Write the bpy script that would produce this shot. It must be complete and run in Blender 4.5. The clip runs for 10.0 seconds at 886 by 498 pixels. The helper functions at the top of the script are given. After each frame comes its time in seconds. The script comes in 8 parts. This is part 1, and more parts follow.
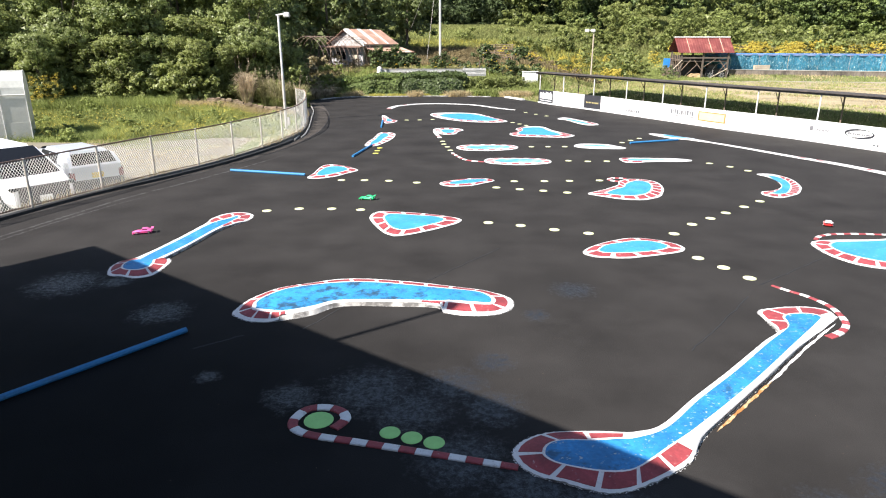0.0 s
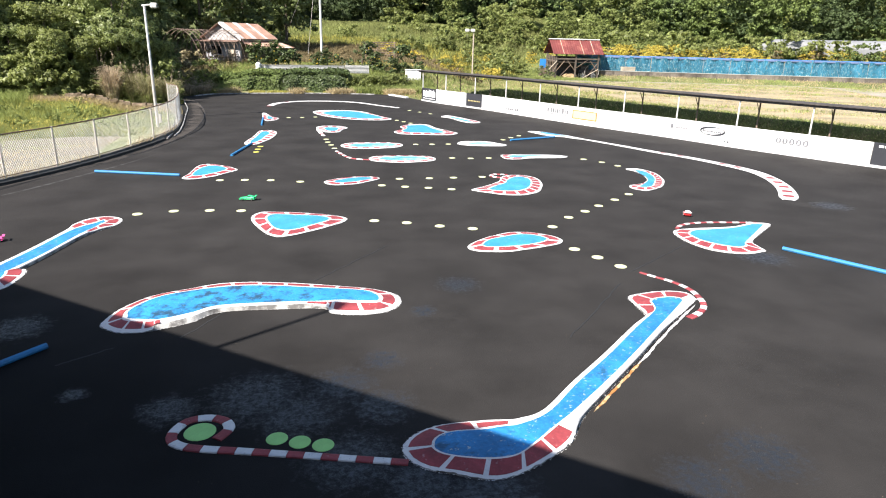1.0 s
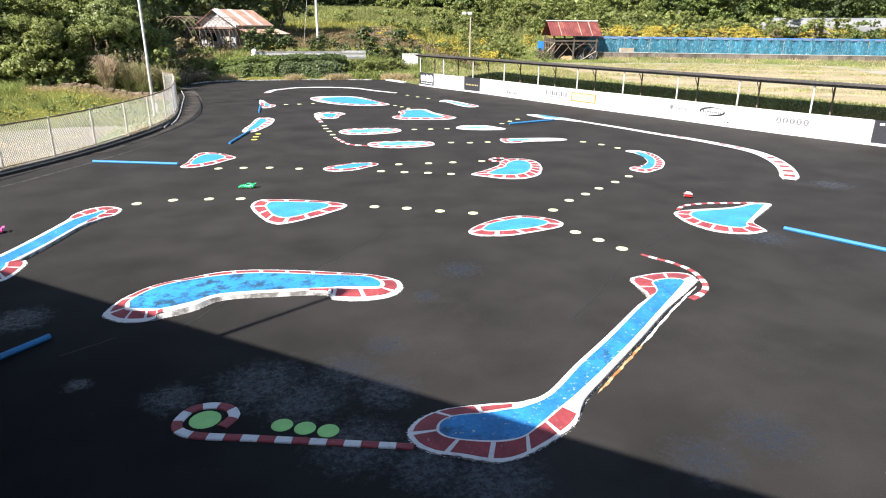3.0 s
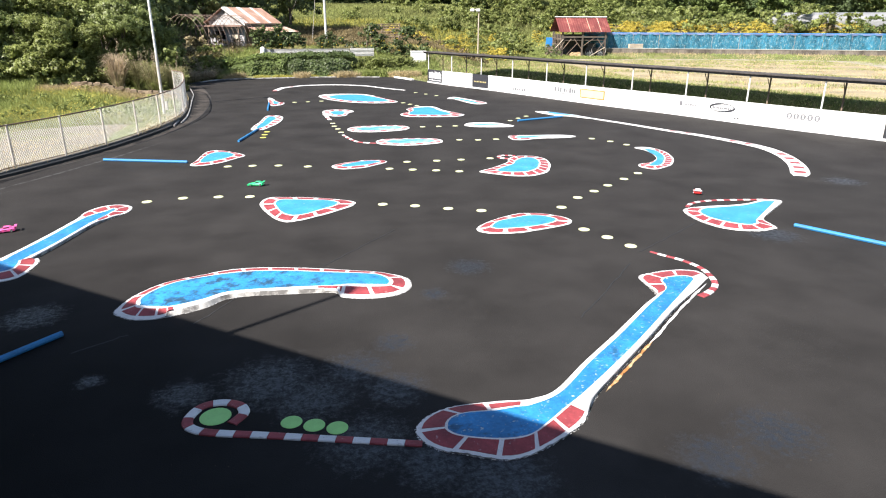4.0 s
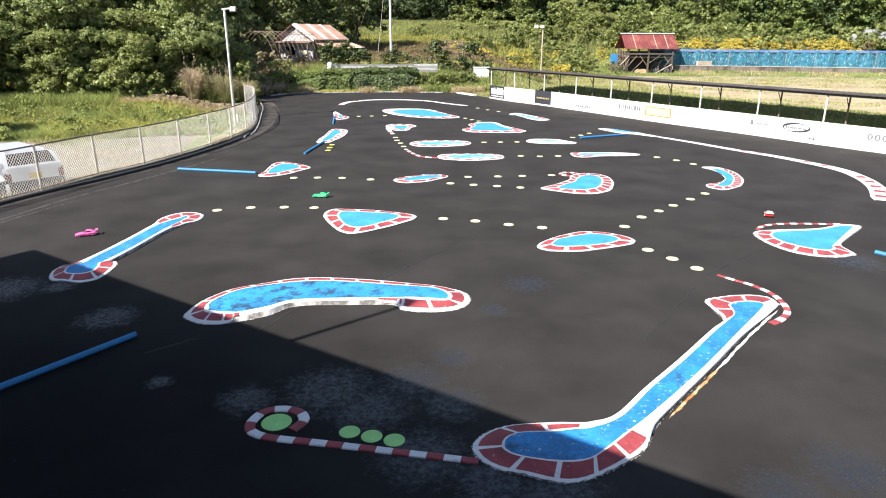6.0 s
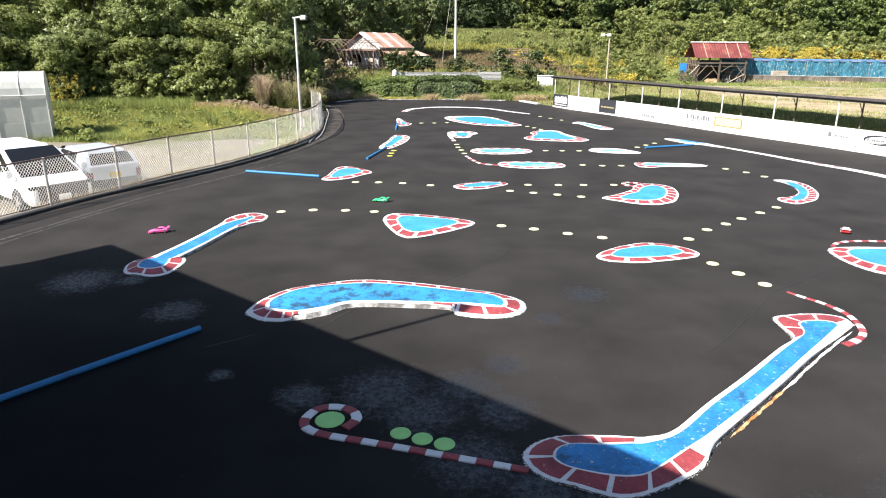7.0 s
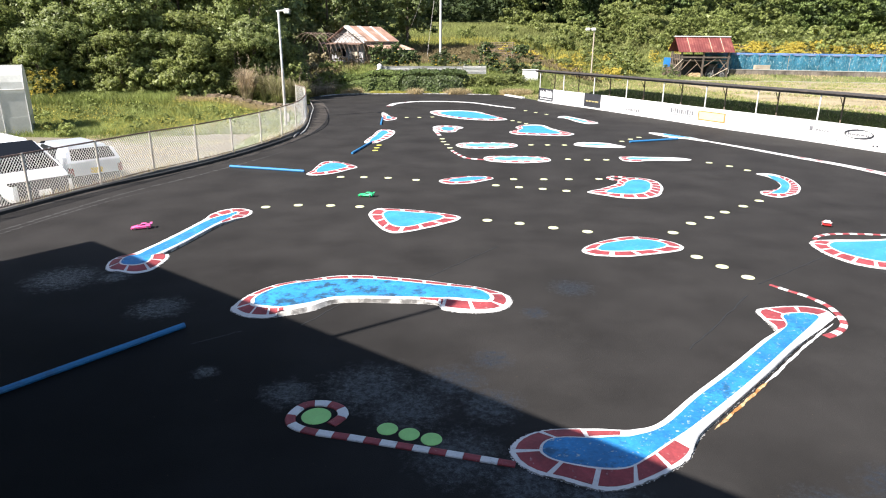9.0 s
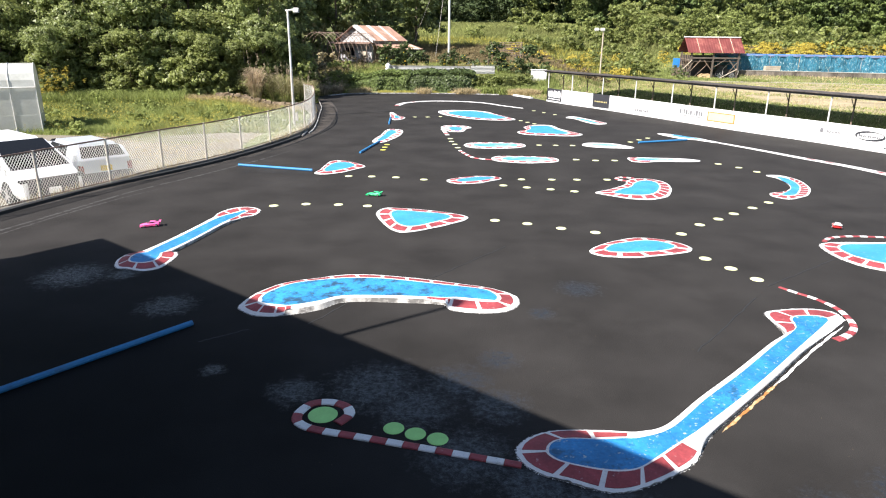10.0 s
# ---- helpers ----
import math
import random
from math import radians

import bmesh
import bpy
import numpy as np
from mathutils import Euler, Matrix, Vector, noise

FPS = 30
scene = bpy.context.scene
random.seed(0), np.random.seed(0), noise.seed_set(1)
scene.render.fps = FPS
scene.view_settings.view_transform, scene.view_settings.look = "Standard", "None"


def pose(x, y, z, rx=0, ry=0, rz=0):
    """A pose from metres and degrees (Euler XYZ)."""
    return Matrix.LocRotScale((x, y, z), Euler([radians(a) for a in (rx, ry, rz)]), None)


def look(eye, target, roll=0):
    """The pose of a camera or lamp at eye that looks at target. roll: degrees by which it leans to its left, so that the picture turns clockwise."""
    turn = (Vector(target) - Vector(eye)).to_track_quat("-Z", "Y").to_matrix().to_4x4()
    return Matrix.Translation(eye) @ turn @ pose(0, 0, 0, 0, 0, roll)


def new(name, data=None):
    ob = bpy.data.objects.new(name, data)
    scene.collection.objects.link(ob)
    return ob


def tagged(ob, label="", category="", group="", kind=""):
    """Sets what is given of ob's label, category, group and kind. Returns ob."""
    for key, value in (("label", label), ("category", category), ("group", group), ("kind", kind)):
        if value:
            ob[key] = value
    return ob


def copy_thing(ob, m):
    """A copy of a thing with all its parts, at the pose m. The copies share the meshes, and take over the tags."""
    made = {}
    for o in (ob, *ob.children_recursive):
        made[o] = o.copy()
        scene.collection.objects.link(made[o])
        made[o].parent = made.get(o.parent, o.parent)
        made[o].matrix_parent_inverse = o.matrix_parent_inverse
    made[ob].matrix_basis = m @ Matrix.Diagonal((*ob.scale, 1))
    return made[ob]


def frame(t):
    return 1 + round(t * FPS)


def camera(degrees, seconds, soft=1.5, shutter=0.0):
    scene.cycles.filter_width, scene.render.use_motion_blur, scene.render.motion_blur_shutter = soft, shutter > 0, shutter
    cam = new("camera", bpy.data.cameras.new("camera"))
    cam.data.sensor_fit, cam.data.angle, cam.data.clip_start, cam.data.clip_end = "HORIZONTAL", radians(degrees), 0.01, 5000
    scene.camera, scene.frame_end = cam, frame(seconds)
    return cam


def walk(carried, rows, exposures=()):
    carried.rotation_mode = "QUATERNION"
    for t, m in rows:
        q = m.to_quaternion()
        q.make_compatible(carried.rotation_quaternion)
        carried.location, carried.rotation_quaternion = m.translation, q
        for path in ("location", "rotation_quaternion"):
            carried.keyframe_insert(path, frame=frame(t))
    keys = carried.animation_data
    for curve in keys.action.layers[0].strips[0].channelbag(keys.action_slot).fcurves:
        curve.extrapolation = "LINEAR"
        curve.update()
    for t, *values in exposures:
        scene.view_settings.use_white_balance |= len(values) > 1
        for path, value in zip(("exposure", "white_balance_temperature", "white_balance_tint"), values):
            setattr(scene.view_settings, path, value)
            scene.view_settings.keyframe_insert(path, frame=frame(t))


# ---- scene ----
# ---- camera and its walk ----
cam = camera(69.4, 10.0, soft=1.1)
PATH = [
    (0, (0.001, 0.0, 4.19), (0.0, 1.903, 3.575), -0.0),
    (0.1, (0.011, -0.003, 4.192), (0.014, 1.9, 3.576), -0.05),
    (0.2, (0.021, -0.006, 4.194), (0.03, 1.896, 3.577), 0.0),
    (0.3, (0.032, -0.01, 4.195), (0.057, 1.893, 3.579), 0.15),
    (0.4, (0.042, -0.013, 4.197), (0.097, 1.889, 3.58), 0.4),
    (0.5, (0.052, -0.016, 4.199), (0.157, 1.883, 3.582), 0.7),
    (0.6, (0.055, -0.017, 4.198), (0.22, 1.878, 3.582), 1.0),
    (0.7, (0.058, -0.018, 4.197), (0.281, 1.871, 3.582), 1.25),
    (0.8, (0.061, -0.02, 4.196), (0.337, 1.864, 3.581), 1.3),
    (0.9, (0.064, -0.021, 4.195), (0.38, 1.856, 3.581), 1.35),
    (1, (0.067, -0.022, 4.194), (0.408, 1.85, 3.576), 1.3),
    (1.1, (0.066, -0.021, 4.193), (0.423, 1.847, 3.573), 1.24),
    (1.2, (0.065, -0.02, 4.192), (0.432, 1.844, 3.569), 1.15),
    (1.5, (0.062, -0.018, 4.188), (0.454, 1.839, 3.557), 1.0),
    (2, (0.059, -0.019, 4.19), (0.461, 1.831, 3.547), 1.3),
    (2.5, (0.052, 0.001, 4.175), (0.423, 1.854, 3.522), 0.9),
    (4, (0.05, -0.01, 4.191), (0.363, 1.849, 3.521), 0.1),
    (4.5, (0.044, -0.007, 4.182), (0.346, 1.853, 3.511), 0.1),
    (5, (0.041, -0.002, 4.18), (0.306, 1.862, 3.505), -0.1),
    (5.5, (0.036, -0.01, 4.188), (0.252, 1.858, 3.51), 0.2),
    (5.6, (0.025, -0.009, 4.191), (0.236, 1.86, 3.511), 0.2),
    (5.7, (0.015, -0.007, 4.194), (0.223, 1.863, 3.517), 0.2),
    (5.8, (0.004, -0.006, 4.197), (0.206, 1.865, 3.52), 0.25),
    (5.9, (-0.006, -0.004, 4.2), (0.186, 1.872, 3.536), 0.3),
    (6, (-0.017, -0.003, 4.203), (0.123, 1.891, 3.576), 0.2),
    (6.1, (-0.018, -0.003, 4.196), (0.057, 1.9, 3.585), 0.25),
    (6.2, (-0.02, -0.004, 4.188), (0.008, 1.903, 3.586), 0.4),
    (7.3, (0.015, -0.019, 4.171), (-0.028, 1.886, 3.563), 0.3),
    (7.5, (0.018, 0.005, 4.175), (-0.007, 1.91, 3.564), 0.3),
    (8, (0.012, -0.006, 4.179), (0.001, 1.897, 3.563), 0.3),
    (8.5, (0.011, 0.0, 4.179), (0.011, 1.902, 3.559), 0.3),
    (9, (0.006, 0.001, 4.175), (0.008, 1.902, 3.554), 0.4),
    (9.5, (0.006, 0.013, 4.175), (-0.003, 1.914, 3.553), 0.5),
    (10, (0.0, 0.005, 4.174), (-0.02, 1.906, 3.552), 0.6),
]
walk(cam, [(t, look(eye, aim, roll)) for t, eye, aim, roll in PATH])

# ---- light ----
SUN_EL = radians(45.0)
SUN_WAY = Vector((0.814, 0.58, 0)).normalized()          # the way shadows fall on the ground
world = bpy.data.worlds.new("sky")
world.use_nodes = True
scene.world = world
wn = world.node_tree
sky = wn.nodes.new("ShaderNodeTexSky")
sky.sky_type = "NISHITA"
sky.sun_disc = False
sky.sun_elevation = SUN_EL
sky.sun_rotation = math.atan2(-SUN_WAY.x, -SUN_WAY.y)
wn.links.new(sky.outputs[0], wn.nodes["Background"].inputs[0])
wn.nodes["Background"].inputs[1].default_value = 0.069
sun_data = bpy.data.lights.new("sun", "SUN")
sun_data.energy = 4.85
sun_data.angle = radians(0.6)
sun_data.color = (1.0, 0.938, 0.88)
sun = new("sun", sun_data)
sun.matrix_world = look((-30, -22, 38), Vector((-30, -22, 38)) + SUN_WAY * math.cos(SUN_EL) - Vector((0, 0, math.sin(SUN_EL))))
scene.view_settings.exposure = 1.43


# ---- materials ----
def material(name, rgb, rough=0.7, vary=0.25, scale=3.0, fine=40.0, bump=0.2, spec=0.4, metal=0.0, dark=None,
             stain=0.0, stain_rgb=(0.05, 0.045, 0.04), stain_scale=1.2, island=0.0, thin=0.0, stretch=(1, 1, 1), where="Object",
             stain_edge=(0.52, 0.66), chips=0.0, chip_rgb=(0.6, 0.6, 0.58), chip_scale=14.0, chip_edge=(0.66, 0.7)):
    """A surface with colour change at two scales, relief, and stains that have a shape of their own."""
    m = bpy.data.materials.new(name)
    m.use_nodes = True
    nt = m.node_tree
    n, ln = nt.nodes, nt.links
    bsdf = n["Principled BSDF"]
    co = n.new("ShaderNodeTexCoord")
    mp = n.new("ShaderNodeMapping")
    mp.inputs["Scale"].default_value = stretch
    ln.new(co.outputs[where], mp.inputs[0])

    def noise_tex(sc, detail):
        t = n.new("ShaderNodeTexNoise")
        t.inputs["Scale"].default_value = sc
        t.inputs["Detail"].default_value = detail
        t.inputs["Roughness"].default_value = 0.68 if detail > 4 else 0.5
        ln.new(mp.outputs[0], t.inputs["Vector"])
        return t

    def mix(kind, fac, a, b):
        x = n.new("ShaderNodeMix")
        x.data_type, x.blend_type = "RGBA", kind
        for sock, v in ((x.inputs[0], fac), (x.inputs[6], a), (x.inputs[7], b)):
            if hasattr(v, "is_linked"):
                ln.new(v, sock)
            elif isinstance(v, (int, float)):
                sock.default_value = v
            else:
                sock.default_value = (*v[:3], 1)
        return x.outputs[2]

    big, small = noise_tex(scale, 4), noise_tex(fine, 3)
    lo = dark or tuple(c * (1 - vary) for c in rgb)
    hi = tuple(min(1, c * (1 + vary * 0.8)) for c in rgb)
    ramp = n.new("ShaderNodeMapRange")
    ramp.inputs[1].default_value, ramp.inputs[2].default_value = 0.3, 0.7
    ln.new(big.outputs[0], ramp.inputs[0])
    col = mix("MIX", ramp.outputs[0], lo, hi)
    gr = n.new("ShaderNodeMapRange")
    gr.inputs[1].default_value, gr.inputs[2].default_value = 0.25, 0.75
    gr.inputs[3].default_value, gr.inputs[4].default_value = 1 - vary * 0.7, 1 + vary * 0.5
    ln.new(small.outputs[0], gr.inputs[0])
    col = mix("MULTIPLY", 1.0, col, gr.outputs[0])
    if stain:
        st = noise_tex(stain_scale, 6)
        edge = n.new("ShaderNodeMapRange")
        edge.inputs[1].default_value, edge.inputs[2].default_value = stain_edge
        edge.inputs[4].default_value = stain
        ln.new(st.outputs[0], edge.inputs[0])
        col = mix("MIX", edge.outputs[0], col, stain_rgb)
    if chips:
        ct = noise_tex(chip_scale, 5)
        ce = n.new("ShaderNodeMapRange")
        ce.inputs[1].default_value, ce.inputs[2].default_value = chip_edge
        ce.inputs[4].default_value = chips
        ln.new(ct.outputs[0], ce.inputs[0])
        col = mix("MIX", ce.outputs[0], col, chip_rgb)
    if island:
        geo = n.new("ShaderNodeNewGeometry")
        ir = n.new("ShaderNodeMapRange")
        ir.inputs[3].default_value, ir.inputs[4].default_value = 1 - island, 1 + island
        ln.new(geo.outputs["Random Per Island"], ir.inputs[0])
        col = mix("MULTIPLY", 1.0, col, ir.outputs[0])
    ln.new(col, bsdf.inputs["Base Color"])
    bsdf.inputs["Roughness"].default_value = rough
    bsdf.inputs["Metallic"].default_value = metal
    bsdf.inputs["Specular IOR Level"].default_value = spec
    if bump:
        b = n.new("ShaderNodeBump")
        b.inputs["Strength"].default_value = bump
        b.inputs["Distance"].default_value = 0.01
        ln.new(small.outputs[0], b.inputs["Height"])
        ln.new(b.outputs[0], bsdf.inputs["Normal"])
    if thin:
        tr = n.new("ShaderNodeBsdfTranslucent")
        ln.new(col, tr.inputs[0])
        ms = n.new("ShaderNodeMixShader")
        ms.inputs[0].default_value = thin
        ln.new(bsdf.outputs[0], ms.inputs[1])
        ln.new(tr.outputs[0], ms.inputs[2])
        ln.new(ms.outputs[0], n["Material Output"].inputs[0])
    return m


M = {}
M["asphalt"] = material("asphalt", (0.0298, 0.028, 0.0268), 0.75, 0.24, 0.7, 70, 0.5, 0.05, stain=0.45, stain_rgb=(0.037, 0.035, 0.0335), stain_scale=0.6, chips=0.5, chip_rgb=(0.06, 0.057, 0.054), chip_scale=60, chip_edge=(0.64, 0.74))


def worn_spots(m, spots, rgb, rough):
    """Bare, smoother patches in a surface: ragged shapes round the given places (x, y, radius)."""
    nt = m.node_tree
    n, ln = nt.nodes, nt.links
    bsdf = n["Principled BSDF"]
    co = n.new("ShaderNodeTexCoord")
    total = None
    for x, y, r in spots:
        d = n.new("ShaderNodeVectorMath")
        d.operation = "DISTANCE"
        d.inputs[1].default_value = (x, y, 0)
        ln.new(co.outputs["Object"], d.inputs[0])
        f = n.new("ShaderNodeMapRange")
        f.inputs[1].default_value, f.inputs[2].default_value, f.inputs[3].default_value, f.inputs[4].default_value = r * 0.2, r, 0.34, 0.0
        ln.new(d.outputs["Value"], f.inputs[0])
        if total is None:
            total = f.outputs[0]
        else:
            top = n.new("ShaderNodeMath")
            top.operation = "MAXIMUM"
            ln.new(total, top.inputs[0])
            ln.new(f.outputs[0], top.inputs[1])
            total = top.outputs[0]
    tex = n.new("ShaderNodeTexNoise")
    tex.inputs["Scale"].default_value, tex.inputs["Detail"].default_value, tex.inputs["Roughness"].default_value = 6.5, 14, 0.88
    ln.new(co.outputs["Object"], tex.inputs["Vector"])
    add = n.new("ShaderNodeMath")
    ln.new(total, add.inputs[0])
    ln.new(tex.outputs[0], add.inputs[1])
    mask = n.new("ShaderNodeMapRange")
    mask.inputs[1].default_value, mask.inputs[2].default_value, mask.inputs[4].default_value = 0.66, 0.84, 1.0
    ln.new(add.outputs[0], mask.inputs[0])
    grain = n.new("ShaderNodeTexNoise")
    grain.inputs["Scale"].default_value, grain.inputs["Detail"].default_value, grain.inputs["Roughness"].default_value = 13, 9, 0.85
    ln.new(co.outputs["Object"], grain.inputs["Vector"])
    lace = n.new("ShaderNodeMapRange")
    lace.inputs[1].default_value, lace.inputs[2].default_value, lace.inputs[3].default_value, lace.inputs[4].default_value = 0.4, 0.58, 0.1, 1.0
    ln.new(grain.outputs[0], lace.inputs[0])
    torn = n.new("ShaderNodeMath")
    torn.operation = "MULTIPLY"
    ln.new(mask.outputs[0], torn.inputs[0])
    ln.new(lace.outputs[0], torn.inputs[1])
    mask = torn
    old = bsdf.inputs["Base Color"].links[0].from_socket
    mx = n.new("ShaderNodeMix")
    mx.data_type = "RGBA"
    mx.inputs[7].default_value = (*rgb, 1)
    ln.new(mask.outputs[0], mx.inputs[0])
    ln.new(old, mx.inputs[6])
    ln.new(mx.outputs[2], bsdf.inputs["Base Color"])
    rr = n.new("ShaderNodeMapRange")
    rr.inputs[3].default_value, rr.inputs[4].default_value = bsdf.inputs["Roughness"].default_value, rough
    ln.new(mask.outputs[0], rr.inputs[0])
    ln.new(rr.outputs[0], bsdf.inputs["Roughness"])
    sp = n.new("ShaderNodeMapRange")
    sp.inputs[3].default_value, sp.inputs[4].default_value = bsdf.inputs["Specular IOR Level"].default_value, 0.8
    ln.new(mask.outputs[0], sp.inputs[0])
    ln.new(sp.outputs[0], bsdf.inputs["Specular IOR Level"])


worn_spots(M["asphalt"], ((-0.9, 7.15, 1.05), (0.15, 7.3, 0.75), (0.6, 6.75, 0.7), (0.2, 5.75, 0.9), (-0.4, 6.7, 0.9), (-1.9, 7.0, 0.6), (0.9, 5.3, 0.8), (-3.1, 7.5, 0.3), (4.6, 5.2, 0.8), (3.7, 4.9, 0.7), (1.5, 4.95, 0.9), (-6.9, 10.9, 1.1), (-6.0, 11.0, 0.5),
                          (0.7, 7.9, 0.5), (2.3, 10.6, 0.7), (9.0, 11.4, 0.9), (14.0, 15.4, 0.9), (-4.6, 9.6, 0.8), (1.5, 9.5, 0.4)), (0.0135, 0.0145, 0.0175), 0.36)


def shade_tint(m, x, y, inner, outer, share):
    """Darkens a round stretch of a surface in its base colour, standing in for shade."""
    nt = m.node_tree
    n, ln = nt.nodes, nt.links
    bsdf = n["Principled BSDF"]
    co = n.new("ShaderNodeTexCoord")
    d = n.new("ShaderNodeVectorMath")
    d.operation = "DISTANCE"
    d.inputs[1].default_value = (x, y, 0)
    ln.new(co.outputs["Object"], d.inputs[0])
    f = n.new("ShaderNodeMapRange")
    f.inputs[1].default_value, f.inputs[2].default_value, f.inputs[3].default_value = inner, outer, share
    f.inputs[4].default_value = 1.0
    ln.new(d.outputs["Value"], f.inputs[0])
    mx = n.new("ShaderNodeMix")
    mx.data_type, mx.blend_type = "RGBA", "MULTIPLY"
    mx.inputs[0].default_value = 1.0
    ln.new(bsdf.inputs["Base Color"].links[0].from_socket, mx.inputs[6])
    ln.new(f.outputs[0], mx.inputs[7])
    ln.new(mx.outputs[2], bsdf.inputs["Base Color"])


# deeper shade by the stand's left end, put into the asphalt colour
shade_tint(M["asphalt"], -6.5, 5.0, 3.5, 8.0, 0.42)
M["margin"] = material("old_dusty_asphalt", (0.072, 0.064, 0.057), 0.9, 0.3, 1.2, 50, 0.4, 0.05, stain=0.7, stain_rgb=(0.03, 0.028, 0.026), stain_scale=1.1, chips=0.4, chip_rgb=(0.1, 0.09, 0.08), chip_scale=9, chip_edge=(0.56, 0.68))
M["dust"] = material("dust", (0.048, 0.046, 0.045), 0.9, 0.3, 6, 50, 0.2)
M["white"] = material("white_paint", (0.67, 0.665, 0.655), 0.6, 0.08, 3, 45, 0.3, stain=0.6, stain_rgb=(0.28, 0.26, 0.24), stain_scale=11, stain_edge=(0.58, 0.72), chips=0.75, chip_rgb=(0.1, 0.095, 0.09), chip_scale=24, chip_edge=(0.66, 0.72))
M["red"] = material("red_paint", (0.29, 0.05, 0.056), 0.6, 0.25, 3, 30, 0.25, stain=0.6, stain_rgb=(0.15, 0.03, 0.036), stain_scale=4, stain_edge=(0.5, 0.66), chips=0.6, chip_rgb=(0.5, 0.36, 0.34), chip_scale=18, chip_edge=(0.62, 0.7))
M["red_faded"] = material("faded_red_paint", (0.33, 0.08, 0.085), 0.6, 0.3, 3, 30, 0.25, stain=0.6, stain_rgb=(0.26, 0.07, 0.075), stain_scale=5, stain_edge=(0.5, 0.66), chips=0.5, chip_rgb=(0.5, 0.4, 0.38), chip_scale=14, chip_edge=(0.62, 0.7))
M["blue"] = material("blue_paint", (0.028, 0.235, 0.5), 0.55, 0.25, 1.6, 22, 0.4, stain=0.9, stain_rgb=(0.02, 0.045, 0.075), stain_scale=3.6, stain_edge=(0.48, 0.62), chips=0.6, chip_rgb=(0.4, 0.46, 0.46), chip_scale=24, chip_edge=(0.63, 0.69))
M["blue_clean"] = material("cleaner_blue_paint", (0.024, 0.2, 0.46), 0.55, 0.3, 2.2, 22, 0.5, stain=0.75, stain_rgb=(0.015, 0.05, 0.09), stain_scale=4.2, stain_edge=(0.54, 0.68), chips=0.85, chip_rgb=(0.46, 0.48, 0.42), chip_scale=15, chip_edge=(0.6, 0.66))
M["blue_far"] = material("light_blue_paint", (0.04, 0.26, 0.52), 0.55, 0.2, 1.6, 22, 0.3, stain=0.6, stain_rgb=(0.025, 0.09, 0.16), stain_scale=3.4, stain_edge=(0.56, 0.7), chips=0.6, chip_rgb=(0.4, 0.5, 0.52), chip_scale=14, chip_edge=(0.62, 0.68))
M["faded_blue"] = material("faded_blue_paint", (0.08, 0.31, 0.54), 0.6, 0.25, 2, 22, 0.3, stain=0.5, stain_rgb=(0.45, 0.52, 0.56), stain_scale=2.5, stain_edge=(0.48, 0.62))
M["kerb_face"] = material("worn_kerb_face", (0.42, 0.41, 0.39), 0.85, 0.3, 5, 40, 0.5, stain=0.9, stain_rgb=(0.1, 0.095, 0.09), stain_scale=4, stain_edge=(0.46, 0.58))
M["rust_paint"] = material("rusty_kerb_face", (0.5, 0.36, 0.2), 0.85, 0.35, 6, 40, 0.4, stain=0.95, stain_rgb=(0.36, 0.14, 0.035), stain_scale=5, stain_edge=(0.44, 0.54))
M["disc"] = material("pale_green_plastic", (0.33, 0.66, 0.2), 0.5, 0.08, 4, 60, 0.05)
M["disc_far"] = material("pale_yellow_plastic", (0.62, 0.64, 0.36), 0.5, 0.08, 4, 60, 0.05)
M["disc_yellow"] = material("yellow_plastic", (0.55, 0.52, 0.09), 0.5, 0.08, 4, 60, 0.05)
M["hose"] = material("blue_hose", (0.03, 0.2, 0.43), 0.6, 0.15, 3, 40, 0.1, stain=0.4, stain_scale=3)
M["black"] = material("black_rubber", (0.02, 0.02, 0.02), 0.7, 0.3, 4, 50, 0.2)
M["concrete"] = material("concrete", (0.33, 0.32, 0.29), 0.9, 0.25, 0.8, 25, 0.4, stain=0.7, stain_rgb=(0.1, 0.09, 0.075), stain_scale=0.6)
M["old_stone"] = material("old_stone", (0.2, 0.15, 0.1), 0.9, 0.35, 2, 20, 0.6, stain=0.7, stain_rgb=(0.1, 0.09, 0.06), stain_scale=2)
M["old_concrete"] = material("dirty_concrete", (0.15, 0.14, 0.125), 0.9, 0.3, 0.6, 12, 0.4, stain=0.8, stain_rgb=(0.07, 0.06, 0.05), stain_scale=0.5)
M["board"] = material("white_board", (0.78, 0.78, 0.77), 0.5, 0.05, 1, 20, 0.05, stain=0.12, stain_rgb=(0.4, 0.38, 0.33), stain_scale=2)
M["sign_dark"] = material("dark_sign", (0.035, 0.036, 0.042), 0.45, 0.15, 2, 30, 0.05)
M["sign_gold"] = material("gold_print", (0.4, 0.34, 0.16), 0.5, 0.1)
M["sign_orange"] = material("orange_print", (0.5, 0.19, 0.045), 0.5, 0.08)
M["sign_pale"] = material("pale_orange_print", (0.7, 0.47, 0.29), 0.5, 0.08)
M["sign_grey"] = material("grey_print", (0.16, 0.16, 0.17), 0.5, 0.12)
M["sign_faint"] = material("faint_grey_print", (0.36, 0.36, 0.37), 0.5, 0.12)
M["sign_white"] = material("white_print", (0.75, 0.76, 0.78), 0.5, 0.06)
M["steel_white"] = material("white_painted_steel", (0.62, 0.62, 0.6), 0.5, 0.15, 4, 30, 0.1, stain=0.4, stain_rgb=(0.25, 0.13, 0.06), stain_scale=4)
M["steel_dark"] = material("dark_steel", (0.05, 0.047, 0.045), 0.55, 0.25, 4, 30, 0.15)
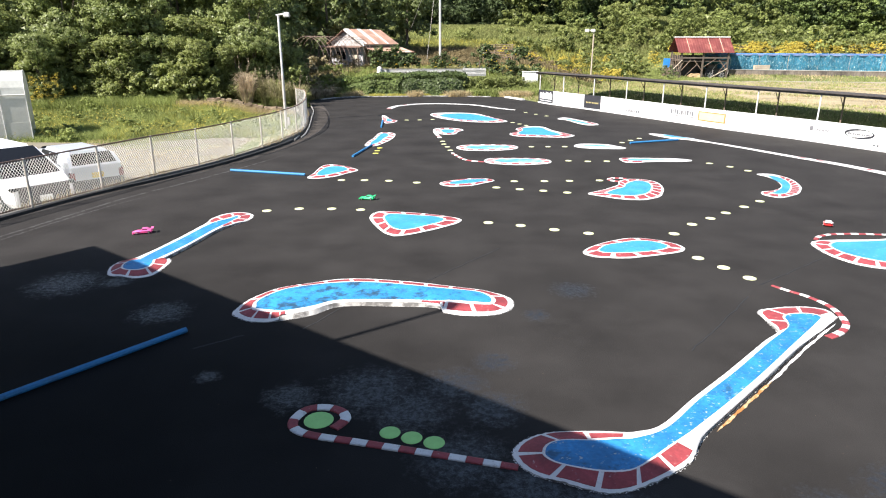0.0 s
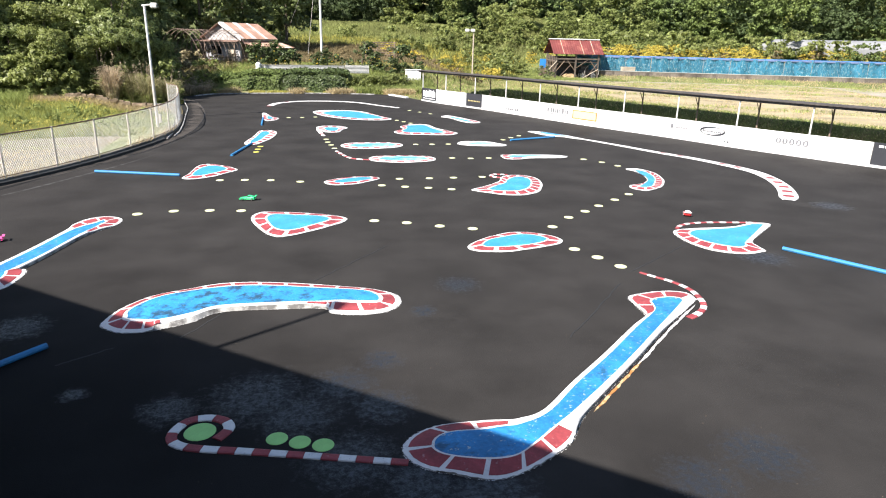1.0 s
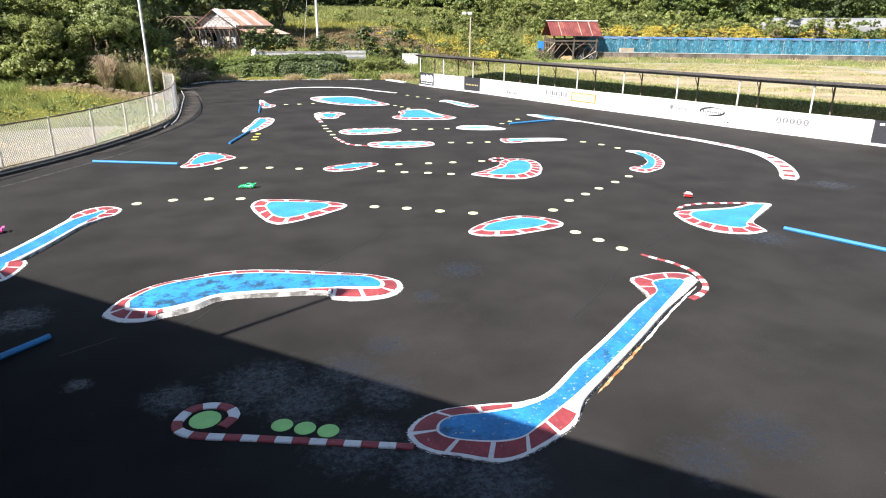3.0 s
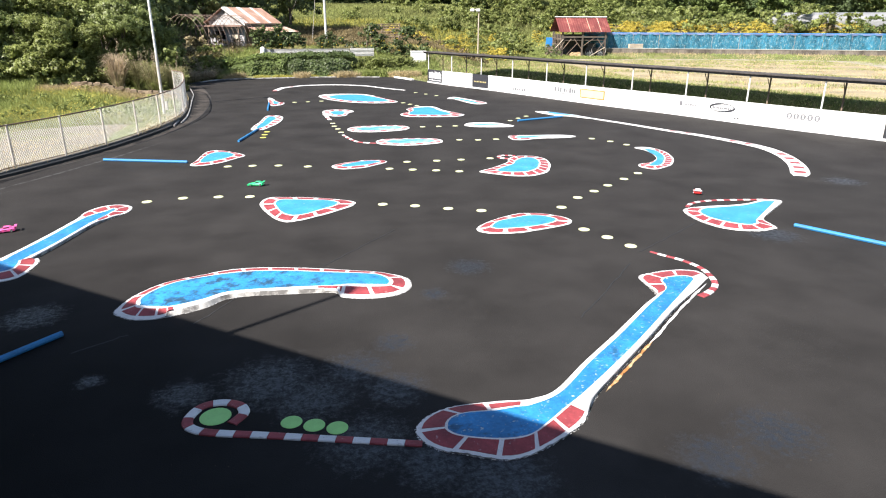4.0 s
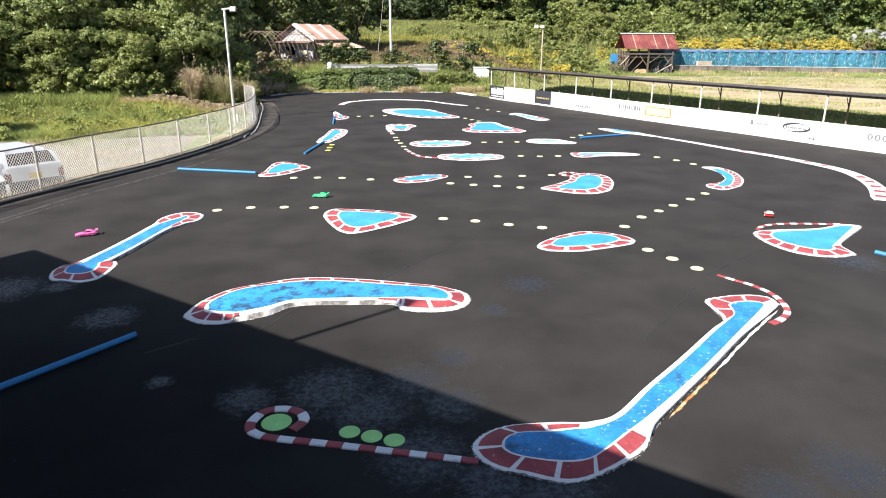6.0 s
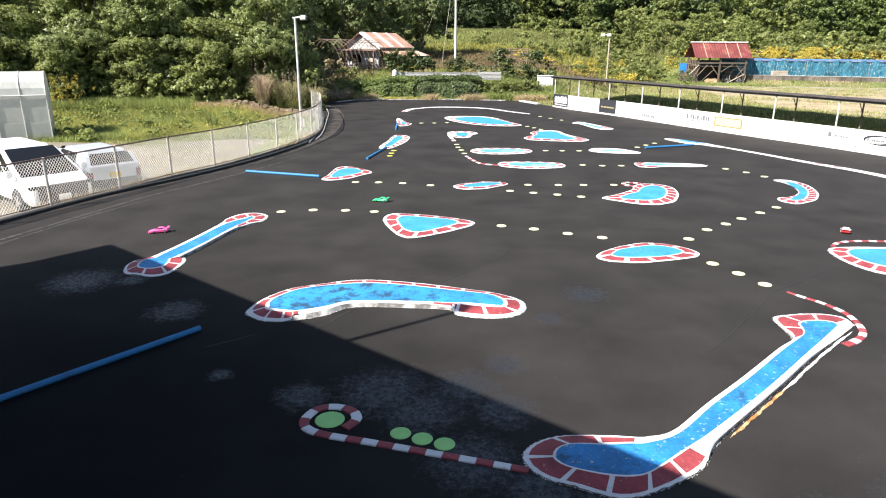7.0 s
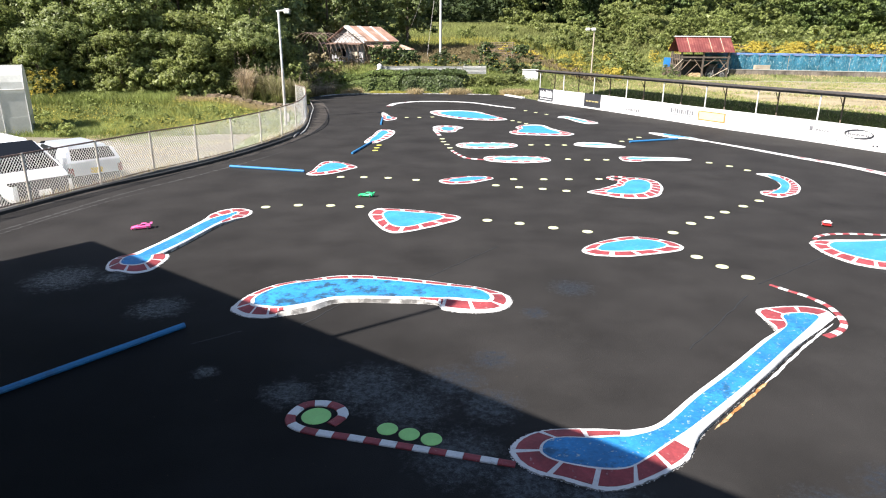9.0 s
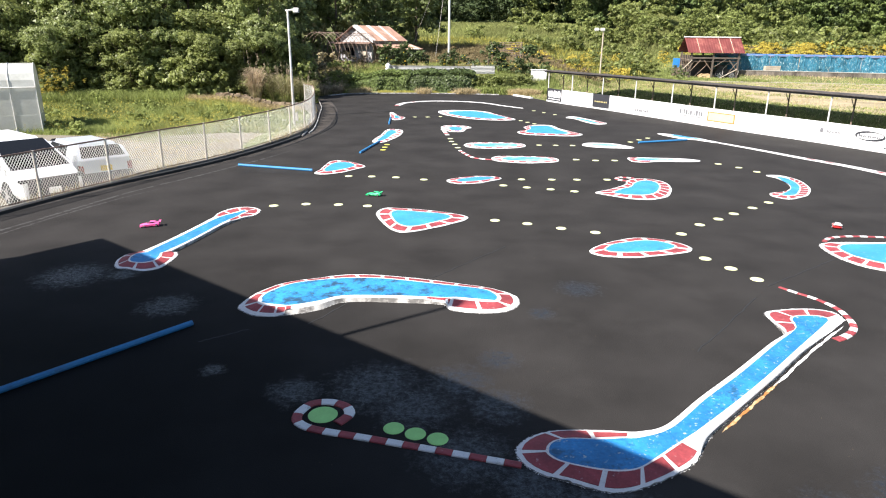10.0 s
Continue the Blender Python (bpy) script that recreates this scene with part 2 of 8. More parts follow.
M["canopy"] = material("weathered_sheet", (0.06, 0.052, 0.047), 0.7, 0.3, 1.5, 25, 0.2, stain=0.6, stain_rgb=(0.14, 0.11, 0.09), stain_scale=1.4)
M["wire"] = material("galvanised_wire", (0.62, 0.61, 0.58), 0.5, 0.12, 5, 60, 0.0, metal=0.25)
M["rail_rust"] = material("rusty_rail", (0.2, 0.13, 0.1), 0.75, 0.35, 5, 40, 0.2)
M["hoop"] = material("rusty_pipe", (0.2, 0.14, 0.11), 0.7, 0.3, 4, 40, 0.1)
M["post_grey"] = material("galvanised_post", (0.48, 0.45, 0.42), 0.55, 0.15, 4, 40, 0.1, metal=0.2, stain=0.3, stain_rgb=(0.25, 0.14, 0.07), stain_scale=5)
M["fence_post"] = material("weathered_fence_post", (0.58, 0.53, 0.46), 0.65, 0.2, 4, 40, 0.1, stain=0.4, stain_rgb=(0.3, 0.18, 0.1), stain_scale=5)
M["soil"] = material("soil_and_weeds", (0.13, 0.14, 0.05), 0.95, 0.4, 0.35, 8, 0.6, dark=(0.07, 0.1, 0.025), stain=0.6, stain_rgb=(0.2, 0.16, 0.08), stain_scale=0.25)
M["gravel"] = material("pale_gravel", (0.17, 0.15, 0.115), 0.95, 0.2, 0.6, 22, 0.25, stain=0.6, stain_rgb=(0.14, 0.135, 0.06), stain_scale=0.5)
M["stubble"] = material("rice_stubble", (0.3, 0.25, 0.155), 0.95, 0.3, 0.3, 7, 0.8, stain=0.6, stain_rgb=(0.25, 0.22, 0.11), stain_scale=0.16, stretch=(1, 2.2, 1))
M["lane"] = material("dirt_lane", (0.3, 0.265, 0.21), 0.95, 0.2, 0.8, 10, 0.4)
M["bark"] = material("bark", (0.13, 0.1, 0.075), 0.9, 0.35, 3, 20, 0.6, stretch=(1, 1, 0.2))
M["leaf"] = material("leaf", (0.265, 0.31, 0.11), 0.45, 0.25, 0.4, 5, 0.0, 0.5, island=0.35, thin=0.52)
M["leaf_dark"] = material("dark_leaf", (0.205, 0.25, 0.095), 0.42, 0.25, 0.4, 5, 0.0, 0.5, island=0.35, thin=0.52)
M["leaf_light"] = material("light_leaf", (0.26, 0.295, 0.096), 0.5, 0.25, 0.4, 5, 0.0, 0.4, island=0.45, thin=0.52)
M["wood_far"] = material("woodland_leaf", (0.15, 0.19, 0.055), 0.6, 0.4, 0.07, 2, 0.0, 0.3, island=0.45, thin=0.25, dark=(0.07, 0.11, 0.035))
M["wood_dark"] = material("dark_woodland_leaf", (0.075, 0.105, 0.04), 0.6, 0.3, 0.07, 2, 0.0, 0.3, island=0.4, thin=0.25)
M["wood_light"] = material("light_woodland_leaf", (0.2, 0.235, 0.07), 0.6, 0.3, 0.07, 2, 0.0, 0.3, island=0.4, thin=0.3)
M["bank_grass"] = material("bank_grass", (0.235, 0.255, 0.085), 0.7, 0.3, 0.12, 3, 0.0, 0.25, island=0.4, thin=0.3, dark=(0.16, 0.17, 0.06))
M["straw_brush"] = material("dry_brush_leaf", (0.34, 0.29, 0.17), 0.75, 0.35, 0.3, 4, 0.0, 0.2, island=0.5, thin=0.4)
M["scrub"] = material("scrub_leaf", (0.22, 0.175, 0.09), 0.7, 0.35, 0.3, 4, 0.0, 0.25, island=0.5, thin=0.3)
M["hedge"] = material("hedge_leaf", (0.082, 0.112, 0.038), 0.45, 0.3, 0.8, 5, 0.0, 0.3, island=0.5, thin=0.2)
M["hedge_low"] = material("rough_hedge_leaf", (0.12, 0.16, 0.045), 0.6, 0.3, 0.8, 5, 0.0, 0.3, island=0.5, thin=0.25)
M["grass"] = material("green_grass", (0.25, 0.29, 0.09), 0.7, 0.3, 0.3, 4, 0.0, 0.25, island=0.4, thin=0.3)
M["grass_yellow"] = material("yellowing_weeds", (0.38, 0.35, 0.08), 0.7, 0.3, 0.5, 4, 0.0, 0.25, island=0.4, thin=0.3)
M["grass_dry"] = material("dry_grass", (0.46, 0.37, 0.21), 0.8, 0.25, 0.5, 4, 0.0, 0.2, island=0.35, thin=0.25)
M["reed"] = material("dry_reed", (0.5, 0.4, 0.27), 0.8, 0.3, 0.6, 4, 0.0, 0.1, island=0.4, thin=0.45)
M["reed_green"] = material("green_reed", (0.3, 0.28, 0.14), 0.75, 0.3, 0.6, 4, 0.0, 0.15, island=0.4, thin=0.45)
M["plume"] = material("seed_plume", (0.38, 0.31, 0.22), 0.95, 0.3, 0.6, 4, 0.0, 0.0, island=0.4, thin=0.3)
M["goldenrod"] = material("goldenrod_flower", (0.55, 0.45, 0.09), 0.7, 0.2, 0.5, 4, 0.0, 0.2, island=0.35, thin=0.25)
M["roof_rust"] = material("rusty_roof_sheet", (0.42, 0.25, 0.18), 0.75, 0.3, 0.9, 15, 0.15, stain=0.8, stain_rgb=(0.65, 0.55, 0.48), stain_scale=0.5, stretch=(1, 1, 1))
M["roof_red"] = material("red_rust_roof", (0.15, 0.036, 0.033), 0.7, 0.25, 0.8, 15, 0.15, stain=0.4, stain_rgb=(0.4, 0.16, 0.12), stain_scale=0.9)
M["plaster"] = material("stained_plaster", (0.44, 0.43, 0.43), 0.85, 0.25, 0.8, 12, 0.2, stain=0.9, stain_rgb=(0.11, 0.09, 0.075), stain_scale=0.9, stain_edge=(0.52, 0.66))
M["old_wood"] = material("weathered_timber", (0.2, 0.15, 0.11), 0.85, 0.3, 2, 18, 0.3, stretch=(1, 1, 0.3))
M["shed_wood"] = material("dark_shed_timber", (0.11, 0.09, 0.072), 0.85, 0.3, 2, 18, 0.3, stretch=(1, 1, 0.3))
M["pale_wood"] = material("pale_timber", (0.42, 0.36, 0.28), 0.85, 0.25, 2, 18, 0.3)
M["hay"] = material("hay", (0.34, 0.24, 0.13), 0.95, 0.3, 2, 20, 0.5)
M["net"] = material("blue_netting", (0.06, 0.27, 0.4), 0.7, 0.35, 0.5, 6, 0.2, stain=0.8, stain_rgb=(0.03, 0.15, 0.22), stain_scale=2.2, stretch=(1, 1, 0.35), chips=0.75, chip_rgb=(0.36, 0.5, 0.5), chip_scale=7, chip_edge=(0.55, 0.63))
M["net_pale"] = material("frayed_net", (0.4, 0.52, 0.52), 0.8, 0.3, 1, 8, 0.0, island=0.4)
M["net_deep"] = material("net_over_weeds", (0.03, 0.17, 0.2), 0.8, 0.3, 1, 8, 0.0, island=0.4)
M["net_band"] = material("faded_net_hem", (0.13, 0.18, 0.3), 0.7, 0.3, 0.8, 8, 0.2, stain=0.6, stain_rgb=(0.1, 0.12, 0.26), stain_scale=2)
M["wall_stained"] = material("weathered_retaining_concrete", (0.17, 0.145, 0.12), 0.92, 0.35, 0.5, 8, 0.5, stain=0.9, stain_rgb=(0.045, 0.038, 0.032), stain_scale=0.8, stain_edge=(0.46, 0.62), stretch=(1, 1, 0.3), chips=0.5, chip_rgb=(0.26, 0.23, 0.19), chip_scale=1.6, chip_edge=(0.58, 0.7))
M["tarp"] = material("blue_tarpaulin", (0.03, 0.2, 0.55), 0.5, 0.15, 1, 10, 0.1)
M["film"] = material("greenhouse_film", (0.62, 0.63, 0.59), 0.35, 0.1, 0.8, 10, 0.05, 0.5, stain=0.3, stain_rgb=(0.4, 0.4, 0.36), stain_scale=0.7, thin=0.4)
M["film_old"] = material("old_greenhouse_film", (0.33, 0.335, 0.34), 0.45, 0.2, 0.4, 6, 0.05, 0.4, stain=0.5, stain_rgb=(0.3, 0.31, 0.3), stain_scale=0.3, thin=0.3)
M["car_white"] = material("white_car_paint", (0.82, 0.82, 0.83), 0.22, 0.02, 1, 10, 0.0, 0.5)
M["car_silver"] = material("silver_car_paint", (0.52, 0.55, 0.6), 0.28, 0.03, 1, 10, 0.0, 0.5, metal=0.25)
M["car_glass"] = material("dark_car_glass", (0.01, 0.011, 0.013), 0.08, 0.05, 1, 10, 0.0, 0.25)
M["trim"] = material("black_trim", (0.02, 0.02, 0.022), 0.5, 0.1, 3, 30, 0.0)
M["alloy"] = material("alloy", (0.55, 0.55, 0.56), 0.3, 0.05, 3, 30, 0.0, metal=0.8)
M["lamp_red"] = material("red_lens", (0.16, 0.02, 0.022), 0.2, 0.1, 3, 30, 0.0)
M["lamp_clear"] = material("clear_lens", (0.05, 0.055, 0.06), 0.12, 0.1, 3, 30, 0.0, 0.6)
M["plate"] = material("yellow_plate", (0.6, 0.42, 0.04), 0.5, 0.05)
M["toy_red"] = material("red_shell", (0.6, 0.04, 0.04), 0.3, 0.05, 3, 30, 0.0)
M["toy_white"] = material("white_shell", (0.8, 0.79, 0.78), 0.3, 0.05, 3, 30, 0.0)
M["toy_pink"] = material("pink_shell", (0.8, 0.12, 0.35), 0.3, 0.05, 3, 30, 0.0)
M["toy_green"] = material("green_shell", (0.03, 0.55, 0.2), 0.3, 0.05, 3, 30, 0.0)
M["roof_stand"] = material("stand_sheet", (0.3, 0.3, 0.3), 0.7, 0.15, 1, 15, 0.1)
M["fruit"] = material("yellow_fruit", (0.6, 0.4, 0.03), 0.5, 0.1)


# ---- building helpers ----
def bm_of(verts, faces):
    bm = bmesh.new()
    vs = [bm.verts.new(v) for v in verts]
    for f in faces:
        try:
            bm.faces.new([vs[k] for k in f])
        except ValueError:
            pass
    return bm


def part(name, bm, mat, parent=None, label="", smooth=False):
    me = bpy.data.meshes.new(name)
    bmesh.ops.recalc_face_normals(bm, faces=bm.faces)
    if smooth:
        for f in bm.faces:
            f.smooth = True
    bm.to_mesh(me)
    bm.free()
    me.materials.append(mat)
    ob = new(name, me)
    ob.parent = parent
    return tagged(ob, label)


def thing(name, x, y, z, label, category, group="", kind="", turn=0.0):
    ob = new(name)
    ob.empty_display_size = 0.2
    ob.matrix_basis = pose(x, y, z, 0, 0, turn)
    return tagged(ob, label, category, group, kind)


def bulk(name, verts, faces, mat, parent=None, label="", category="", kind="", soft=None):
    """A big mesh of quads from numpy arrays."""
    me = bpy.data.meshes.new(name)
    verts, faces = np.asarray(verts, np.float32), np.asarray(faces, np.int32)
    k = faces.shape[1]
    me.vertices.add(len(verts))
    me.vertices.foreach_set("co", verts.ravel())
    me.loops.add(faces.size)
    me.loops.foreach_set("vertex_index", faces.ravel())
    me.polygons.add(len(faces))
    me.polygons.foreach_set("loop_start", np.arange(0, faces.size, k, dtype=np.int32))
    me.update(calc_edges=True)
    if soft is not None:
        me.polygons.foreach_set("use_smooth", np.ones(len(faces), bool))
        me.normals_split_custom_set_from_vertices(np.asarray(soft, np.float32))
    me.materials.append(mat)
    ob = new(name, me)
    ob.parent = parent
    return tagged(ob, label, category, "", kind)


def box(x0, y0, z0, x1, y1, z1, bevel=0.0, bm=None):
    own = bm or bmesh.new()
    got = bmesh.ops.create_cube(own, size=1)["verts"]
    for v in got:
        v.co = Vector(((x0 + x1) / 2 + v.co.x * (x1 - x0), (y0 + y1) / 2 + v.co.y * (y1 - y0), (z0 + z1) / 2 + v.co.z * (z1 - z0)))
    if bevel:
        edges = list({e for v in got for e in v.link_edges})
        bmesh.ops.bevel(own, geom=edges, offset=bevel, segments=2, affect="EDGES")
    return own


def tube(points, r, sides=8, bm=None, taper=None):
    """A round bar along a line of points, closed at its ends."""
    own = bm or bmesh.new()
    pts = [Vector(p) for p in points]
    rings = []
    for k, p in enumerate(pts):
        way = (pts[min(k + 1, len(pts) - 1)] - pts[max(k - 1, 0)]).normalized()
        side = way.cross(Vector((0, 0, 1)))
        side = side.normalized() if side.length > 0.05 else Vector((1, 0, 0))
        up = side.cross(way).normalized()
        rr = r if taper is None else r + (taper - r) * k / (len(pts) - 1)
        rings.append([own.verts.new(p + (side * math.cos(a) + up * math.sin(a)) * rr) for a in (2 * math.pi * j / sides for j in range(sides))])
    for a, b in zip(rings, rings[1:]):
        for j in range(sides):
            own.faces.new((a[j], a[(j + 1) % sides], b[(j + 1) % sides], b[j]))
    own.faces.new(rings[0][::-1])
    own.faces.new(rings[-1])
    return own


def spline(points, steps, closed):
    """Catmull-Rom through the points."""
    p = np.array(points, float)
    out = []
    count = len(p) if closed else len(p) - 1
    for k in range(count):
        if closed:
            a, b, c, d = (p[(k + j) % len(p)] for j in (-1, 0, 1, 2))
        else:
            a, b, c, d = (p[min(max(k + j, 0), len(p) - 1)] for j in (-1, 0, 1, 2))
        for s in range(steps):
            t = s / steps
            out.append(0.5 * (2 * b + (c - a) * t + (2 * a - 5 * b + 4 * c - d) * t * t + (3 * b - a - 3 * c + d) * t ** 3))
    if not closed:
        out.append(p[-1])
    return np.array(out)


def along(path, s):
    """The point and the heading at s metres along a line of points."""
    seg = np.linalg.norm(np.diff(path[:, :2], axis=0), axis=1)
    cum = np.r_[0, np.cumsum(seg)]
    s = min(max(s, 0), cum[-1] - 1e-6)
    k = int(np.searchsorted(cum, s, "right")) - 1
    f = (s - cum[k]) / seg[k]
    d = (path[k + 1] - path[k]) / seg[k]
    return path[k] + (path[k + 1] - path[k]) * f, d


def length_of(path):
    return float(np.linalg.norm(np.diff(path[:, :2], axis=0), axis=1).sum())


def smooth_step(a, b, v):
    t = np.clip((v - a) / (b - a), 0, 1)
    return t * t * (3 - 2 * t)


# ---- ground ----
def land(x, y):
    """Height of the ground: level round the track, lower on the parking side, a grassy bank and a wooded hill beyond."""
    x, y = np.asarray(x, float), np.asarray(y, float)
    left = smooth_step(-6.0, -8.5, x + 0.02 * y) * smooth_step(60, 48, y)
    base = -0.1 - 0.42 * left
    mid = smooth_step(27, 18, x)
    bank = 1.6 * smooth_step(54, 62, y) * smooth_step(15, 8, x) * smooth_step(110, 80, y) + mid * (1.6 * smooth_step(80, 112, y) + 5.0 * smooth_step(74, 108, y))
    lip = 83 - 0.37 * (x - 30)
    right = smooth_step(24, 32, x) * (0.95 * smooth_step(lip + 2.2, lip + 4.2, y) + 1.7 * smooth_step(lip + 4.0, lip + 8, y) + 1.5 * smooth_step(lip + 8, lip + 34, y))
    far_bank = 4.6 * smooth_step(88, 112, y) * smooth_step(48, 32, x) * (1 - mid)
    mound = 0.65 * smooth_step(35.5, 44, y + 0.45 * np.maximum(0, -22 - x)) * smooth_step(-11.5, -15, x) * smooth_step(60, 50, y)
    west = smooth_step(-14, -30, x) * 9 * smooth_step(46, 90, y)
    hill = 42 * smooth_step(118, 250, y)
    rough = 0.05 * np.sin(x * 0.9) * np.cos(y * 0.7)
    return base + bank + right + far_bank + mound + west + hill + rough * smooth_step(9, 20, np.abs(x - 6)) * smooth_step(-5, 20, y)


gx = np.r_[np.linspace(-1600, -170, 8), np.arange(-160, 161, 2.0), np.linspace(170, 1600, 8)]
gy = np.r_[np.linspace(-1600, -60, 8), np.arange(-50, 261, 2.0), np.linspace(280, 1600, 8)]
GX, GY = np.meshgrid(gx, gy)
gv = np.stack([GX, GY, land(GX, GY)], -1).reshape(-1, 3)
nx, ny = len(gx), len(gy)
ids = np.arange(nx * ny).reshape(ny, nx)
gf = np.stack([ids[:-1, :-1], ids[:-1, 1:], ids[1:, 1:], ids[1:, :-1]], -1).reshape(-1, 4)
ground = bulk("ground", gv, gf, M["soil"], None, "weedy soil and grass running up to a wooded hill", "ground", "structure")
for poly in ground.data.polygons:
    poly.use_smooth = True


def sheet(name, outline, z0, z1, mat, label, category, lift=None):
    """A flat piece of ground with a thickness."""
    n = len(outline)
    top = [(x, y, z1 if lift is None else float(land(x, y)) + lift) for x, y in outline]
    bot = [(x, y, z0) for x, y in outline]
    faces = [list(range(n)), list(range(2 * n - 1, n - 1, -1))] + [[k, (k + 1) % n, n + (k + 1) % n, n + k] for k in range(n)]
    return tagged(part(name, bm_of(top + bot, faces), mat), label, category, "", "structure")


FENCE = spline([(-16.0, 2.0), (-13.6, 7.6), (-12.2, 12.0), (-10.8, 16.33), (-10.06, 18.46), (-9.37, 20.6), (-8.6, 22.4), (-7.98, 24.4), (-7.5, 26.5), (-7.15, 28.6),
                (-6.98, 30.7), (-7.05, 32.6), (-7.35, 34.8), (-7.8, 37.2), (-8.3, 39.5), (-8.85, 41.6), (-9.8, 43.2), (-11.3, 44.3)], 6, False)
WALL = spline([(5.3, 52.4), (7.6, 46.2), (10.1, 41.4), (13.7, 33.6), (16.1, 29.0), (18.0, 25.0), (20.6, 20.4), (23.6, 15.6), (27.5, 9.5), (31.0, 3.0)], 6, False)
EDGE = spline([(-15.3, 2.0), (-13.0, 7.8), (-11.7, 11.9), (-10.32, 16.65), (-9.67, 18.4), (-8.77, 20.25), (-7.78, 22.81), (-7.05, 25.5), (-6.55, 28.2), (-6.5, 30.4), (-6.75, 32.6), (-7.1, 34.9),
               (-7.6, 37.9), (-8.1, 41.0), (-8.65, 43.4), (-9.2, 45.7), (-10.0, 49.6)], 6, False)
SEAM = spline([(-14.0, 5.6), (-12.3, 10.6), (-10.6, 15.8), (-9.35, 18.9), (-7.95, 21.9), (-7.0, 24.6), (-6.4, 27.6), (-6.12, 31.2), (-6.3, 34.6), (-6.82, 38.8), (-7.5, 42.0), (-8.5, 45.8), (-9.3, 47.9)], 6, False)
rim = [(p[0] - (0.35 if p[1] < 27.5 else 0.1), p[1]) for p in EDGE] + [(-8.6, 52.6), (-4.0, 53.5), (0.0, 53.8), (4.2, 53.0)] + [(p[0] + 0.05, p[1] + 0.03) for p in WALL]
rim += [(31, -16), (-24, -16), (-22, -6)]
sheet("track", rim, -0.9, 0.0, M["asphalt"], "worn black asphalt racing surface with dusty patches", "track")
sheet("parking", [(-9.2, 4), (-60, 4), (-60, 27.0), (-22, 31.5), (-15, 31.0), (-11.0, 33.2), (-7.9, 34.5), (-7.6, 31), (-8.0, 27), (-9.4, 22), (-11.3, 17)][::-1], -1.0, -0.47,
      M["gravel"], "pale gravel parking ground with weeds", "parking ground")
sheet("field", [(12, 47.5), (24.5, 21), (32, 8), (95, 2), (110, 45), (62, 70.5), (31, 81), (19, 70)], -0.6, -0.06, M["stubble"], "harvested rice field with straw-coloured stubble", "field")
LANE = spline([(20, 76.9), (40, 74.3), (51, 71.6), (56.6, 67.8), (57.6, 63.5), (55.6, 57.5), (54.4, 50.0), (53.6, 40.0)], 8, False)
LANE_WIDE = np.interp(LANE[:, 1], (50, 62, 72), (1.9, 1.6, 0.7))


def off_lane(x, y):
    gap = np.hypot(x[:, None] - LANE[None, :, 0], y[:, None] - LANE[None, :, 1]) - LANE_WIDE[None, :]
    return gap.min(1) > 0.15


# ---- barrier wall and its canopy ----
def ribbon(path, offset0, offset1, z0, z1):
    """A wall along a path, between two sideways offsets (positive: to the right of the way)."""
    verts = []
    for k, p in enumerate(path):
        d = path[min(k + 1, len(path) - 1)] - path[max(k - 1, 0)]
        d = d / np.linalg.norm(d[:2])
        r = np.array((d[1], -d[0]))
        for o, z in ((offset0, z0), (offset0, z1), (offset1, z1), (offset1, z0)):
            verts.append((p[0] + r[0] * o, p[1] + r[1] * o, z))
    faces = []
    for k in range(len(path) - 1):
        a, b = 4 * k, 4 * k + 4
        faces += [[a + j, a + (j + 1) % 4, b + (j + 1) % 4, b + j] for j in range(4)]
    faces += [[0, 1, 2, 3], [len(verts) - 4, len(verts) - 1, len(verts) - 2, len(verts) - 3]]
    return bm_of(verts, faces)


turn = np.gradient(LANE, axis=0)
turn = np.stack([turn[:, 1], -turn[:, 0]], 1) / np.linalg.norm(turn, axis=1)[:, None] * LANE_WIDE[:, None]
lane_verts = [(*(p + q * f), z) for p, q in zip(LANE, turn) for f, z in ((-1, -0.5), (-1, -0.02), (1, -0.02), (1, -0.5))]
lane_faces = [[4 * k + j, 4 * k + j + 1, 4 * k + 5 + j, 4 * k + 4 + j] for k in range(len(LANE) - 1) for j in range(3)]
tagged(part("lane", bm_of(lane_verts, lane_faces), M["lane"]), "pale dirt lane curving through the field", "lane", "", "structure")


def stretch_of(path, a, b, n=8):
    return np.array([along(path, a + (b - a) * k / n)[0] for k in range(n + 1)])


wall_len = length_of(WALL)
def near_s(path, x, y):
    s = np.linspace(0, length_of(path), 700)
    pts = np.array([along(path, v)[0] for v in s])
    return float(s[np.argmin(np.hypot(pts[:, 0] - x, pts[:, 1] - y))])


barrier = tagged(part("wall_east", ribbon(stretch_of(WALL, near_s(WALL, 6.94, 47.85), wall_len, 60), -0.13, -0.03, 0.0, 0.9), M["concrete"]), "low barrier wall faced with white boards", "wall", "", "structure")
part("footing", ribbon(stretch_of(WALL, near_s(WALL, 6.94, 47.85), wall_len, 60), 0.0, 0.05, 0.0, 0.09), M["white"], barrier, "white painted footing")


def board(s0, s1, mat, label, base=0.09, top=0.93):
    return part("advert_board", ribbon(stretch_of(WALL, s0, s1), -0.03, 0.012, base, top), mat, barrier, label)


S_A, S_B, S_C, S_D, S_E = near_s(WALL, 6.96, 47.8), near_s(WALL, 7.68, 46.0), near_s(WALL, 9.26, 43.02), near_s(WALL, 10.02, 41.56), near_s(WALL, 20.29, 20.93)


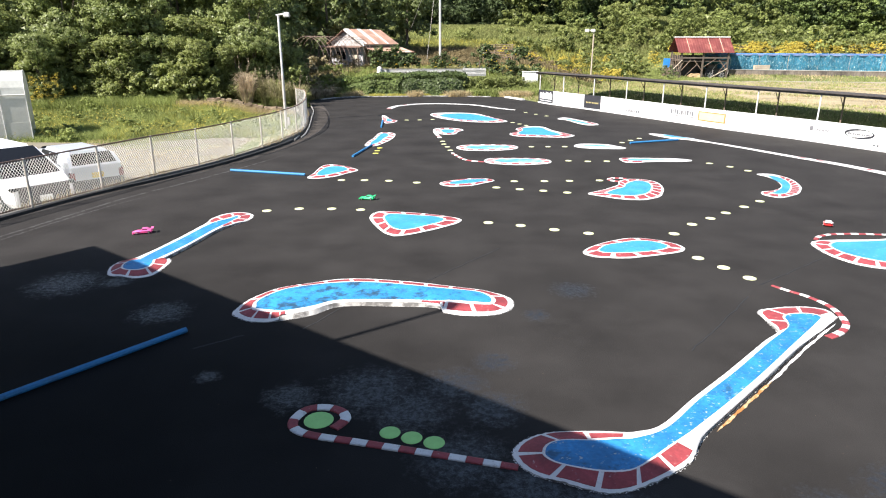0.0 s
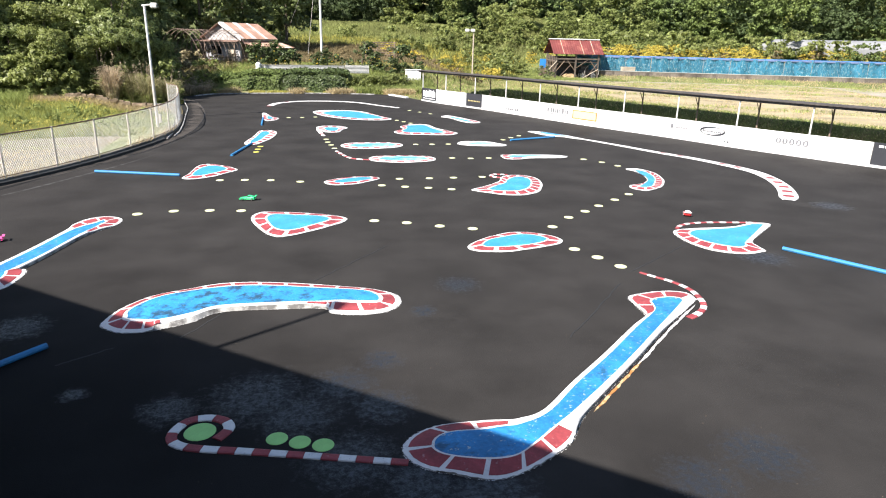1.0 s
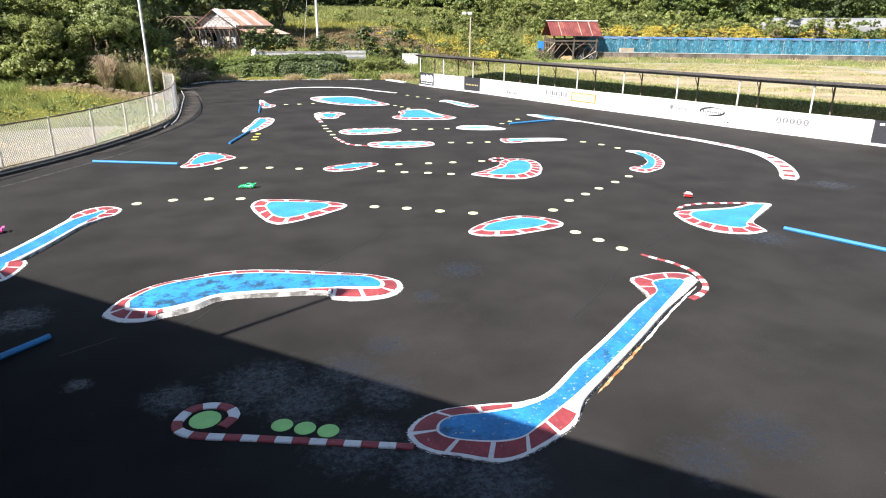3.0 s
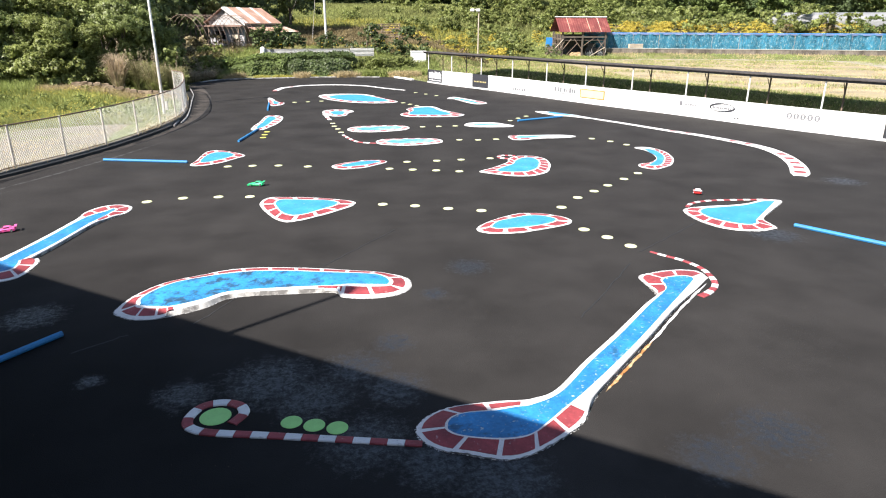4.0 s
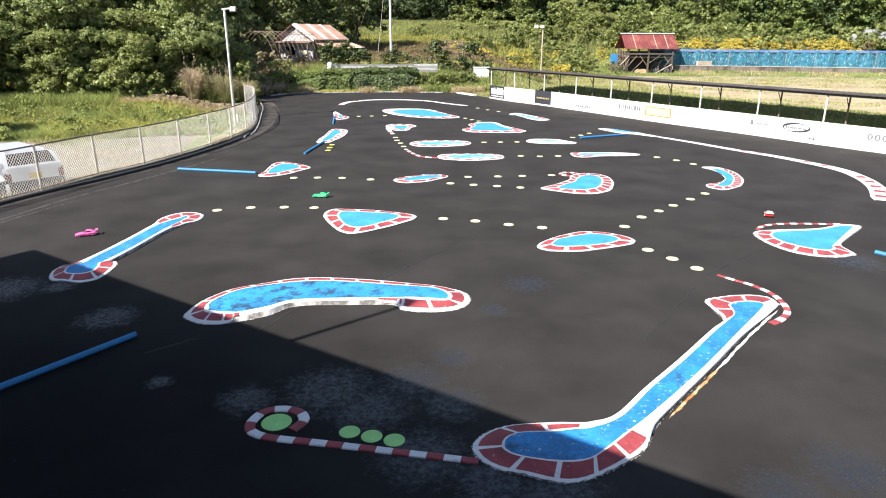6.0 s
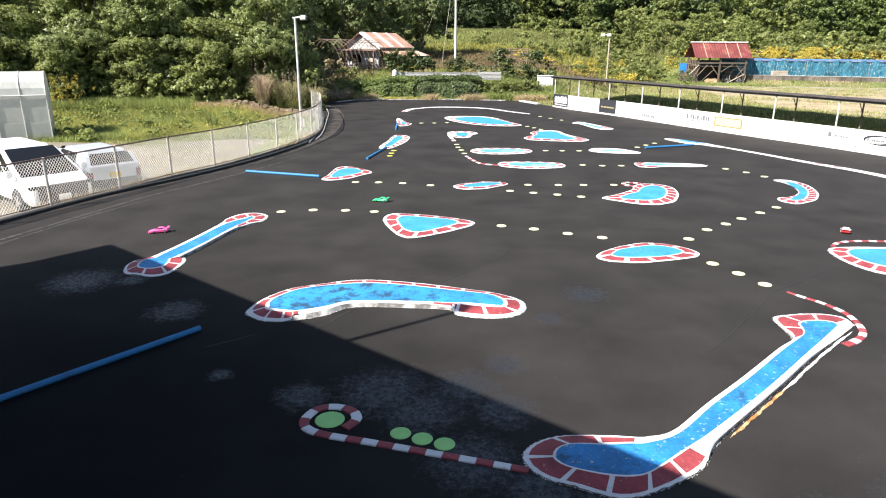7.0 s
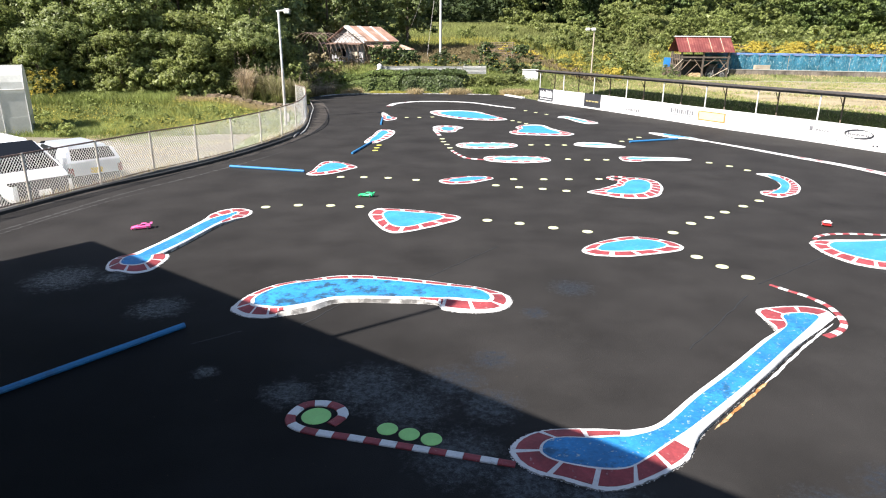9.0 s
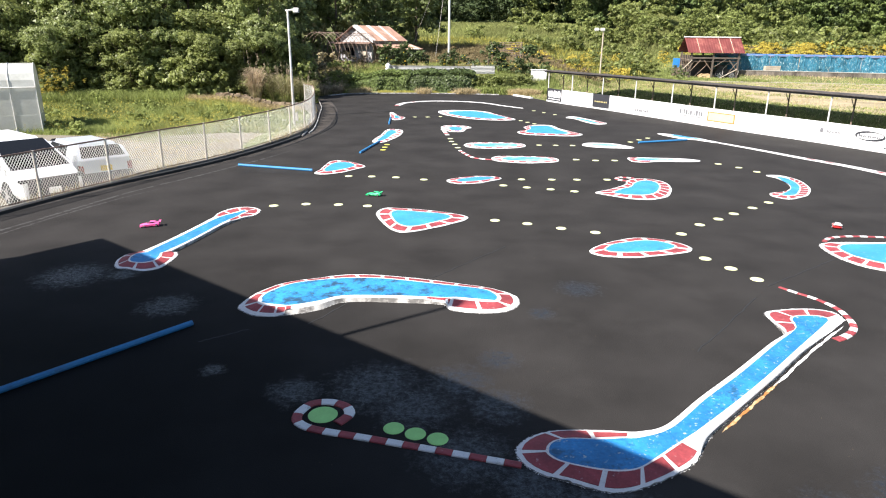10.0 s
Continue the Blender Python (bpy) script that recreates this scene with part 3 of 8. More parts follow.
def marks(host, s0, s1, z0, z1, mat, kind, seed, name="print"):
    """Unreadable print as bars: rows of short strokes on a board."""
    lift = -0.024 if kind == "frame" else -0.02
    rng = random.Random(seed)
    verts, faces = [], []

    def bar(a, b, lo, hi):
        n = max(1, int((b - a) / 0.2))
        for j in range(n):
            p, d = along(WALL, a + (b - a) * j / n)
            q, e = along(WALL, a + (b - a) * (j + 1) / n)
            r, t = np.array((d[1], -d[0])) * lift, np.array((e[1], -e[0])) * lift
            k = len(verts)
            verts.extend([(p[0] - r[0], p[1] - r[1], lo), (q[0] - t[0], q[1] - t[1], lo), (q[0] - t[0], q[1] - t[1], hi), (p[0] - r[0], p[1] - r[1], hi)])
            faces.append([k, k + 1, k + 2, k + 3])

    if kind == "bar":
        bar(s0, s1, z0, z1)
    elif kind == "frame":
        w, hgt = (s1 - s0) * 0.04, (z1 - z0) * 0.1
        bar(s0, s1, z0, z0 + hgt), bar(s0, s1, z1 - hgt, z1), bar(s0, s0 + w, z0 + hgt, z1 - hgt), bar(s1 - w, s1, z0 + hgt, z1 - hgt)
    elif kind == "rows":
        s = s0
        while s < s1 - 0.04:
            w = rng.uniform(0.06, 0.16)
            bar(s, min(s + w, s1), z0 + rng.uniform(0, 0.05) * (z1 - z0), z1 - rng.uniform(0, 0.25) * (z1 - z0))
            s += w + rng.uniform(0.03, 0.07)
    elif kind == "strokes":
        for k in range(5):
            w = (s1 - s0) / 5
            a = s0 + w * k
            bar(a, a + 0.34 * w, z0, z1 if k == 0 else z1 - 0.035), bar(a + 0.52 * w, a + 0.8 * w, z0, z1 - 0.04)
            bar(a + 0.34 * w, a + 0.52 * w, z1 - 0.08, z1 - 0.045)
    elif kind == "outline":
        w = (s1 - s0) / 5.0
        for k in range(5):
            a, b, st = s0 + w * k + w * 0.1, s0 + w * (k + 1) - w * 0.1, 0.075
            bar(a + 0.04, b - 0.04, z0, z0 + 0.045), bar(a + 0.04, b - 0.04, z1 - 0.045, z1), bar(a, a + st, z0 + 0.045, z1 - 0.045)
            bar(b - st, b, z0 + 0.045, z1 - 0.045)
    elif kind == "oval":
        for k in range(24):
            a0, a1 = 2 * math.pi * k / 24, 2 * math.pi * (k + 1) / 24
            thick = 0.03 + 0.11 * (0.5 + 0.5 * math.cos(2 * (a0 - 2.1)))
            ring = []
            for a, f in ((a0, 1), (a1, 1), (a1, 0), (a0, 0)):
                sc = 1 - (0 if f else thick * 2.2)
                s, z = (s0 + s1) / 2 + (s1 - s0) / 2 * sc * math.cos(a), (z0 + z1) / 2 + (z1 - z0) / 2 * (sc - (0 if f else 0.06)) * math.sin(a)
                p, d = along(WALL, s)
                ring.append((p[0] - d[1] * lift, p[1] + d[0] * lift, z))
            i = len(verts)
            verts.extend(ring)
            faces.append([i, i + 1, i + 2, i + 3])
    return part(name, bm_of(verts, faces), mat, host)


b1 = board(S_A, S_B - 0.02, M["sign_dark"], "dark advert board with white lettering marks")
marks(b1, S_A + 0.22, S_B - 0.12, 0.32, 0.84, M["sign_white"], "rows", 1)
marks(b1, S_A + 0.25, S_B - 0.15, 0.18, 0.26, M["sign_white"], "rows", 2)
b2 = board(S_B, S_C - 0.02, M["board"], "white advert board with faint gold print")
marks(b2, S_B + 1.5, S_C - 0.2, 0.25, 0.29, M["sign_gold"], "bar", 3)
b3 = board(S_C, S_D, M["sign_dark"], "dark advert board with gold print")
marks(b3, S_C + 0.2, S_D - 0.2, 0.42, 0.52, M["sign_gold"], "rows", 4)
joints = [S_D + 0.02 + (S_E - S_D) * k / 7 for k in range(8)]
white_boards = [board(a, b - 0.02, M["board"], "white advert board") for a, b in zip(joints, joints[1:])]


def host_at(s):
    k = max(i for i in range(7) if joints[i] <= s)
    return white_boards[k]


for x0, y0, x1, y1, z0, z1, mat, kind, seed in (
        (11.04, 39.38, 11.62, 38.13, 0.2, 0.38, "sign_grey", "rows", 5), (12.58, 36.01, 13.3, 34.44, 0.44, 0.74, "sign_grey", "rows", 6), (12.58, 36.01, 13.3, 34.44, 0.36, 0.4, "sign_grey", "bar", 7),
        (12.7, 35.75, 13.2, 34.66, 0.24, 0.28, "sign_grey", "rows", 18), (13.4, 34.22, 14.18, 32.64, 0.28, 0.76, "sign_pale", "bar", 8), (13.4, 34.22, 14.18, 32.64, 0.28, 0.76, "sign_orange", "frame", 9),
        (16.27, 28.66, 16.33, 28.53, 0.48, 0.68, "sign_grey", "bar", 20), (16.39, 28.40, 16.68, 27.8, 0.48, 0.62, "sign_grey", "strokes", 10), (16.93, 27.24, 17.49, 26.03, 0.38, 0.78, "sign_dark", "oval", 11), (17.02, 27.05, 17.4, 26.22, 0.51, 0.63, "sign_grey", "strokes", 21),
        (16.82, 27.48, 16.91, 27.29, 0.19, 0.25, "sign_grey", "rows", 12), (17.49, 26.03, 17.58, 25.83, 0.16, 0.24, "sign_dark", "rows", 13),
        (18.5, 24.06, 19.14, 22.9, 0.44, 0.68, "sign_grey", "outline", 14)):
    sa, sb = near_s(WALL, x0, y0), near_s(WALL, x1, y1)
    marks(host_at(sa), sa, sb, z0, z1, M[mat], kind, seed)
b9 = board(S_E + 0.02, S_E + 3.2, M["sign_dark"], "dark blue advert board with white print")
marks(b9, S_E + 0.2, S_E + 1.5, 0.76, 0.86, M["sign_white"], "rows", 15)
marks(b9, S_E + 0.7, S_E + 2.4, 0.15, 0.65, M["sign_white"], "oval", 16)
marks(b9, S_E + 0.9, S_E + 2.2, 0.28, 0.5, M["sign_white"], "rows", 17)
board(S_E + 3.22, wall_len - 0.1, M["board"], "white advert board")

canopy = thing("canopy", 12.0, 36.0, 0, "long low lean-to canopy of weathered corrugated sheet behind the barrier", "canopy")
canopy.matrix_basis = pose(0, 0, 0)
C0 = S_A - 0.75
roof_verts, roof_faces = [], []
cells = int((wall_len - C0) / 0.12)
for k in range(cells + 1):
    p, d = along(WALL, C0 + 0.12 * k)
    r = np.array((-d[1], d[0]))
    w = 0.007 if k % 2 else -0.007
    for o, z in ((-0.02, 2.12), (1.25, 2.1)):
        for dz in (0.02, -0.02):
            roof_verts.append((p[0] + r[0] * o, p[1] + r[1] * o, z + w + dz))
for k in range(cells):
    a, b = 4 * k, 4 * k + 4
    roof_faces += [[a, b, b + 2, a + 2], [a + 1, a + 3, b + 3, b + 1], [a, a + 1, b + 1, b], [a + 2, b + 2, b + 3, a + 3]]
part("roof_sheet", bm_of(roof_verts, roof_faces), M["canopy"], canopy, "dark weathered corrugated sheet")
run = stretch_of(WALL, C0 + 0.05, wall_len - 0.2, 60)
part("front_beam", ribbon(run, -0.13, -0.07, 2.0, 2.085), M["steel_dark"], canopy)
part("back_beam", ribbon(run, -1.18, -1.12, 1.98, 2.065), M["steel_dark"], canopy)
s = near_s(WALL, 20.65, 20.3) - 10 * 3.09
while s < wall_len - 0.5:
    p, d = along(WALL, s)
    r = np.array((-d[1], d[0]))
    a, b = p + r * 0.17, p + r * 1.15
    part("front_post", tube([(a[0], a[1], -0.15), (a[0], a[1], 2.04)], 0.035, 8), M["steel_white"], canopy, "white steel post")
    s2 = s + 0.4
    p2, d2 = along(WALL, s2)
    b = p2 + np.array((-d2[1], d2[0])) * 1.15
    part("back_post", tube([(b[0], b[1], -0.15), (b[0], b[1], 2.0)], 0.036, 8), M["old_wood"], canopy)
    part("brace", tube([(b[0], b[1], 1.5), (b[0] - d2[1] * -0.28, b[1] - d2[0] * 0.28, 1.92)], 0.018, 6), M["steel_dark"], canopy)
    s += 3.09

# ---- chain-link fence ----
fence = thing("chain_link_fence", 0, 0, 0, "chain-link fence with galvanised posts along the track edge", "fence")
part("curb", ribbon(FENCE, -0.08, 0.08, -0.6, 0.07), M["old_concrete"], fence, "stained concrete curb under the fence")
fence_len = length_of(FENCE)
F0 = near_s(FENCE, -10.8, 16.33)
posts = [F0 - 2.15 * k for k in range(7, 0, -1)] + [F0 + u for u in (0, 2.29, 4.46, 6.42, 8.49)] + [F0 + 10.72 + 2.12 * k for k in range(0, 24) if F0 + 10.72 + 2.12 * k < fence_len - 0.1]
TOP = 1.33
for s in posts:
    p, _ = along(FENCE, s)
    part("post", tube([(p[0], p[1], 0.0), (p[0], p[1], TOP + 0.02)], 0.032, 8), M["fence_post"], fence)
part("top_rail", tube([(*along(FENCE, v)[0], TOP) for v in np.linspace(posts[0], posts[-1], 90)], 0.022, 6), M["rail_rust"], fence, "rusty top rail")
part("bottom_rail", tube([(*along(FENCE, v)[0], 0.12) for v in np.linspace(posts[0], posts[-1], 90)], 0.014, 6), M["rail_rust"], fence)
for s0, s1 in zip(posts, posts[1:]):
    verts, faces = [], []
    lo, hi, pitch, cut = 0.1, TOP - 0.01, 0.084, 3

    def wire(u0, z0, u1, z1, r):
        base = len(verts)
        for c in range(cut + 1):
            f = c / cut
            p, d = along(FENCE, u0 + (u1 - u0) * f)
            z = z0 + (z1 - z0) * f
            nrm = np.array((d[1], -d[0])) * r
            sl = r if u1 > u0 else -r
            verts.extend([(p[0] - d[0] * sl, p[1] - d[1] * sl, z + r), (p[0] + d[0] * sl, p[1] + d[1] * sl, z - r), (p[0] + nrm[0], p[1] + nrm[1], z)])
        for c in range(cut):
            for j in range(3):
                faces.append([base + 3 * c + j, base + 3 * c + (j + 1) % 3, base + 3 * c + 3 + (j + 1) % 3, base + 3 * c + 3 + j])

    span, tall = s1 - s0, hi - lo
    lean = tall * 0.75
    u = -lean
    while u < span:
        for sign in (1, -1):
            a, b, za, zb = u, u + lean, lo, hi
            if a < 0:
                za, a = lo + tall * (-a / lean), 0
            if b > span:
                zb, b = hi - tall * ((b - span) / lean), span
            if b - a > 0.02:
                if sign > 0:
                    wire(s0 + a, za, s0 + b, zb, 0.0043)
                else:
                    wire(s0 + span - a, za, s0 + span - b, zb, 0.0034)
        u += pitch
    bulk("mesh_panel", verts, faces, M["wire"], fence)

edge_beam = tagged(part("track_edging", ribbon(np.array([p for p in EDGE if p[1] < 28.6]), -0.3, -0.14, 0.0, 0.08), M["black"]), "black rubber edging strip along the track", "edging", "", "structure")
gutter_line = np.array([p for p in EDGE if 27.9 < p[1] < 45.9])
# sun reaches this floor, so black material stands in for the recess shade
gutter = tagged(part("gutter", ribbon(gutter_line, -0.62, -0.11, -0.3, -0.13), M["black"]), "drainage gutter between fence and track, the shade of its recess painted black", "gutter", "", "structure")
part("gutter_kerb", ribbon(np.array([p for p in gutter_line if p[1] > 29.5]), -0.1, -0.05, 0.0, 0.05), M["kerb_face"], gutter, "worn pale gutter kerb")
far_kerb = tagged(part("kerb", ribbon(spline([(-9.4, 50.2), (-7.9, 52.2), (-4.0, 53.0), (0.0, 53.3), (3.8, 52.7)], 6, False), -0.09, 0.09, 0.0, 0.06), M["kerb_face"]), "low white kerb at the end of the track", "kerb", "", "structure")
near_kerb = tagged(part("kerb", ribbon(np.array([(5.0, 52.2), (5.6, 50.9), (6.1, 49.7)]), -0.1, 0.15, 0.0, 0.1), M["white"]), "low white kerb beside the barrier", "kerb", "", "structure")
for k in range(3):
    a, b = along(EDGE, length_of(EDGE) - 20.5 + 2.9 * k)[0], along(EDGE, length_of(EDGE) - 17.9 + 2.9 * k)[0]
    pipe = thing("drain_pipe", 0, 0, 0, "pale plastic pipe lying in the gutter beside the fence", "pipe", "gutter pipes")
    part("barrel", tube([(a[0] - 0.34, a[1], -0.07), (b[0] - 0.34, b[1], -0.07)], 0.04, 8), M["post_grey"], pipe)


# ---- painted islands ----
def island(name, rows, label, plain=(), rim_h=0.03, top=0.04, block=0.42, gap=0.11, thin_red=True, group="painted track islands", slope=(), crowd=(), paint="blue_far", band=(0.2, 0.86), red="red"):
    """A raised island: white rim, blue top, red kerb blocks. rows: rim and top outline in plan, paired. plain: stretches of rows with no red."""
    near = rim_h > 0.035
    steps = 16 if near else 6
    data = spline(rows, steps, True)
    centre = data[:, :2].mean(0)
    data = data - np.tile(centre, 2)
    ob = thing("track_island", centre[0], centre[1], 0, label, "track island", group)
    o, i = data[:, :2], data[:, 2:]
    n = len(o)
    width = np.linalg.norm(o - i, axis=1)
    h = 0.012 + (rim_h - 0.012) * (1 - smooth_step(0.16, 0.3, width))
    rng = np.random.RandomState(abs(int(centre[0] * 97 + centre[1] * 31)) % 9999)
    out = (o - i) / np.maximum(width, 0.01)[:, None]
    jag = (rng.uniform(-0.005, 0.006, n) + 0.008 * np.sin(np.arange(n) * 0.7) * np.sin(np.arange(n) * 0.29)) * smooth_step(0.16, 0.26, width)
    verts, faces = [], []
    for k in range(n):
        e = o[k] + out[k] * jag[k]
        s = o[k] - out[k] * 0.012
        if any(a <= k / steps <= b for a, b in slope):
            s = o[k] * 0.62 + i[k] * 0.38
            h[k] = top
            verts += [(e[0], e[1], 0), (s[0] + out[k][0] * 0.012, s[1] + out[k][1] * 0.012, top - 0.012), (s[0], s[1], top), (i[k, 0], i[k, 1], top)]
            continue
        verts += [(e[0], e[1], 0), (e[0], e[1], h[k] * 0.75), (s[0], s[1], h[k]), (i[k, 0], i[k, 1], top)]
    for k in range(n):
        a, b = 4 * k, 4 * ((k + 1) % n)
        for j in (1, 2):
            faces.append([a + j, b + j, b + j + 1, a + j + 1])
    part("rim", bm_of(verts, faces), M["white"], ob, "white painted concrete rim")
    side = [[4 * k, 4 * ((k + 1) % n), 4 * ((k + 1) % n) + 1, 4 * k + 1] for k in range(n)]
    part("kerb_face", bm_of(verts, side), M["kerb_face"], ob, "worn grey kerb face")
    face = bm_of([(p[0], p[1], top) for p in i], [list(range(n))])
    bmesh.ops.triangulate(face, faces=face.faces)
    part("infield", face, M[paint], ob, "blue painted top with worn stains" if paint != "faded_blue" else "sun-faded pale blue top")
    if near:
        # ragged flakes of white paint round the foot
        fv, ff = [], []
        for k in rng.randint(0, n, 900):
            at_edge = o[k] + (o[(k + 1) % n] - o[k]) * rng.rand() + out[k] * (abs(rng.normal(0.0, 0.008)) + 0.001)
            r, z = rng.uniform(0.002, 0.008), 0.0022 + 0.002 * rng.rand()
            base = len(fv)
            for j in range(6):
                rad = r * rng.uniform(0.5, 1.3)
                fv.append((at_edge[0] + rad * math.cos(j * 1.047), at_edge[1] + rad * math.sin(j * 1.047), z))
            ff.append(list(range(base, base + 6)))
        tagged(part("paint_flakes", bm_of(fv, ff), M["white"], ob), "ragged flakes of white paint on the asphalt", "", "", "stuff")
    # red blocks, one by one, between rim and top
    mid = (o + i) / 2
    seg = np.linalg.norm(np.roll(mid, -1, 0) - mid, axis=1)
    for a, b, more in crowd:
        seg[int(a * steps):int(b * steps)] *= more
    cum = np.r_[0, np.cumsum(seg)]
    count = max(4, round(cum[-1] / (block + gap)))
    pitch = cum[-1] / count

    def at(s):
        s = s % cum[-1]
        k = min(int(np.searchsorted(cum, s, "right")) - 1, n - 1)
        f = (s - cum[k]) / seg[k]
        m = (k + 1) % n
        return k + f, o[k] + (o[m] - o[k]) * f, i[k] + (i[m] - i[k]) * f, h[k] + (h[m] - h[k]) * f

    for c in range(count):
        s0 = c * pitch
        s1 = s0 + pitch * block / (block + gap)
        here = at((s0 + s1) / 2)[0] / steps
        wid = np.linalg.norm(at((s0 + s1) / 2)[1] - at((s0 + s1) / 2)[2])
        if wid < (0.07 if thin_red else 0.18) or any(a <= here <= b for a, b in plain):
            continue
        f0, f1 = band if wid > 0.2 else (0.3, 0.8)
        verts, faces = [], []
        m = 4
        for j in range(m + 1):
            _, po, pi, hh = at(s0 + (s1 - s0) * j / m)
            for f, dz in ((f0, -0.002), (f0, 0.004), (f1, 0.004), (f1, -0.002)):
                q = po + (pi - po) * f
                verts.append((q[0], q[1], hh + (top - hh) * f + dz))
        for j in range(m):
            a, b = 4 * j, 4 * j + 4
            faces += [[a + r, b + r, b + r + 1, a + r + 1] for r in range(3)]
        faces += [[0, 1, 2, 3], [4 * m + 3, 4 * m + 2, 4 * m + 1, 4 * m]]
        part("kerb_block", bm_of(verts, faces), M[red], ob)
    return ob


BOOMERANG = [
    (-3.42, 9.58, -3.06, 9.68), (-3.38, 9.88, -3.10, 9.86), (-3.26, 10.19, -3.02, 10.11),
    (-2.93, 10.62, -2.78, 10.43), (-2.54, 10.86, -2.41, 10.62), (-1.88, 11.13, -1.78, 10.78),
    (-1.16, 11.11, -1.12, 10.76), (-0.17, 10.87, -0.17, 10.53), (0.71, 10.54, 0.55, 10.34),
    (1.08, 10.29, 0.76, 10.14), (1.18, 10.02, 0.81, 9.96), (1.11, 9.73, 0.77, 9.84),
    (0.86, 9.51, 0.70, 9.84), (0.45, 9.46, 0.39, 9.90), (0.05, 9.57, 0.11, 9.95),
    (-0.12, 9.79, -0.09, 9.93), (-0.80, 9.85, -0.80, 9.97), (-1.71, 9.84, -1.74, 9.95),
    (-2.11, 9.49, -2.14, 9.70), (-2.51, 9.30, -2.55, 9.51), (-2.77, 9.22, -2.79, 9.53),
    (-3.08, 9.25, -2.99, 9.58), (-3.32, 9.42, -3.05, 9.61),
]
BEND = [
    (0.75, 5.86, 1.08, 5.78), (0.85, 6.03, 1.12, 5.89), (1.02, 6.15, 1.22, 5.97),
    (1.26, 6.21, 1.38, 6.00), (1.63, 6.20, 1.64, 5.99), (1.95, 6.16, 1.89, 5.96),
    (2.16, 6.17, 2.11, 5.95), (2.48, 6.31, 2.55, 6.21), (3.07, 6.90, 3.19, 6.83),
    (3.75, 7.54, 3.85, 7.53), (4.59, 8.37, 4.68, 8.36), (5.04, 8.79, 5.23, 8.88),
    (5.10, 9.25, 5.35, 9.10), (5.14, 9.63, 5.39, 9.27), (5.46, 9.77, 5.51, 9.38),
    (5.94, 9.83, 5.76, 9.42), (6.27, 9.72, 5.92, 9.37), (6.30, 9.45, 5.95, 9.29),
    (6.18, 9.28, 5.85, 9.15), (5.21, 8.39, 5.01, 8.31), (4.27, 7.46, 4.17, 7.47),
    (3.61, 6.82, 3.51, 6.84), (2.94, 6.20, 2.87, 6.26), (2.74, 6.01, 2.67, 6.09),
    (2.53, 5.77, 2.42, 5.89), (2.19, 5.47, 2.17, 5.68), (1.84, 5.24, 1.93, 5.51),
    (1.57, 5.21, 1.67, 5.48), (1.25, 5.33, 1.38, 5.54), (0.95, 5.47, 1.18, 5.62),
    (0.78, 5.67, 1.09, 5.71),
]
for k, u, v in ((5, 1.9, 6.02), (6, 2.13, 6.045), (7, 2.535, 6.25), (8, 3.14, 6.865)):          # slim rim along the inside of the bend
    BEND[k] = (*BEND[k][:2], u, v)
for k, out_by in ((22, 0.02), (23, 0.06), (24, 0.1), (25, 0.06)):          # the wide foot at the elbow
    x, y, u, v = BEND[k]
    BEND[k] = (x + 0.72 * out_by, y - 0.69 * out_by, u, v)
HANDLE = [
    (-6.40, 11.47, -6.20, 11.68), (-6.50, 11.79, -6.24, 11.85), (-6.46, 12.10, -6.21, 12.02),
    (-6.28, 12.32, -6.07, 12.13), (-6.16, 12.69, -6.01, 12.46), (-5.96, 13.68, -5.81, 13.40),
    (-5.77, 14.91, -5.60, 14.60), (-5.77, 15.39, -5.45, 14.99), (-5.60, 15.84, -5.26, 15.26),
    (-5.29, 16.02, -5.16, 15.48), (-4.97, 15.91, -5.12, 15.42), (-4.80, 15.63, -5.07, 15.32),
    (-4.83, 15.20, -5.12, 15.15), (-5.08, 14.69, -5.16, 14.89), (-5.25, 14.20, -5.31, 14.29),
    (-5.45, 13.02, -5.51, 13.07), (-5.61, 12.25, -5.71, 12.23), (-5.56, 12.30, -5.78, 12.07),
    (-5.45, 12.02, -5.73, 11.89), (-5.47, 11.40, -5.72, 11.66), (-5.69, 11.18, -5.85, 11.52),
    (-6.05, 11.26, -6.04, 11.52), (-6.27, 11.31, -6.14, 11.58),
]
WEDGE = [
    (-1.85, 15.53, -1.46, 15.42), (-1.69, 16.09, -1.39, 15.73), (-1.28, 16.09, -1.15, 15.75),
    (-0.59, 15.94, -0.65, 15.62), (-0.03, 15.70, -0.24, 15.52), (0.37, 15.43, -0.01, 15.32),
    (0.45, 15.21, 0.00, 15.17), (0.29, 14.92, -0.10, 14.98), (-0.23, 14.42, -0.43, 14.68),
    (-0.72, 14.04, -0.70, 14.43), (-1.08, 13.91, -0.98, 14.34), (-1.34, 14.12, -1.21, 14.55),
    (-1.59, 14.66, -1.36, 14.96),
]
OVAL = [
    (2.93, 12.75, 3.28, 12.81), (3.19, 13.12, 3.50, 13.12), (3.67, 13.49, 3.83, 13.29),
    (4.20, 13.74, 4.25, 13.45), (4.71, 13.62, 4.57, 13.40), (5.08, 13.29, 4.77, 13.19),
    (5.15, 12.97, 4.79, 13.02), (4.97, 12.74, 4.58, 12.83), (4.42, 12.53, 4.18, 12.68),
    (3.80, 12.34, 3.75, 12.62), (3.20, 12.39, 3.38, 12.63), (2.97, 12.54, 3.28, 12.73),
]
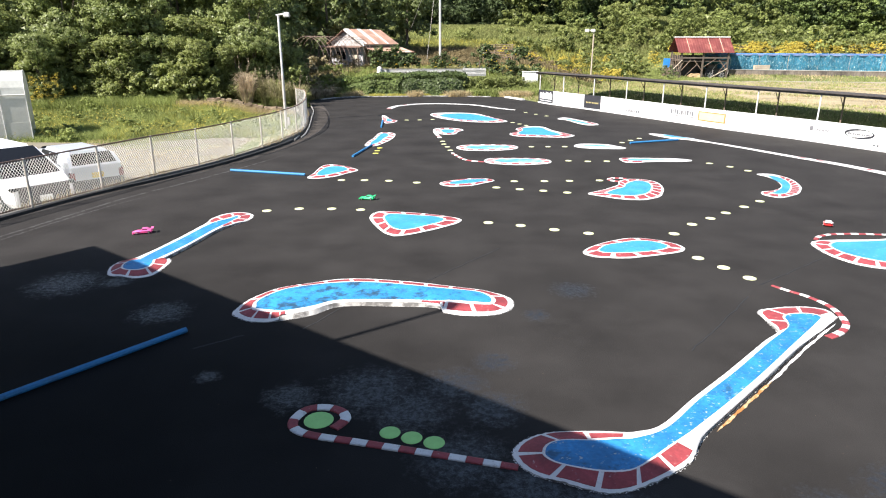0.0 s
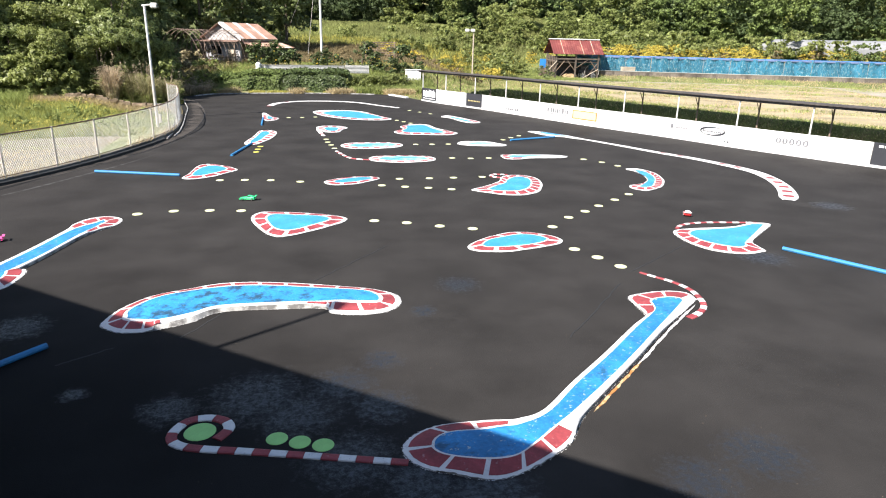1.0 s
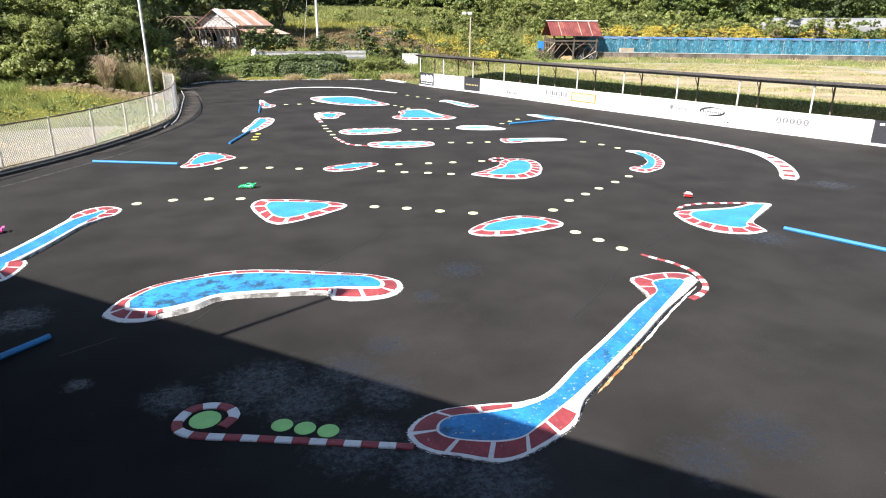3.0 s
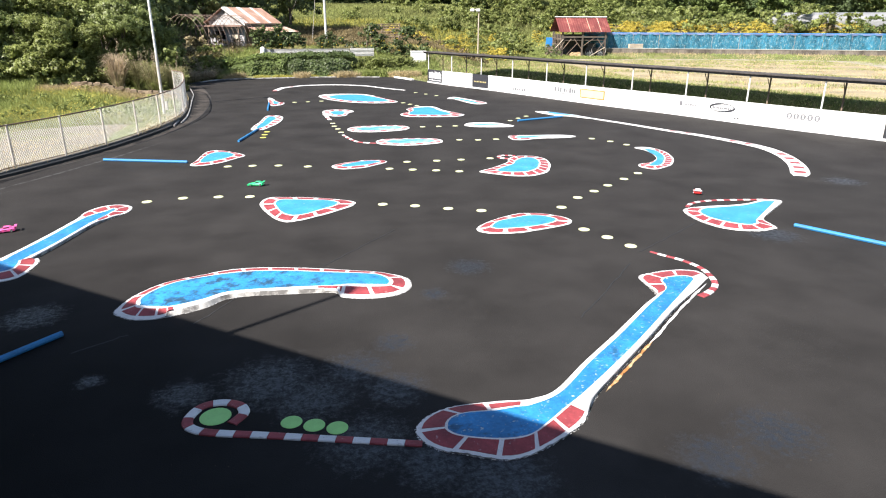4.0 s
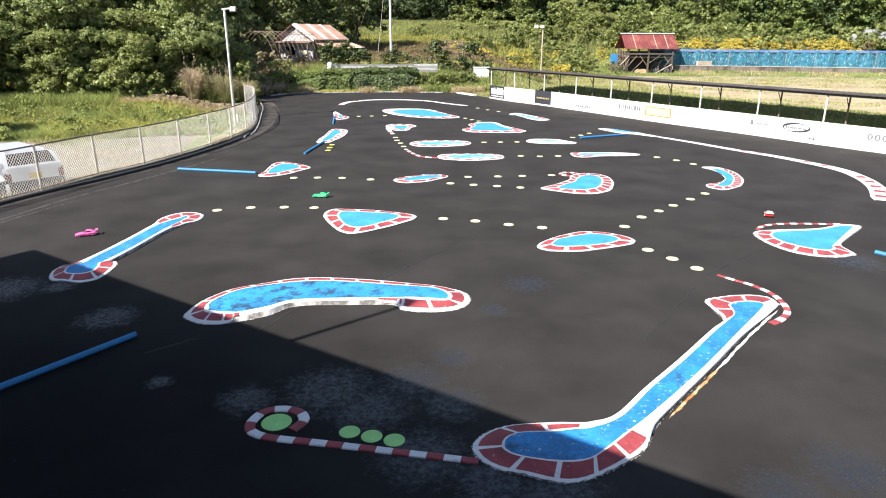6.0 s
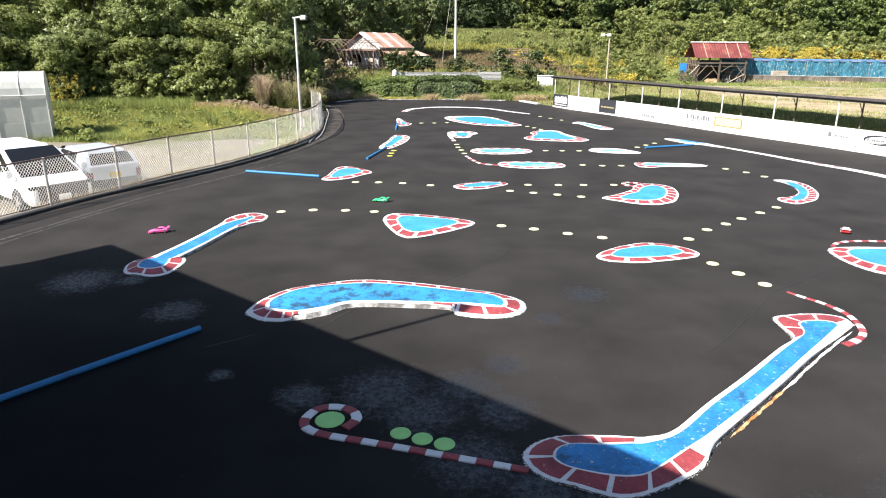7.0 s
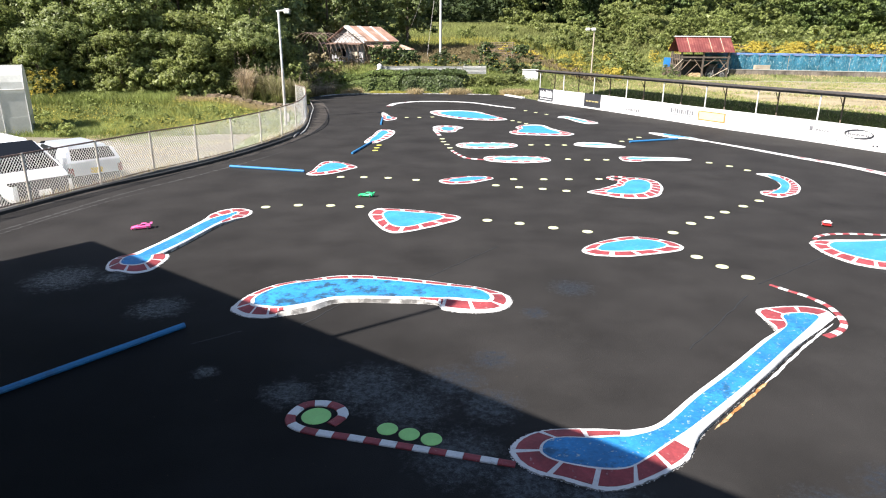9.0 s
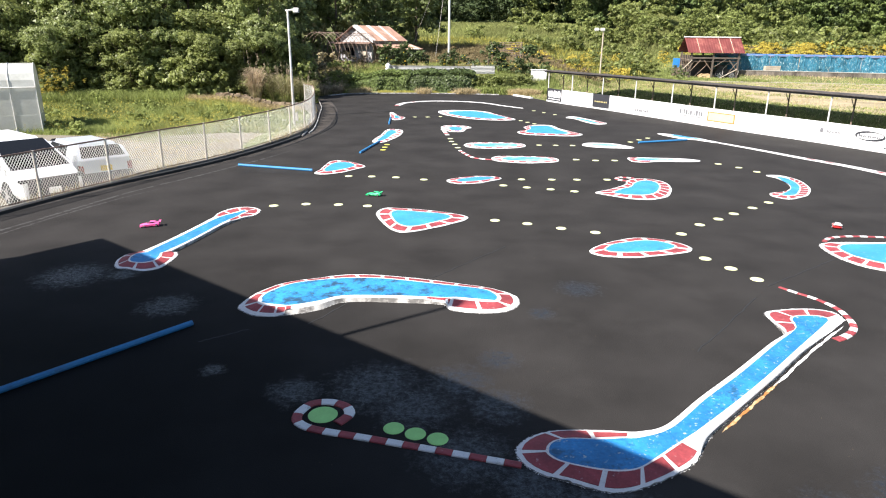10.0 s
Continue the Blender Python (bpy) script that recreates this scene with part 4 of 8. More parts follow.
KIDNEY = [
    (4.20, 18.18, 4.74, 18.14), (4.73, 18.66, 5.06, 18.57), (5.35, 19.34, 5.45, 18.94),
    (5.57, 19.94, 5.63, 19.35), (5.99, 20.27, 5.94, 19.76), (6.52, 20.11, 6.24, 19.82),
    (6.72, 19.53, 6.37, 19.44), (6.57, 18.68, 6.24, 18.84), (6.15, 17.78, 5.95, 18.22),
    (5.60, 17.40, 5.57, 17.88), (5.03, 17.48, 5.13, 17.86), (4.53, 17.84, 4.85, 17.97),
]
FIN = [
    (8.06, 13.38, 8.33, 13.11), (8.41, 13.58, 8.58, 13.32), (9.09, 13.58, 9.02, 13.36),
    (9.85, 13.68, 9.68, 13.44), (10.48, 13.92, 10.35, 13.69), (10.84, 13.87, 10.53, 13.66),
    (10.82, 13.65, 10.57, 13.60), (10.04, 12.95, 9.84, 12.90), (9.48, 12.43, 9.21, 12.30),
    (9.38, 11.88, 9.10, 12.14), (9.26, 11.74, 8.98, 12.03), (8.77, 11.65, 8.80, 12.01),
    (8.25, 11.88, 8.53, 12.22), (8.00, 12.38, 8.31, 12.56), (7.96, 12.92, 8.27, 12.89),
]
HOOK = [
    (10.45, 21.07, 10.63, 20.69), (10.93, 21.07, 10.83, 20.45), (11.16, 20.46, 10.80, 19.85),
    (11.06, 19.67, 10.60, 19.20), (10.77, 18.86, 10.27, 18.61), (10.20, 18.06, 9.93, 18.13),
    (9.52, 17.66, 9.64, 18.00), (9.23, 18.02, 9.52, 18.10), (9.37, 18.42, 9.54, 18.18),
    (9.82, 18.62, 9.72, 18.33), (10.28, 19.10, 10.18, 18.88), (10.52, 19.83, 10.44, 19.50),
    (10.55, 20.53, 10.53, 20.18),
]
HUMP = [
    (3.18, 30.91, 3.74, 31.06), (3.71, 31.90, 4.04, 32.09), (3.69, 32.77, 4.09, 32.75),
    (4.29, 33.65, 4.41, 32.95), (5.17, 33.59, 4.92, 32.91), (5.45, 32.20, 5.10, 31.79),
    (6.01, 30.88, 5.32, 30.93), (6.17, 30.27, 5.33, 30.52), (5.66, 29.73, 5.09, 30.34),
    (4.47, 29.83, 4.30, 30.51), (3.44, 30.11, 3.83, 30.65),
]
TEARDROP = [
    (-0.80, 39.36, 0.04, 38.45), (-0.35, 40.45, 0.47, 39.34), (1.17, 40.54, 1.21, 39.62),
    (2.16, 39.84, 1.79, 39.12), (3.00, 37.66, 2.66, 37.42), (3.55, 35.96, 2.85, 36.57),
    (2.52, 35.50, 2.27, 36.20), (1.03, 36.12, 1.20, 36.67), (-0.18, 37.56, 0.45, 37.55),
]
TRI = [
    (-4.42, 20.46, -4.16, 20.80), (-4.34, 21.22, -4.19, 21.34), (-4.30, 22.55, -4.09, 22.08),
    (-3.94, 22.82, -3.83, 22.35), (-3.44, 22.45, -3.52, 22.21), (-2.94, 21.80, -3.29, 21.80),
    (-3.11, 21.35, -3.38, 21.43), (-3.53, 20.69, -3.73, 20.92), (-4.04, 20.33, -4.01, 20.69),
]
LOZENGE = [
    (-0.12, 19.59, 0.28, 19.58), (0.17, 19.98, 0.51, 19.80), (0.70, 20.26, 0.87, 20.02),
    (1.42, 20.26, 1.22, 20.06), (1.62, 19.97, 1.34, 19.91), (1.37, 19.66, 1.12, 19.73),
    (0.83, 19.23, 0.76, 19.52), (0.16, 19.16, 0.33, 19.41),
]
BAR_A = [
    (0.55, 26.75, 0.96, 26.61), (0.92, 27.40, 1.15, 26.89), (1.95, 27.54, 1.91, 27.05),
    (2.89, 27.37, 2.61, 26.98), (3.13, 26.73, 2.74, 26.58), (2.76, 26.17, 2.43, 26.32),
    (1.71, 25.87, 1.62, 26.18), (0.82, 26.07, 1.06, 26.30),
]
BAR_B = [
    (1.51, 23.54, 1.96, 23.45), (1.80, 24.11, 2.19, 23.79), (2.98, 24.18, 2.94, 23.83),
    (3.81, 23.96, 3.45, 23.65), (3.98, 23.39, 3.61, 23.33), (3.66, 22.95, 3.30, 23.07),
    (2.60, 22.74, 2.54, 23.09), (1.72, 23.05, 2.04, 23.21),
]
CLUB = [
    (6.63, 23.98, 6.84, 23.67), (6.88, 24.22, 7.08, 23.90), (7.67, 24.18, 7.58, 23.90),
    (8.79, 24.06, 8.24, 23.80), (9.25, 23.70, 8.53, 23.64), (8.91, 23.42, 8.28, 23.58),
    (7.76, 23.37, 7.71, 23.57), (7.03, 23.18, 7.22, 23.43), (6.64, 23.35, 6.89, 23.47),
]
LEAF = [
    (5.54, 27.12, 5.90, 27.06), (5.92, 27.74, 6.10, 27.20), (6.92, 27.65, 6.75, 27.19),
    (7.31, 27.20, 6.95, 26.96), (7.61, 26.61, 7.08, 26.79), (7.21, 26.33, 6.80, 26.66),
    (6.14, 26.47, 6.33, 26.78), (5.70, 26.71, 6.02, 26.81),
]
CROWN = [
    (-0.51, 32.44, -0.10, 31.98), (-0.18, 33.07, 0.04, 32.29), (0.65, 33.00, 0.42, 32.26),
    (1.02, 32.32, 0.57, 31.93), (0.76, 31.71, 0.51, 31.52), (0.55, 30.80, 0.40, 31.03),
    (-0.05, 30.79, 0.08, 31.05), (-0.36, 31.60, -0.07, 31.57),
]
BOOT = [
    (-3.36, 27.36, -3.16, 27.76), (-3.21, 29.42, -3.05, 29.04), (-3.09, 31.23, -2.96, 30.63),
    (-2.64, 31.39, -2.72, 30.80), (-2.29, 30.78, -2.56, 30.05), (-2.32, 29.34, -2.68, 29.35),
    (-2.57, 28.05, -2.79, 28.20), (-2.88, 27.16, -3.01, 27.44),
]
SMALL_FIN = [
    (-3.65, 38.62, -3.21, 36.94), (-3.49, 38.90, -3.20, 37.21), (-2.99, 37.17, -2.98, 36.66),
    (-2.58, 36.35, -2.85, 36.13), (-2.72, 35.44, -2.94, 35.75), (-3.23, 35.38, -3.12, 35.89),
]
DASH = [
    (6.54, 37.16, 6.83, 36.89), (7.07, 37.87, 7.08, 37.02), (7.75, 36.52, 7.54, 35.87),
    (8.32, 34.73, 7.83, 34.65), (7.74, 34.26, 7.58, 34.54), (7.28, 35.03, 7.34, 35.34),
    (6.93, 36.57, 7.05, 36.31),
]


def slim(rows, share):
    """The same outline with a slimmer rim."""
    return [(x, y, u + (x - u) * share, v + (y - v) * share) for x, y, u, v in rows]


island("boomerang", BOOMERANG, "long boomerang-shaped island, blue with white rim and red kerb blocks", ((15.2, 19.0),), 0.06, 0.08, 0.4, 0.07, slope=((15.3, 19.3),), crowd=((18.8, 22.0, 1.8),), paint="blue", band=(0.26, 0.8))
bend = island("bend", BEND, "long angled island, blue with white rim and dark red end blocks", ((4.9, 11.4), (17.6, 23.1)), 0.065, 0.065, 0.36, 0.055, paint="blue_clean", band=(0.16, 0.9))
island("handle", HANDLE, "narrow dumbbell-shaped blue island with white rim", ((2.6, 6.6), (13.4, 16.6)), 0.065, 0.065, 0.34, 0.06, paint="blue_clean")
island("wedge", WEDGE, "rounded triangular blue island with red and white rim")
island("oval", OVAL, "oval blue island with red and white rim")
island("kidney", KIDNEY, "kidney-shaped blue island with red and white rim", (), 0.03, 0.04, 0.3, 0.09)
island("fin", FIN, "fin-shaped blue island with red and white rim", ((0.8, 8.4),), 0.04, 0.05, 0.3, 0.07)
island("hook", HOOK, "hook-shaped blue island with red and white end", ((9.6, 13.0), (-0.1, 1.6)), 0.03, 0.04, 0.24, 0.08)
island("hump", slim(HUMP, 0.25), "humped blue island with red and white rim", ((2.5, 5.5),))
island("teardrop", slim(TEARDROP, 0.3), "long teardrop-shaped blue island with pale rim", ((0.4, 3.4),), 0.03, 0.04, 0.4, 0.25)
island("triangle", TRI, "triangular blue island with red and white rim")
island("lozenge", slim(LOZENGE, 0.2), "lozenge-shaped blue island with red and white rim")
island("bar", slim(BAR_A, 0.12), "long straight pale blue island with faded red and white rim", (), 0.03, 0.04, 0.28, 0.18, paint="faded_blue", band=(0.24, 0.8), red="red_faded")
island("bar", slim(BAR_B, 0.12), "long straight pale blue island with faded red and white rim", (), 0.03, 0.04, 0.28, 0.18, paint="faded_blue", band=(0.24, 0.8), red="red_faded")
island("club", CLUB, "slim club-shaped island, mostly white with a little blue", ((1.5, 6.4),), paint="faded_blue")
island("leaf", LEAF, "slim leaf-shaped island, mostly white", ((-0.1, 9),), paint="faded_blue")
island("crown", CROWN, "small crown-shaped island with red and white blocks", (), 0.03, 0.04, 0.24, 0.2)
island("boot", BOOT, "boot-shaped blue island with red and white rim", (), 0.03, 0.04, 0.3, 0.3)
island("small_fin", SMALL_FIN, "small triangular island with pink edge", ((0, 1.5),))
island("dash", DASH, "slim white and pale blue island", ((-0.1, 2.4), (3.6, 8)))


def stripes(name, points, widths, label, red_first=True, piece=0.3, share=0.5, z=0.018, red_until=999.0, inset=1.0):
    """A low kerb line of red and white pieces along a path; widths at its two ends."""
    path = spline(points, 8, False)
    total = length_of(path)
    start = path[0].copy()
    ob = thing("kerb_line", start[0], start[1], 0, label, "kerb", "striped kerb lines")
    if inset < 1:
        verts = []
        for j in range(61):
            p, d = along(path, total * j / 60)
            w = (widths[0] + (widths[1] - widths[0]) * j / 60) / 2 * min(1.0, 0.55 + 0.2 * min(j, 60 - j))
            r, p = np.array((d[1], -d[0])) * w, p - start
            verts += [(p[0] + r[0] * f, p[1] + r[1] * f, zz) for f, zz in ((-1, 0.0), (-0.92, z * 0.7), (-0.6, z), (0.6, z), (0.92, z * 0.7), (1, 0.0))]
        part("white_base", bm_of(verts, [[6 * j + q, 6 * j + 6 + q, 6 * j + 7 + q, 6 * j + 1 + q] for j in range(60) for q in range(5)]), M["white"], ob, "worn white painted kerb")
    s, red = 0.0, red_first
    while s < total - 0.03:
        if red and s > red_until and (int(s / 1.3) % 2 or s > 3.2 * red_until):
            red = False
        ln = piece * (2 * share if red else 2 * (1 - share))
        e = min(s + ln, total)
        if inset < 1 and not red:
            s, red = e, True
            continue
        lift = 0.003 if inset < 1 else 0.0
        verts, faces = [], []
        m = 3
        for j in range(m + 1):
            u = s + 0.002 + (e - s - 0.004) * j / m
            p, d = along(path, u)
            w = widths[0] + (widths[1] - widths[0]) * u / total
            r = np.array((d[1], -d[0])) * w / 2 * (inset if red else 1)
            p = p - start
            for f, zz in ((-1, 0.0), (-0.92, z * 0.7), (-0.6, z), (0.6, z), (0.92, z * 0.7), (1, 0.0)):
                verts.append((p[0] + r[0] * f, p[1] + r[1] * f, zz + lift))
        for j in range(m):
            a, b = 6 * j, 6 * j + 6
            faces += [[a + q, b + q, b + q + 1, a + q + 1] for q in range(5)]
        faces += [list(range(6)), list(range(6 * m + 5, 6 * m - 1, -1))]
        part("red_piece" if red else "white_piece", bm_of(verts, faces), M["red"] if red else M["white"], ob)
        s, red = e, not red
    return ob


stripes("ring", [(-1.25, 6.3), (-1.17, 6.42), (-1.14, 6.52), (-1.21, 6.66), (-1.41, 6.75), (-1.62, 6.71), (-1.72, 6.55), (-1.74, 6.41), (-1.67, 6.28), (-1.46, 6.17), (-0.93, 6.04),
                 (-0.34, 5.89), (0.24, 5.74), (0.78, 5.6)], (0.13, 0.1), "red and white kerb line curling into a ring", True, 0.185)
stripes("whip", [(5.94, 10.81), (6.1, 10.56), (6.3, 10.28), (6.43, 9.9), (6.41, 9.54), (6.31, 9.19), (6.15, 8.96), (5.93, 8.78), (5.73, 8.67)], (0.06, 0.13), "red and white kerb line bending round an island", True, 0.17)
stripes("chain", [(1.52, 23.37), (1.14, 23.53), (0.84, 23.8), (0.6, 24.44), (0.36, 25.37)], (0.12, 0.12), "red and white kerb line leading from an island", True, 0.25)
stripes("tick", [(-0.42, 31.7), (-0.15, 29.58)], (0.18, 0.18), "short pale kerb line", False, 0.9, 0.2)
stripes("fin_edge", [(8.3, 13.64), (8.5, 13.86), (8.83, 14.03), (9.33, 14.09), (10.07, 14.02), (10.63, 13.94)], (0.1, 0.08), "red and white kerb line behind an island", True, 0.17)
stripes("curl", [(5.56, 19.91), (5.38, 20.03), (5.32, 20.22), (5.49, 20.44), (5.91, 20.34)], (0.16, 0.12), "short curled red and white kerb line", True, 0.13)
stripes("arc", [(13.2, 16.12), (13.78, 16.9), (14.35, 17.9), (14.8, 19.1), (14.98, 20.4), (14.66, 21.8), (14.15, 23.19), (13.42, 24.6), (12.58, 26.5), (11.69, 28.3)], (0.56, 0.2),
        "long curved white kerb with red bars towards its wide end", False, 0.36, 0.42, 0.018, 2.8, 0.74)
stripes("arc_far", [(-3.62, 42.93), (-3.29, 44.78), (-2.8, 45.56), (-1.72, 46.56), (0.2, 46.72), (2.11, 45.82), (3.5, 43.77), (4.68, 42.23)], (0.42, 0.2), "long curved white kerb with a faint pink end", True, 0.8, 0.22, 0.018, 1.0, 0.7)
island("blade", [(9.85, 30.9, 10.3, 30.4), (10.5, 30.75, 10.6, 30.3), (11.2, 29.6, 11.1, 29.4), (11.75, 28.45, 11.35, 28.85), (11.55, 28.2, 11.25, 28.75), (11.0, 28.9, 10.95, 29.15), (10.3, 29.5, 10.4, 29.75)],
       "slim blue and white blade-shaped island", ((-0.1, 9),))


# ---- marker discs ----
def disc_thing():
    ob = thing("marker_disc", 0, 0, 0, "flat pale yellow plastic marker disc on asphalt", "marker disc", "rows of marker discs")
    verts, faces = [(0, 0, 0.007)], []
    for r, z in ((0.1, 0.007), (0.116, 0.005), (0.12, 0.0)):
        verts += [(r * math.cos(2 * math.pi * k / 20), r * math.sin(2 * math.pi * k / 20), z) for k in range(20)]
    faces += [[0, 1 + k, 1 + (k + 1) % 20] for k in range(20)]
    for q in range(2):
        faces += [[1 + 20 * q + k, 21 + 20 * q + k, 21 + 20 * q + (k + 1) % 20, 1 + 20 * q + (k + 1) % 20] for k in range(20)]
    part("plate", bm_of(verts, faces), M["disc_far"], ob)
    return ob


DISC_ROWS = (
    ((-4.61, 16.21), (-3.81, 16.43), (-2.95, 16.42), (-2.17, 16.32)), ((1.1, 15.06), (1.86, 14.8), (2.61, 14.44), (3.35, 14.14)),
    ((5.31, 14.11), (6.02, 14.91), (6.68, 15.46), (7.29, 16.0), (8.05, 16.64), (8.77, 17.27)), ((5.2, 12.37), (5.48, 11.79), (5.72, 11.2)),
    ((-3.25, 20.12), (-2.51, 20.11), (-1.73, 20.02), (-0.83, 19.74)), ((1.61, 19.03), (2.29, 18.79), (2.97, 18.58), (3.63, 18.34)),
    ((2.25, 19.95), (3.21, 19.97), (4.01, 20.01), (4.98, 20.07)), ((4.65, 23.63), (5.34, 23.5), (6.05, 23.54)),
    ((3.71, 26.98), (4.41, 26.99), (5.12, 27.0)), ((9.68, 23.09), (10.14, 22.43), (10.44, 21.69)), ((7.85, 28.16), (8.41, 28.83), (8.97, 29.43)),
    ((-2.06, 36.69), (-1.34, 36.77), (-0.61, 37.0)), ((3.81, 35.52), (4.11, 34.86), (4.39, 34.22)), ((5.16, 40.8), (5.66, 39.78), (6.17, 38.79)),
    ((-0.03, 28.54), (0.03, 27.72), (0.17, 26.94), (0.29, 26.06)), ((-2.65, 26.64), (-2.68, 25.95), (-2.68, 25.29)))
first = disc_thing()
for k, (x, y) in enumerate(p for row in DISC_ROWS for p in row):
    m = pose(x, y, 0, 0, 0, 37 * k)
    if k:
        copy_thing(first, m)
    else:
        first.matrix_basis = m
for x, y, r in ((-0.6, 6.23, 1.0), (-0.35, 6.13, 1.0), (-0.1, 6.04, 1.0), (-1.45, 6.48, 1.45)):
    ob = disc_thing()
    ob.matrix_basis = pose(x, y, 0)
    ob.scale = (r, r, 1)
    tagged(ob, "flat pale green plastic marker disc near a kerb line" if r == 1 else "larger green marker disc inside a kerb ring", group="green marker discs")
    ob.children[0].data.materials[0] = M["disc"]

for ob in [o for o in bpy.data.objects if o.name.startswith("marker_disc") and abs(o.matrix_basis.translation.x + 2.67) < 0.05 and 25 < o.matrix_basis.translation.y < 27]:
    own = ob.children[0]
    own.data = own.data.copy()
    own.data.materials[0] = M["disc_yellow"]
    tagged(ob, "flat yellow plastic marker disc beside an island", group="yellow marker discs")

# ---- blue hoses ----
for a, b in (((-6.9, 5.03), (-3.9, 8.86)), ((-7.25, 21.6), (-4.56, 20.82)), ((9.79, 11.82), (12.4, 7.7)), ((-3.2, 33.3), (-3.38, 36.2)), ((-3.47, 24.4), (-3.05, 27.2)), ((8.1, 27.8), (10.5, 28.75))):
    ob = thing("blue_hose", a[0], a[1], 0, "straight blue plastic hose lying on the asphalt as a track divider", "hose", "blue track dividers")
    dx, dy = b[0] - a[0], b[1] - a[1]
    body = tube([(dx * f, dy * f, 0.04) for f in (0, 0.01, 0.25, 0.5, 0.75, 0.99, 1)], 0.044, 8)
    part("barrel", body, M["hose"], ob)

# ---- drivers' stand round the camera, whose roof shades the near asphalt ----
stand = thing("drivers_stand", 0, 0, 0, "covered drivers' stand with a flat sheet roof", "stand", "", "structure", math.degrees(math.atan2(-0.610, 0.792)))
part("roof", box(-15.7, -4.7, 5.7, 13.0, 0.28, 5.82), M["roof_stand"], stand)
part("back_wall", box(-15.4, -4.7, 0.0, 12.8, -4.5, 5.7), M["roof_stand"], stand)
part("deck", box(-15.4, -4.5, 2.4, 12.8, -0.15, 2.6), M["old_wood"], stand)
part("front_wall", box(-15.4, -0.35, 0.0, 12.8, -0.2, 2.4), M["roof_stand"], stand)
for x in (-15.2, -8.0, 6.5, 12.6):
    part("post", box(x - 0.06, 0.1, 0.0, x + 0.06, 0.22, 5.7), M["roof_stand"], stand)
part("mast", tube([(-8.2, 0.22, 5.75), (-8.2, 0.22, 7.95)], 0.05, 8, taper=0.04), M["steel_dark"], stand)
part("mast_lamp", box(-8.33, 0.1, 7.9, -8.07, 0.34, 8.06, 0.03), M["steel_dark"], stand)


# added wall out of view, only there to block sky light at left
sky_blocker = tagged(part("wall_west", box(-6.6, -5.0, 0.0, -6.4, 3.9, 5.66), M["old_wood"]), "unseen added wall that keeps sky light off the near asphalt", "wall", "", "structure")


# ---- plants ----
def leaf_cards(centres, normals, sizes, rng, ragged=0.35):
    """Small pointed leaf sprays, one three-cornered blade each, facing about the given ways."""
    n = len(centres)
    nrm = normals + (0, 0, 0.25) + rng.normal(0, 0.55, (n, 3))
    nrm /= np.linalg.norm(nrm, axis=1)[:, None]
    ref = rng.normal(0, 1, (n, 3))
    a = np.cross(nrm, ref)
    a /= np.linalg.norm(a, axis=1)[:, None]
    b = np.cross(nrm, a)
    s = sizes[:, None]
    corners = []
    for ca, cb in ((-0.4, -0.32), (0.44, -0.24), (0.02, 0.66)):
        corners.append(centres + (a * ca + b * cb) * s * (1 + rng.uniform(-ragged, ragged, (n, 1))))
    verts = np.stack(corners, 1).reshape(-1, 3)
    turned = np.where((nrm * normals).sum(1)[:, None] < 0, -nrm, nrm)
    soft = normals * 0.42 + turned * 0.58 + (0, 0, 0.1)
    soft /= np.linalg.norm(soft, axis=1)[:, None]
    return verts, np.arange(3 * n).reshape(n, 3), np.repeat(soft, 3, 0)


def crown_points(height, radius, base, lobes, count, size, rng, squash=0.8, spray=0.3):
    """Leaf places: many lobes make one uneven crown, and each lobe is made of twigs with a spray of leaves."""
    c, nrm, sz = [], [], []
    weights = []
    blobs = []
    for k in range(lobes):
        f = rng.uniform(0, 1) ** 0.8
        z = base + (height - base) * f
        reach = radius * math.sqrt(max(0.12, 1 - ((f - 0.4) / 0.75) ** 2)) * rng.uniform(0.35, 0.95)
        ang = rng.uniform(0, 2 * math.pi)
        r = radius * rng.uniform(0.14, 0.36)
        blobs.append((reach * math.cos(ang), reach * math.sin(ang), min(z, height - r * 0.5), r))
        weights.append(r * r)
    weights = np.array(weights) / sum(weights)
    for (x, y, z, r), w in zip(blobs, weights):
        twigs = max(3, int(count * w / 15))
        d = rng.normal(0, 1, (twigs, 3))
        d /= np.linalg.norm(d, axis=1)[:, None]
        d[:, 2] = np.where(d[:, 2] < -0.35, -d[:, 2], d[:, 2])
        rad = r * rng.uniform(0.7, 1.22, twigs) * (1 + 0.2 * np.sin(d[:, 0] * 7 + x) * np.cos(d[:, 1] * 6 + z))
        heart = d * rad[:, None] * (1, 1, squash) + (x, y, z)
        wide = np.clip(r * spray, size * 1.1, size * 2.6) * rng.uniform(0.6, 1.35, twigs)
        many = rng.poisson(15, twigs) + 2
        own = np.repeat(np.arange(twigs), many)
        e = rng.normal(0, 1, (len(own), 3))
        e /= np.linalg.norm(e, axis=1)[:, None]
        droop = np.array((0, 0, -0.25)) * rng.uniform(0, 1, (len(own), 1))
        c.append(heart[own] + (e * (1, 1, 0.75) + droop) * (wide[own] * rng.uniform(0.35, 1.05, len(own)))[:, None])
        mix = d[own] * 0.6 + e * 0.55
        nrm.append(mix / np.linalg.norm(mix, axis=1)[:, None])
        sz.append(size * rng.uniform(0.6, 1.4, len(own)))
    return np.concatenate(c), np.concatenate(nrm), np.concatenate(sz), blobs


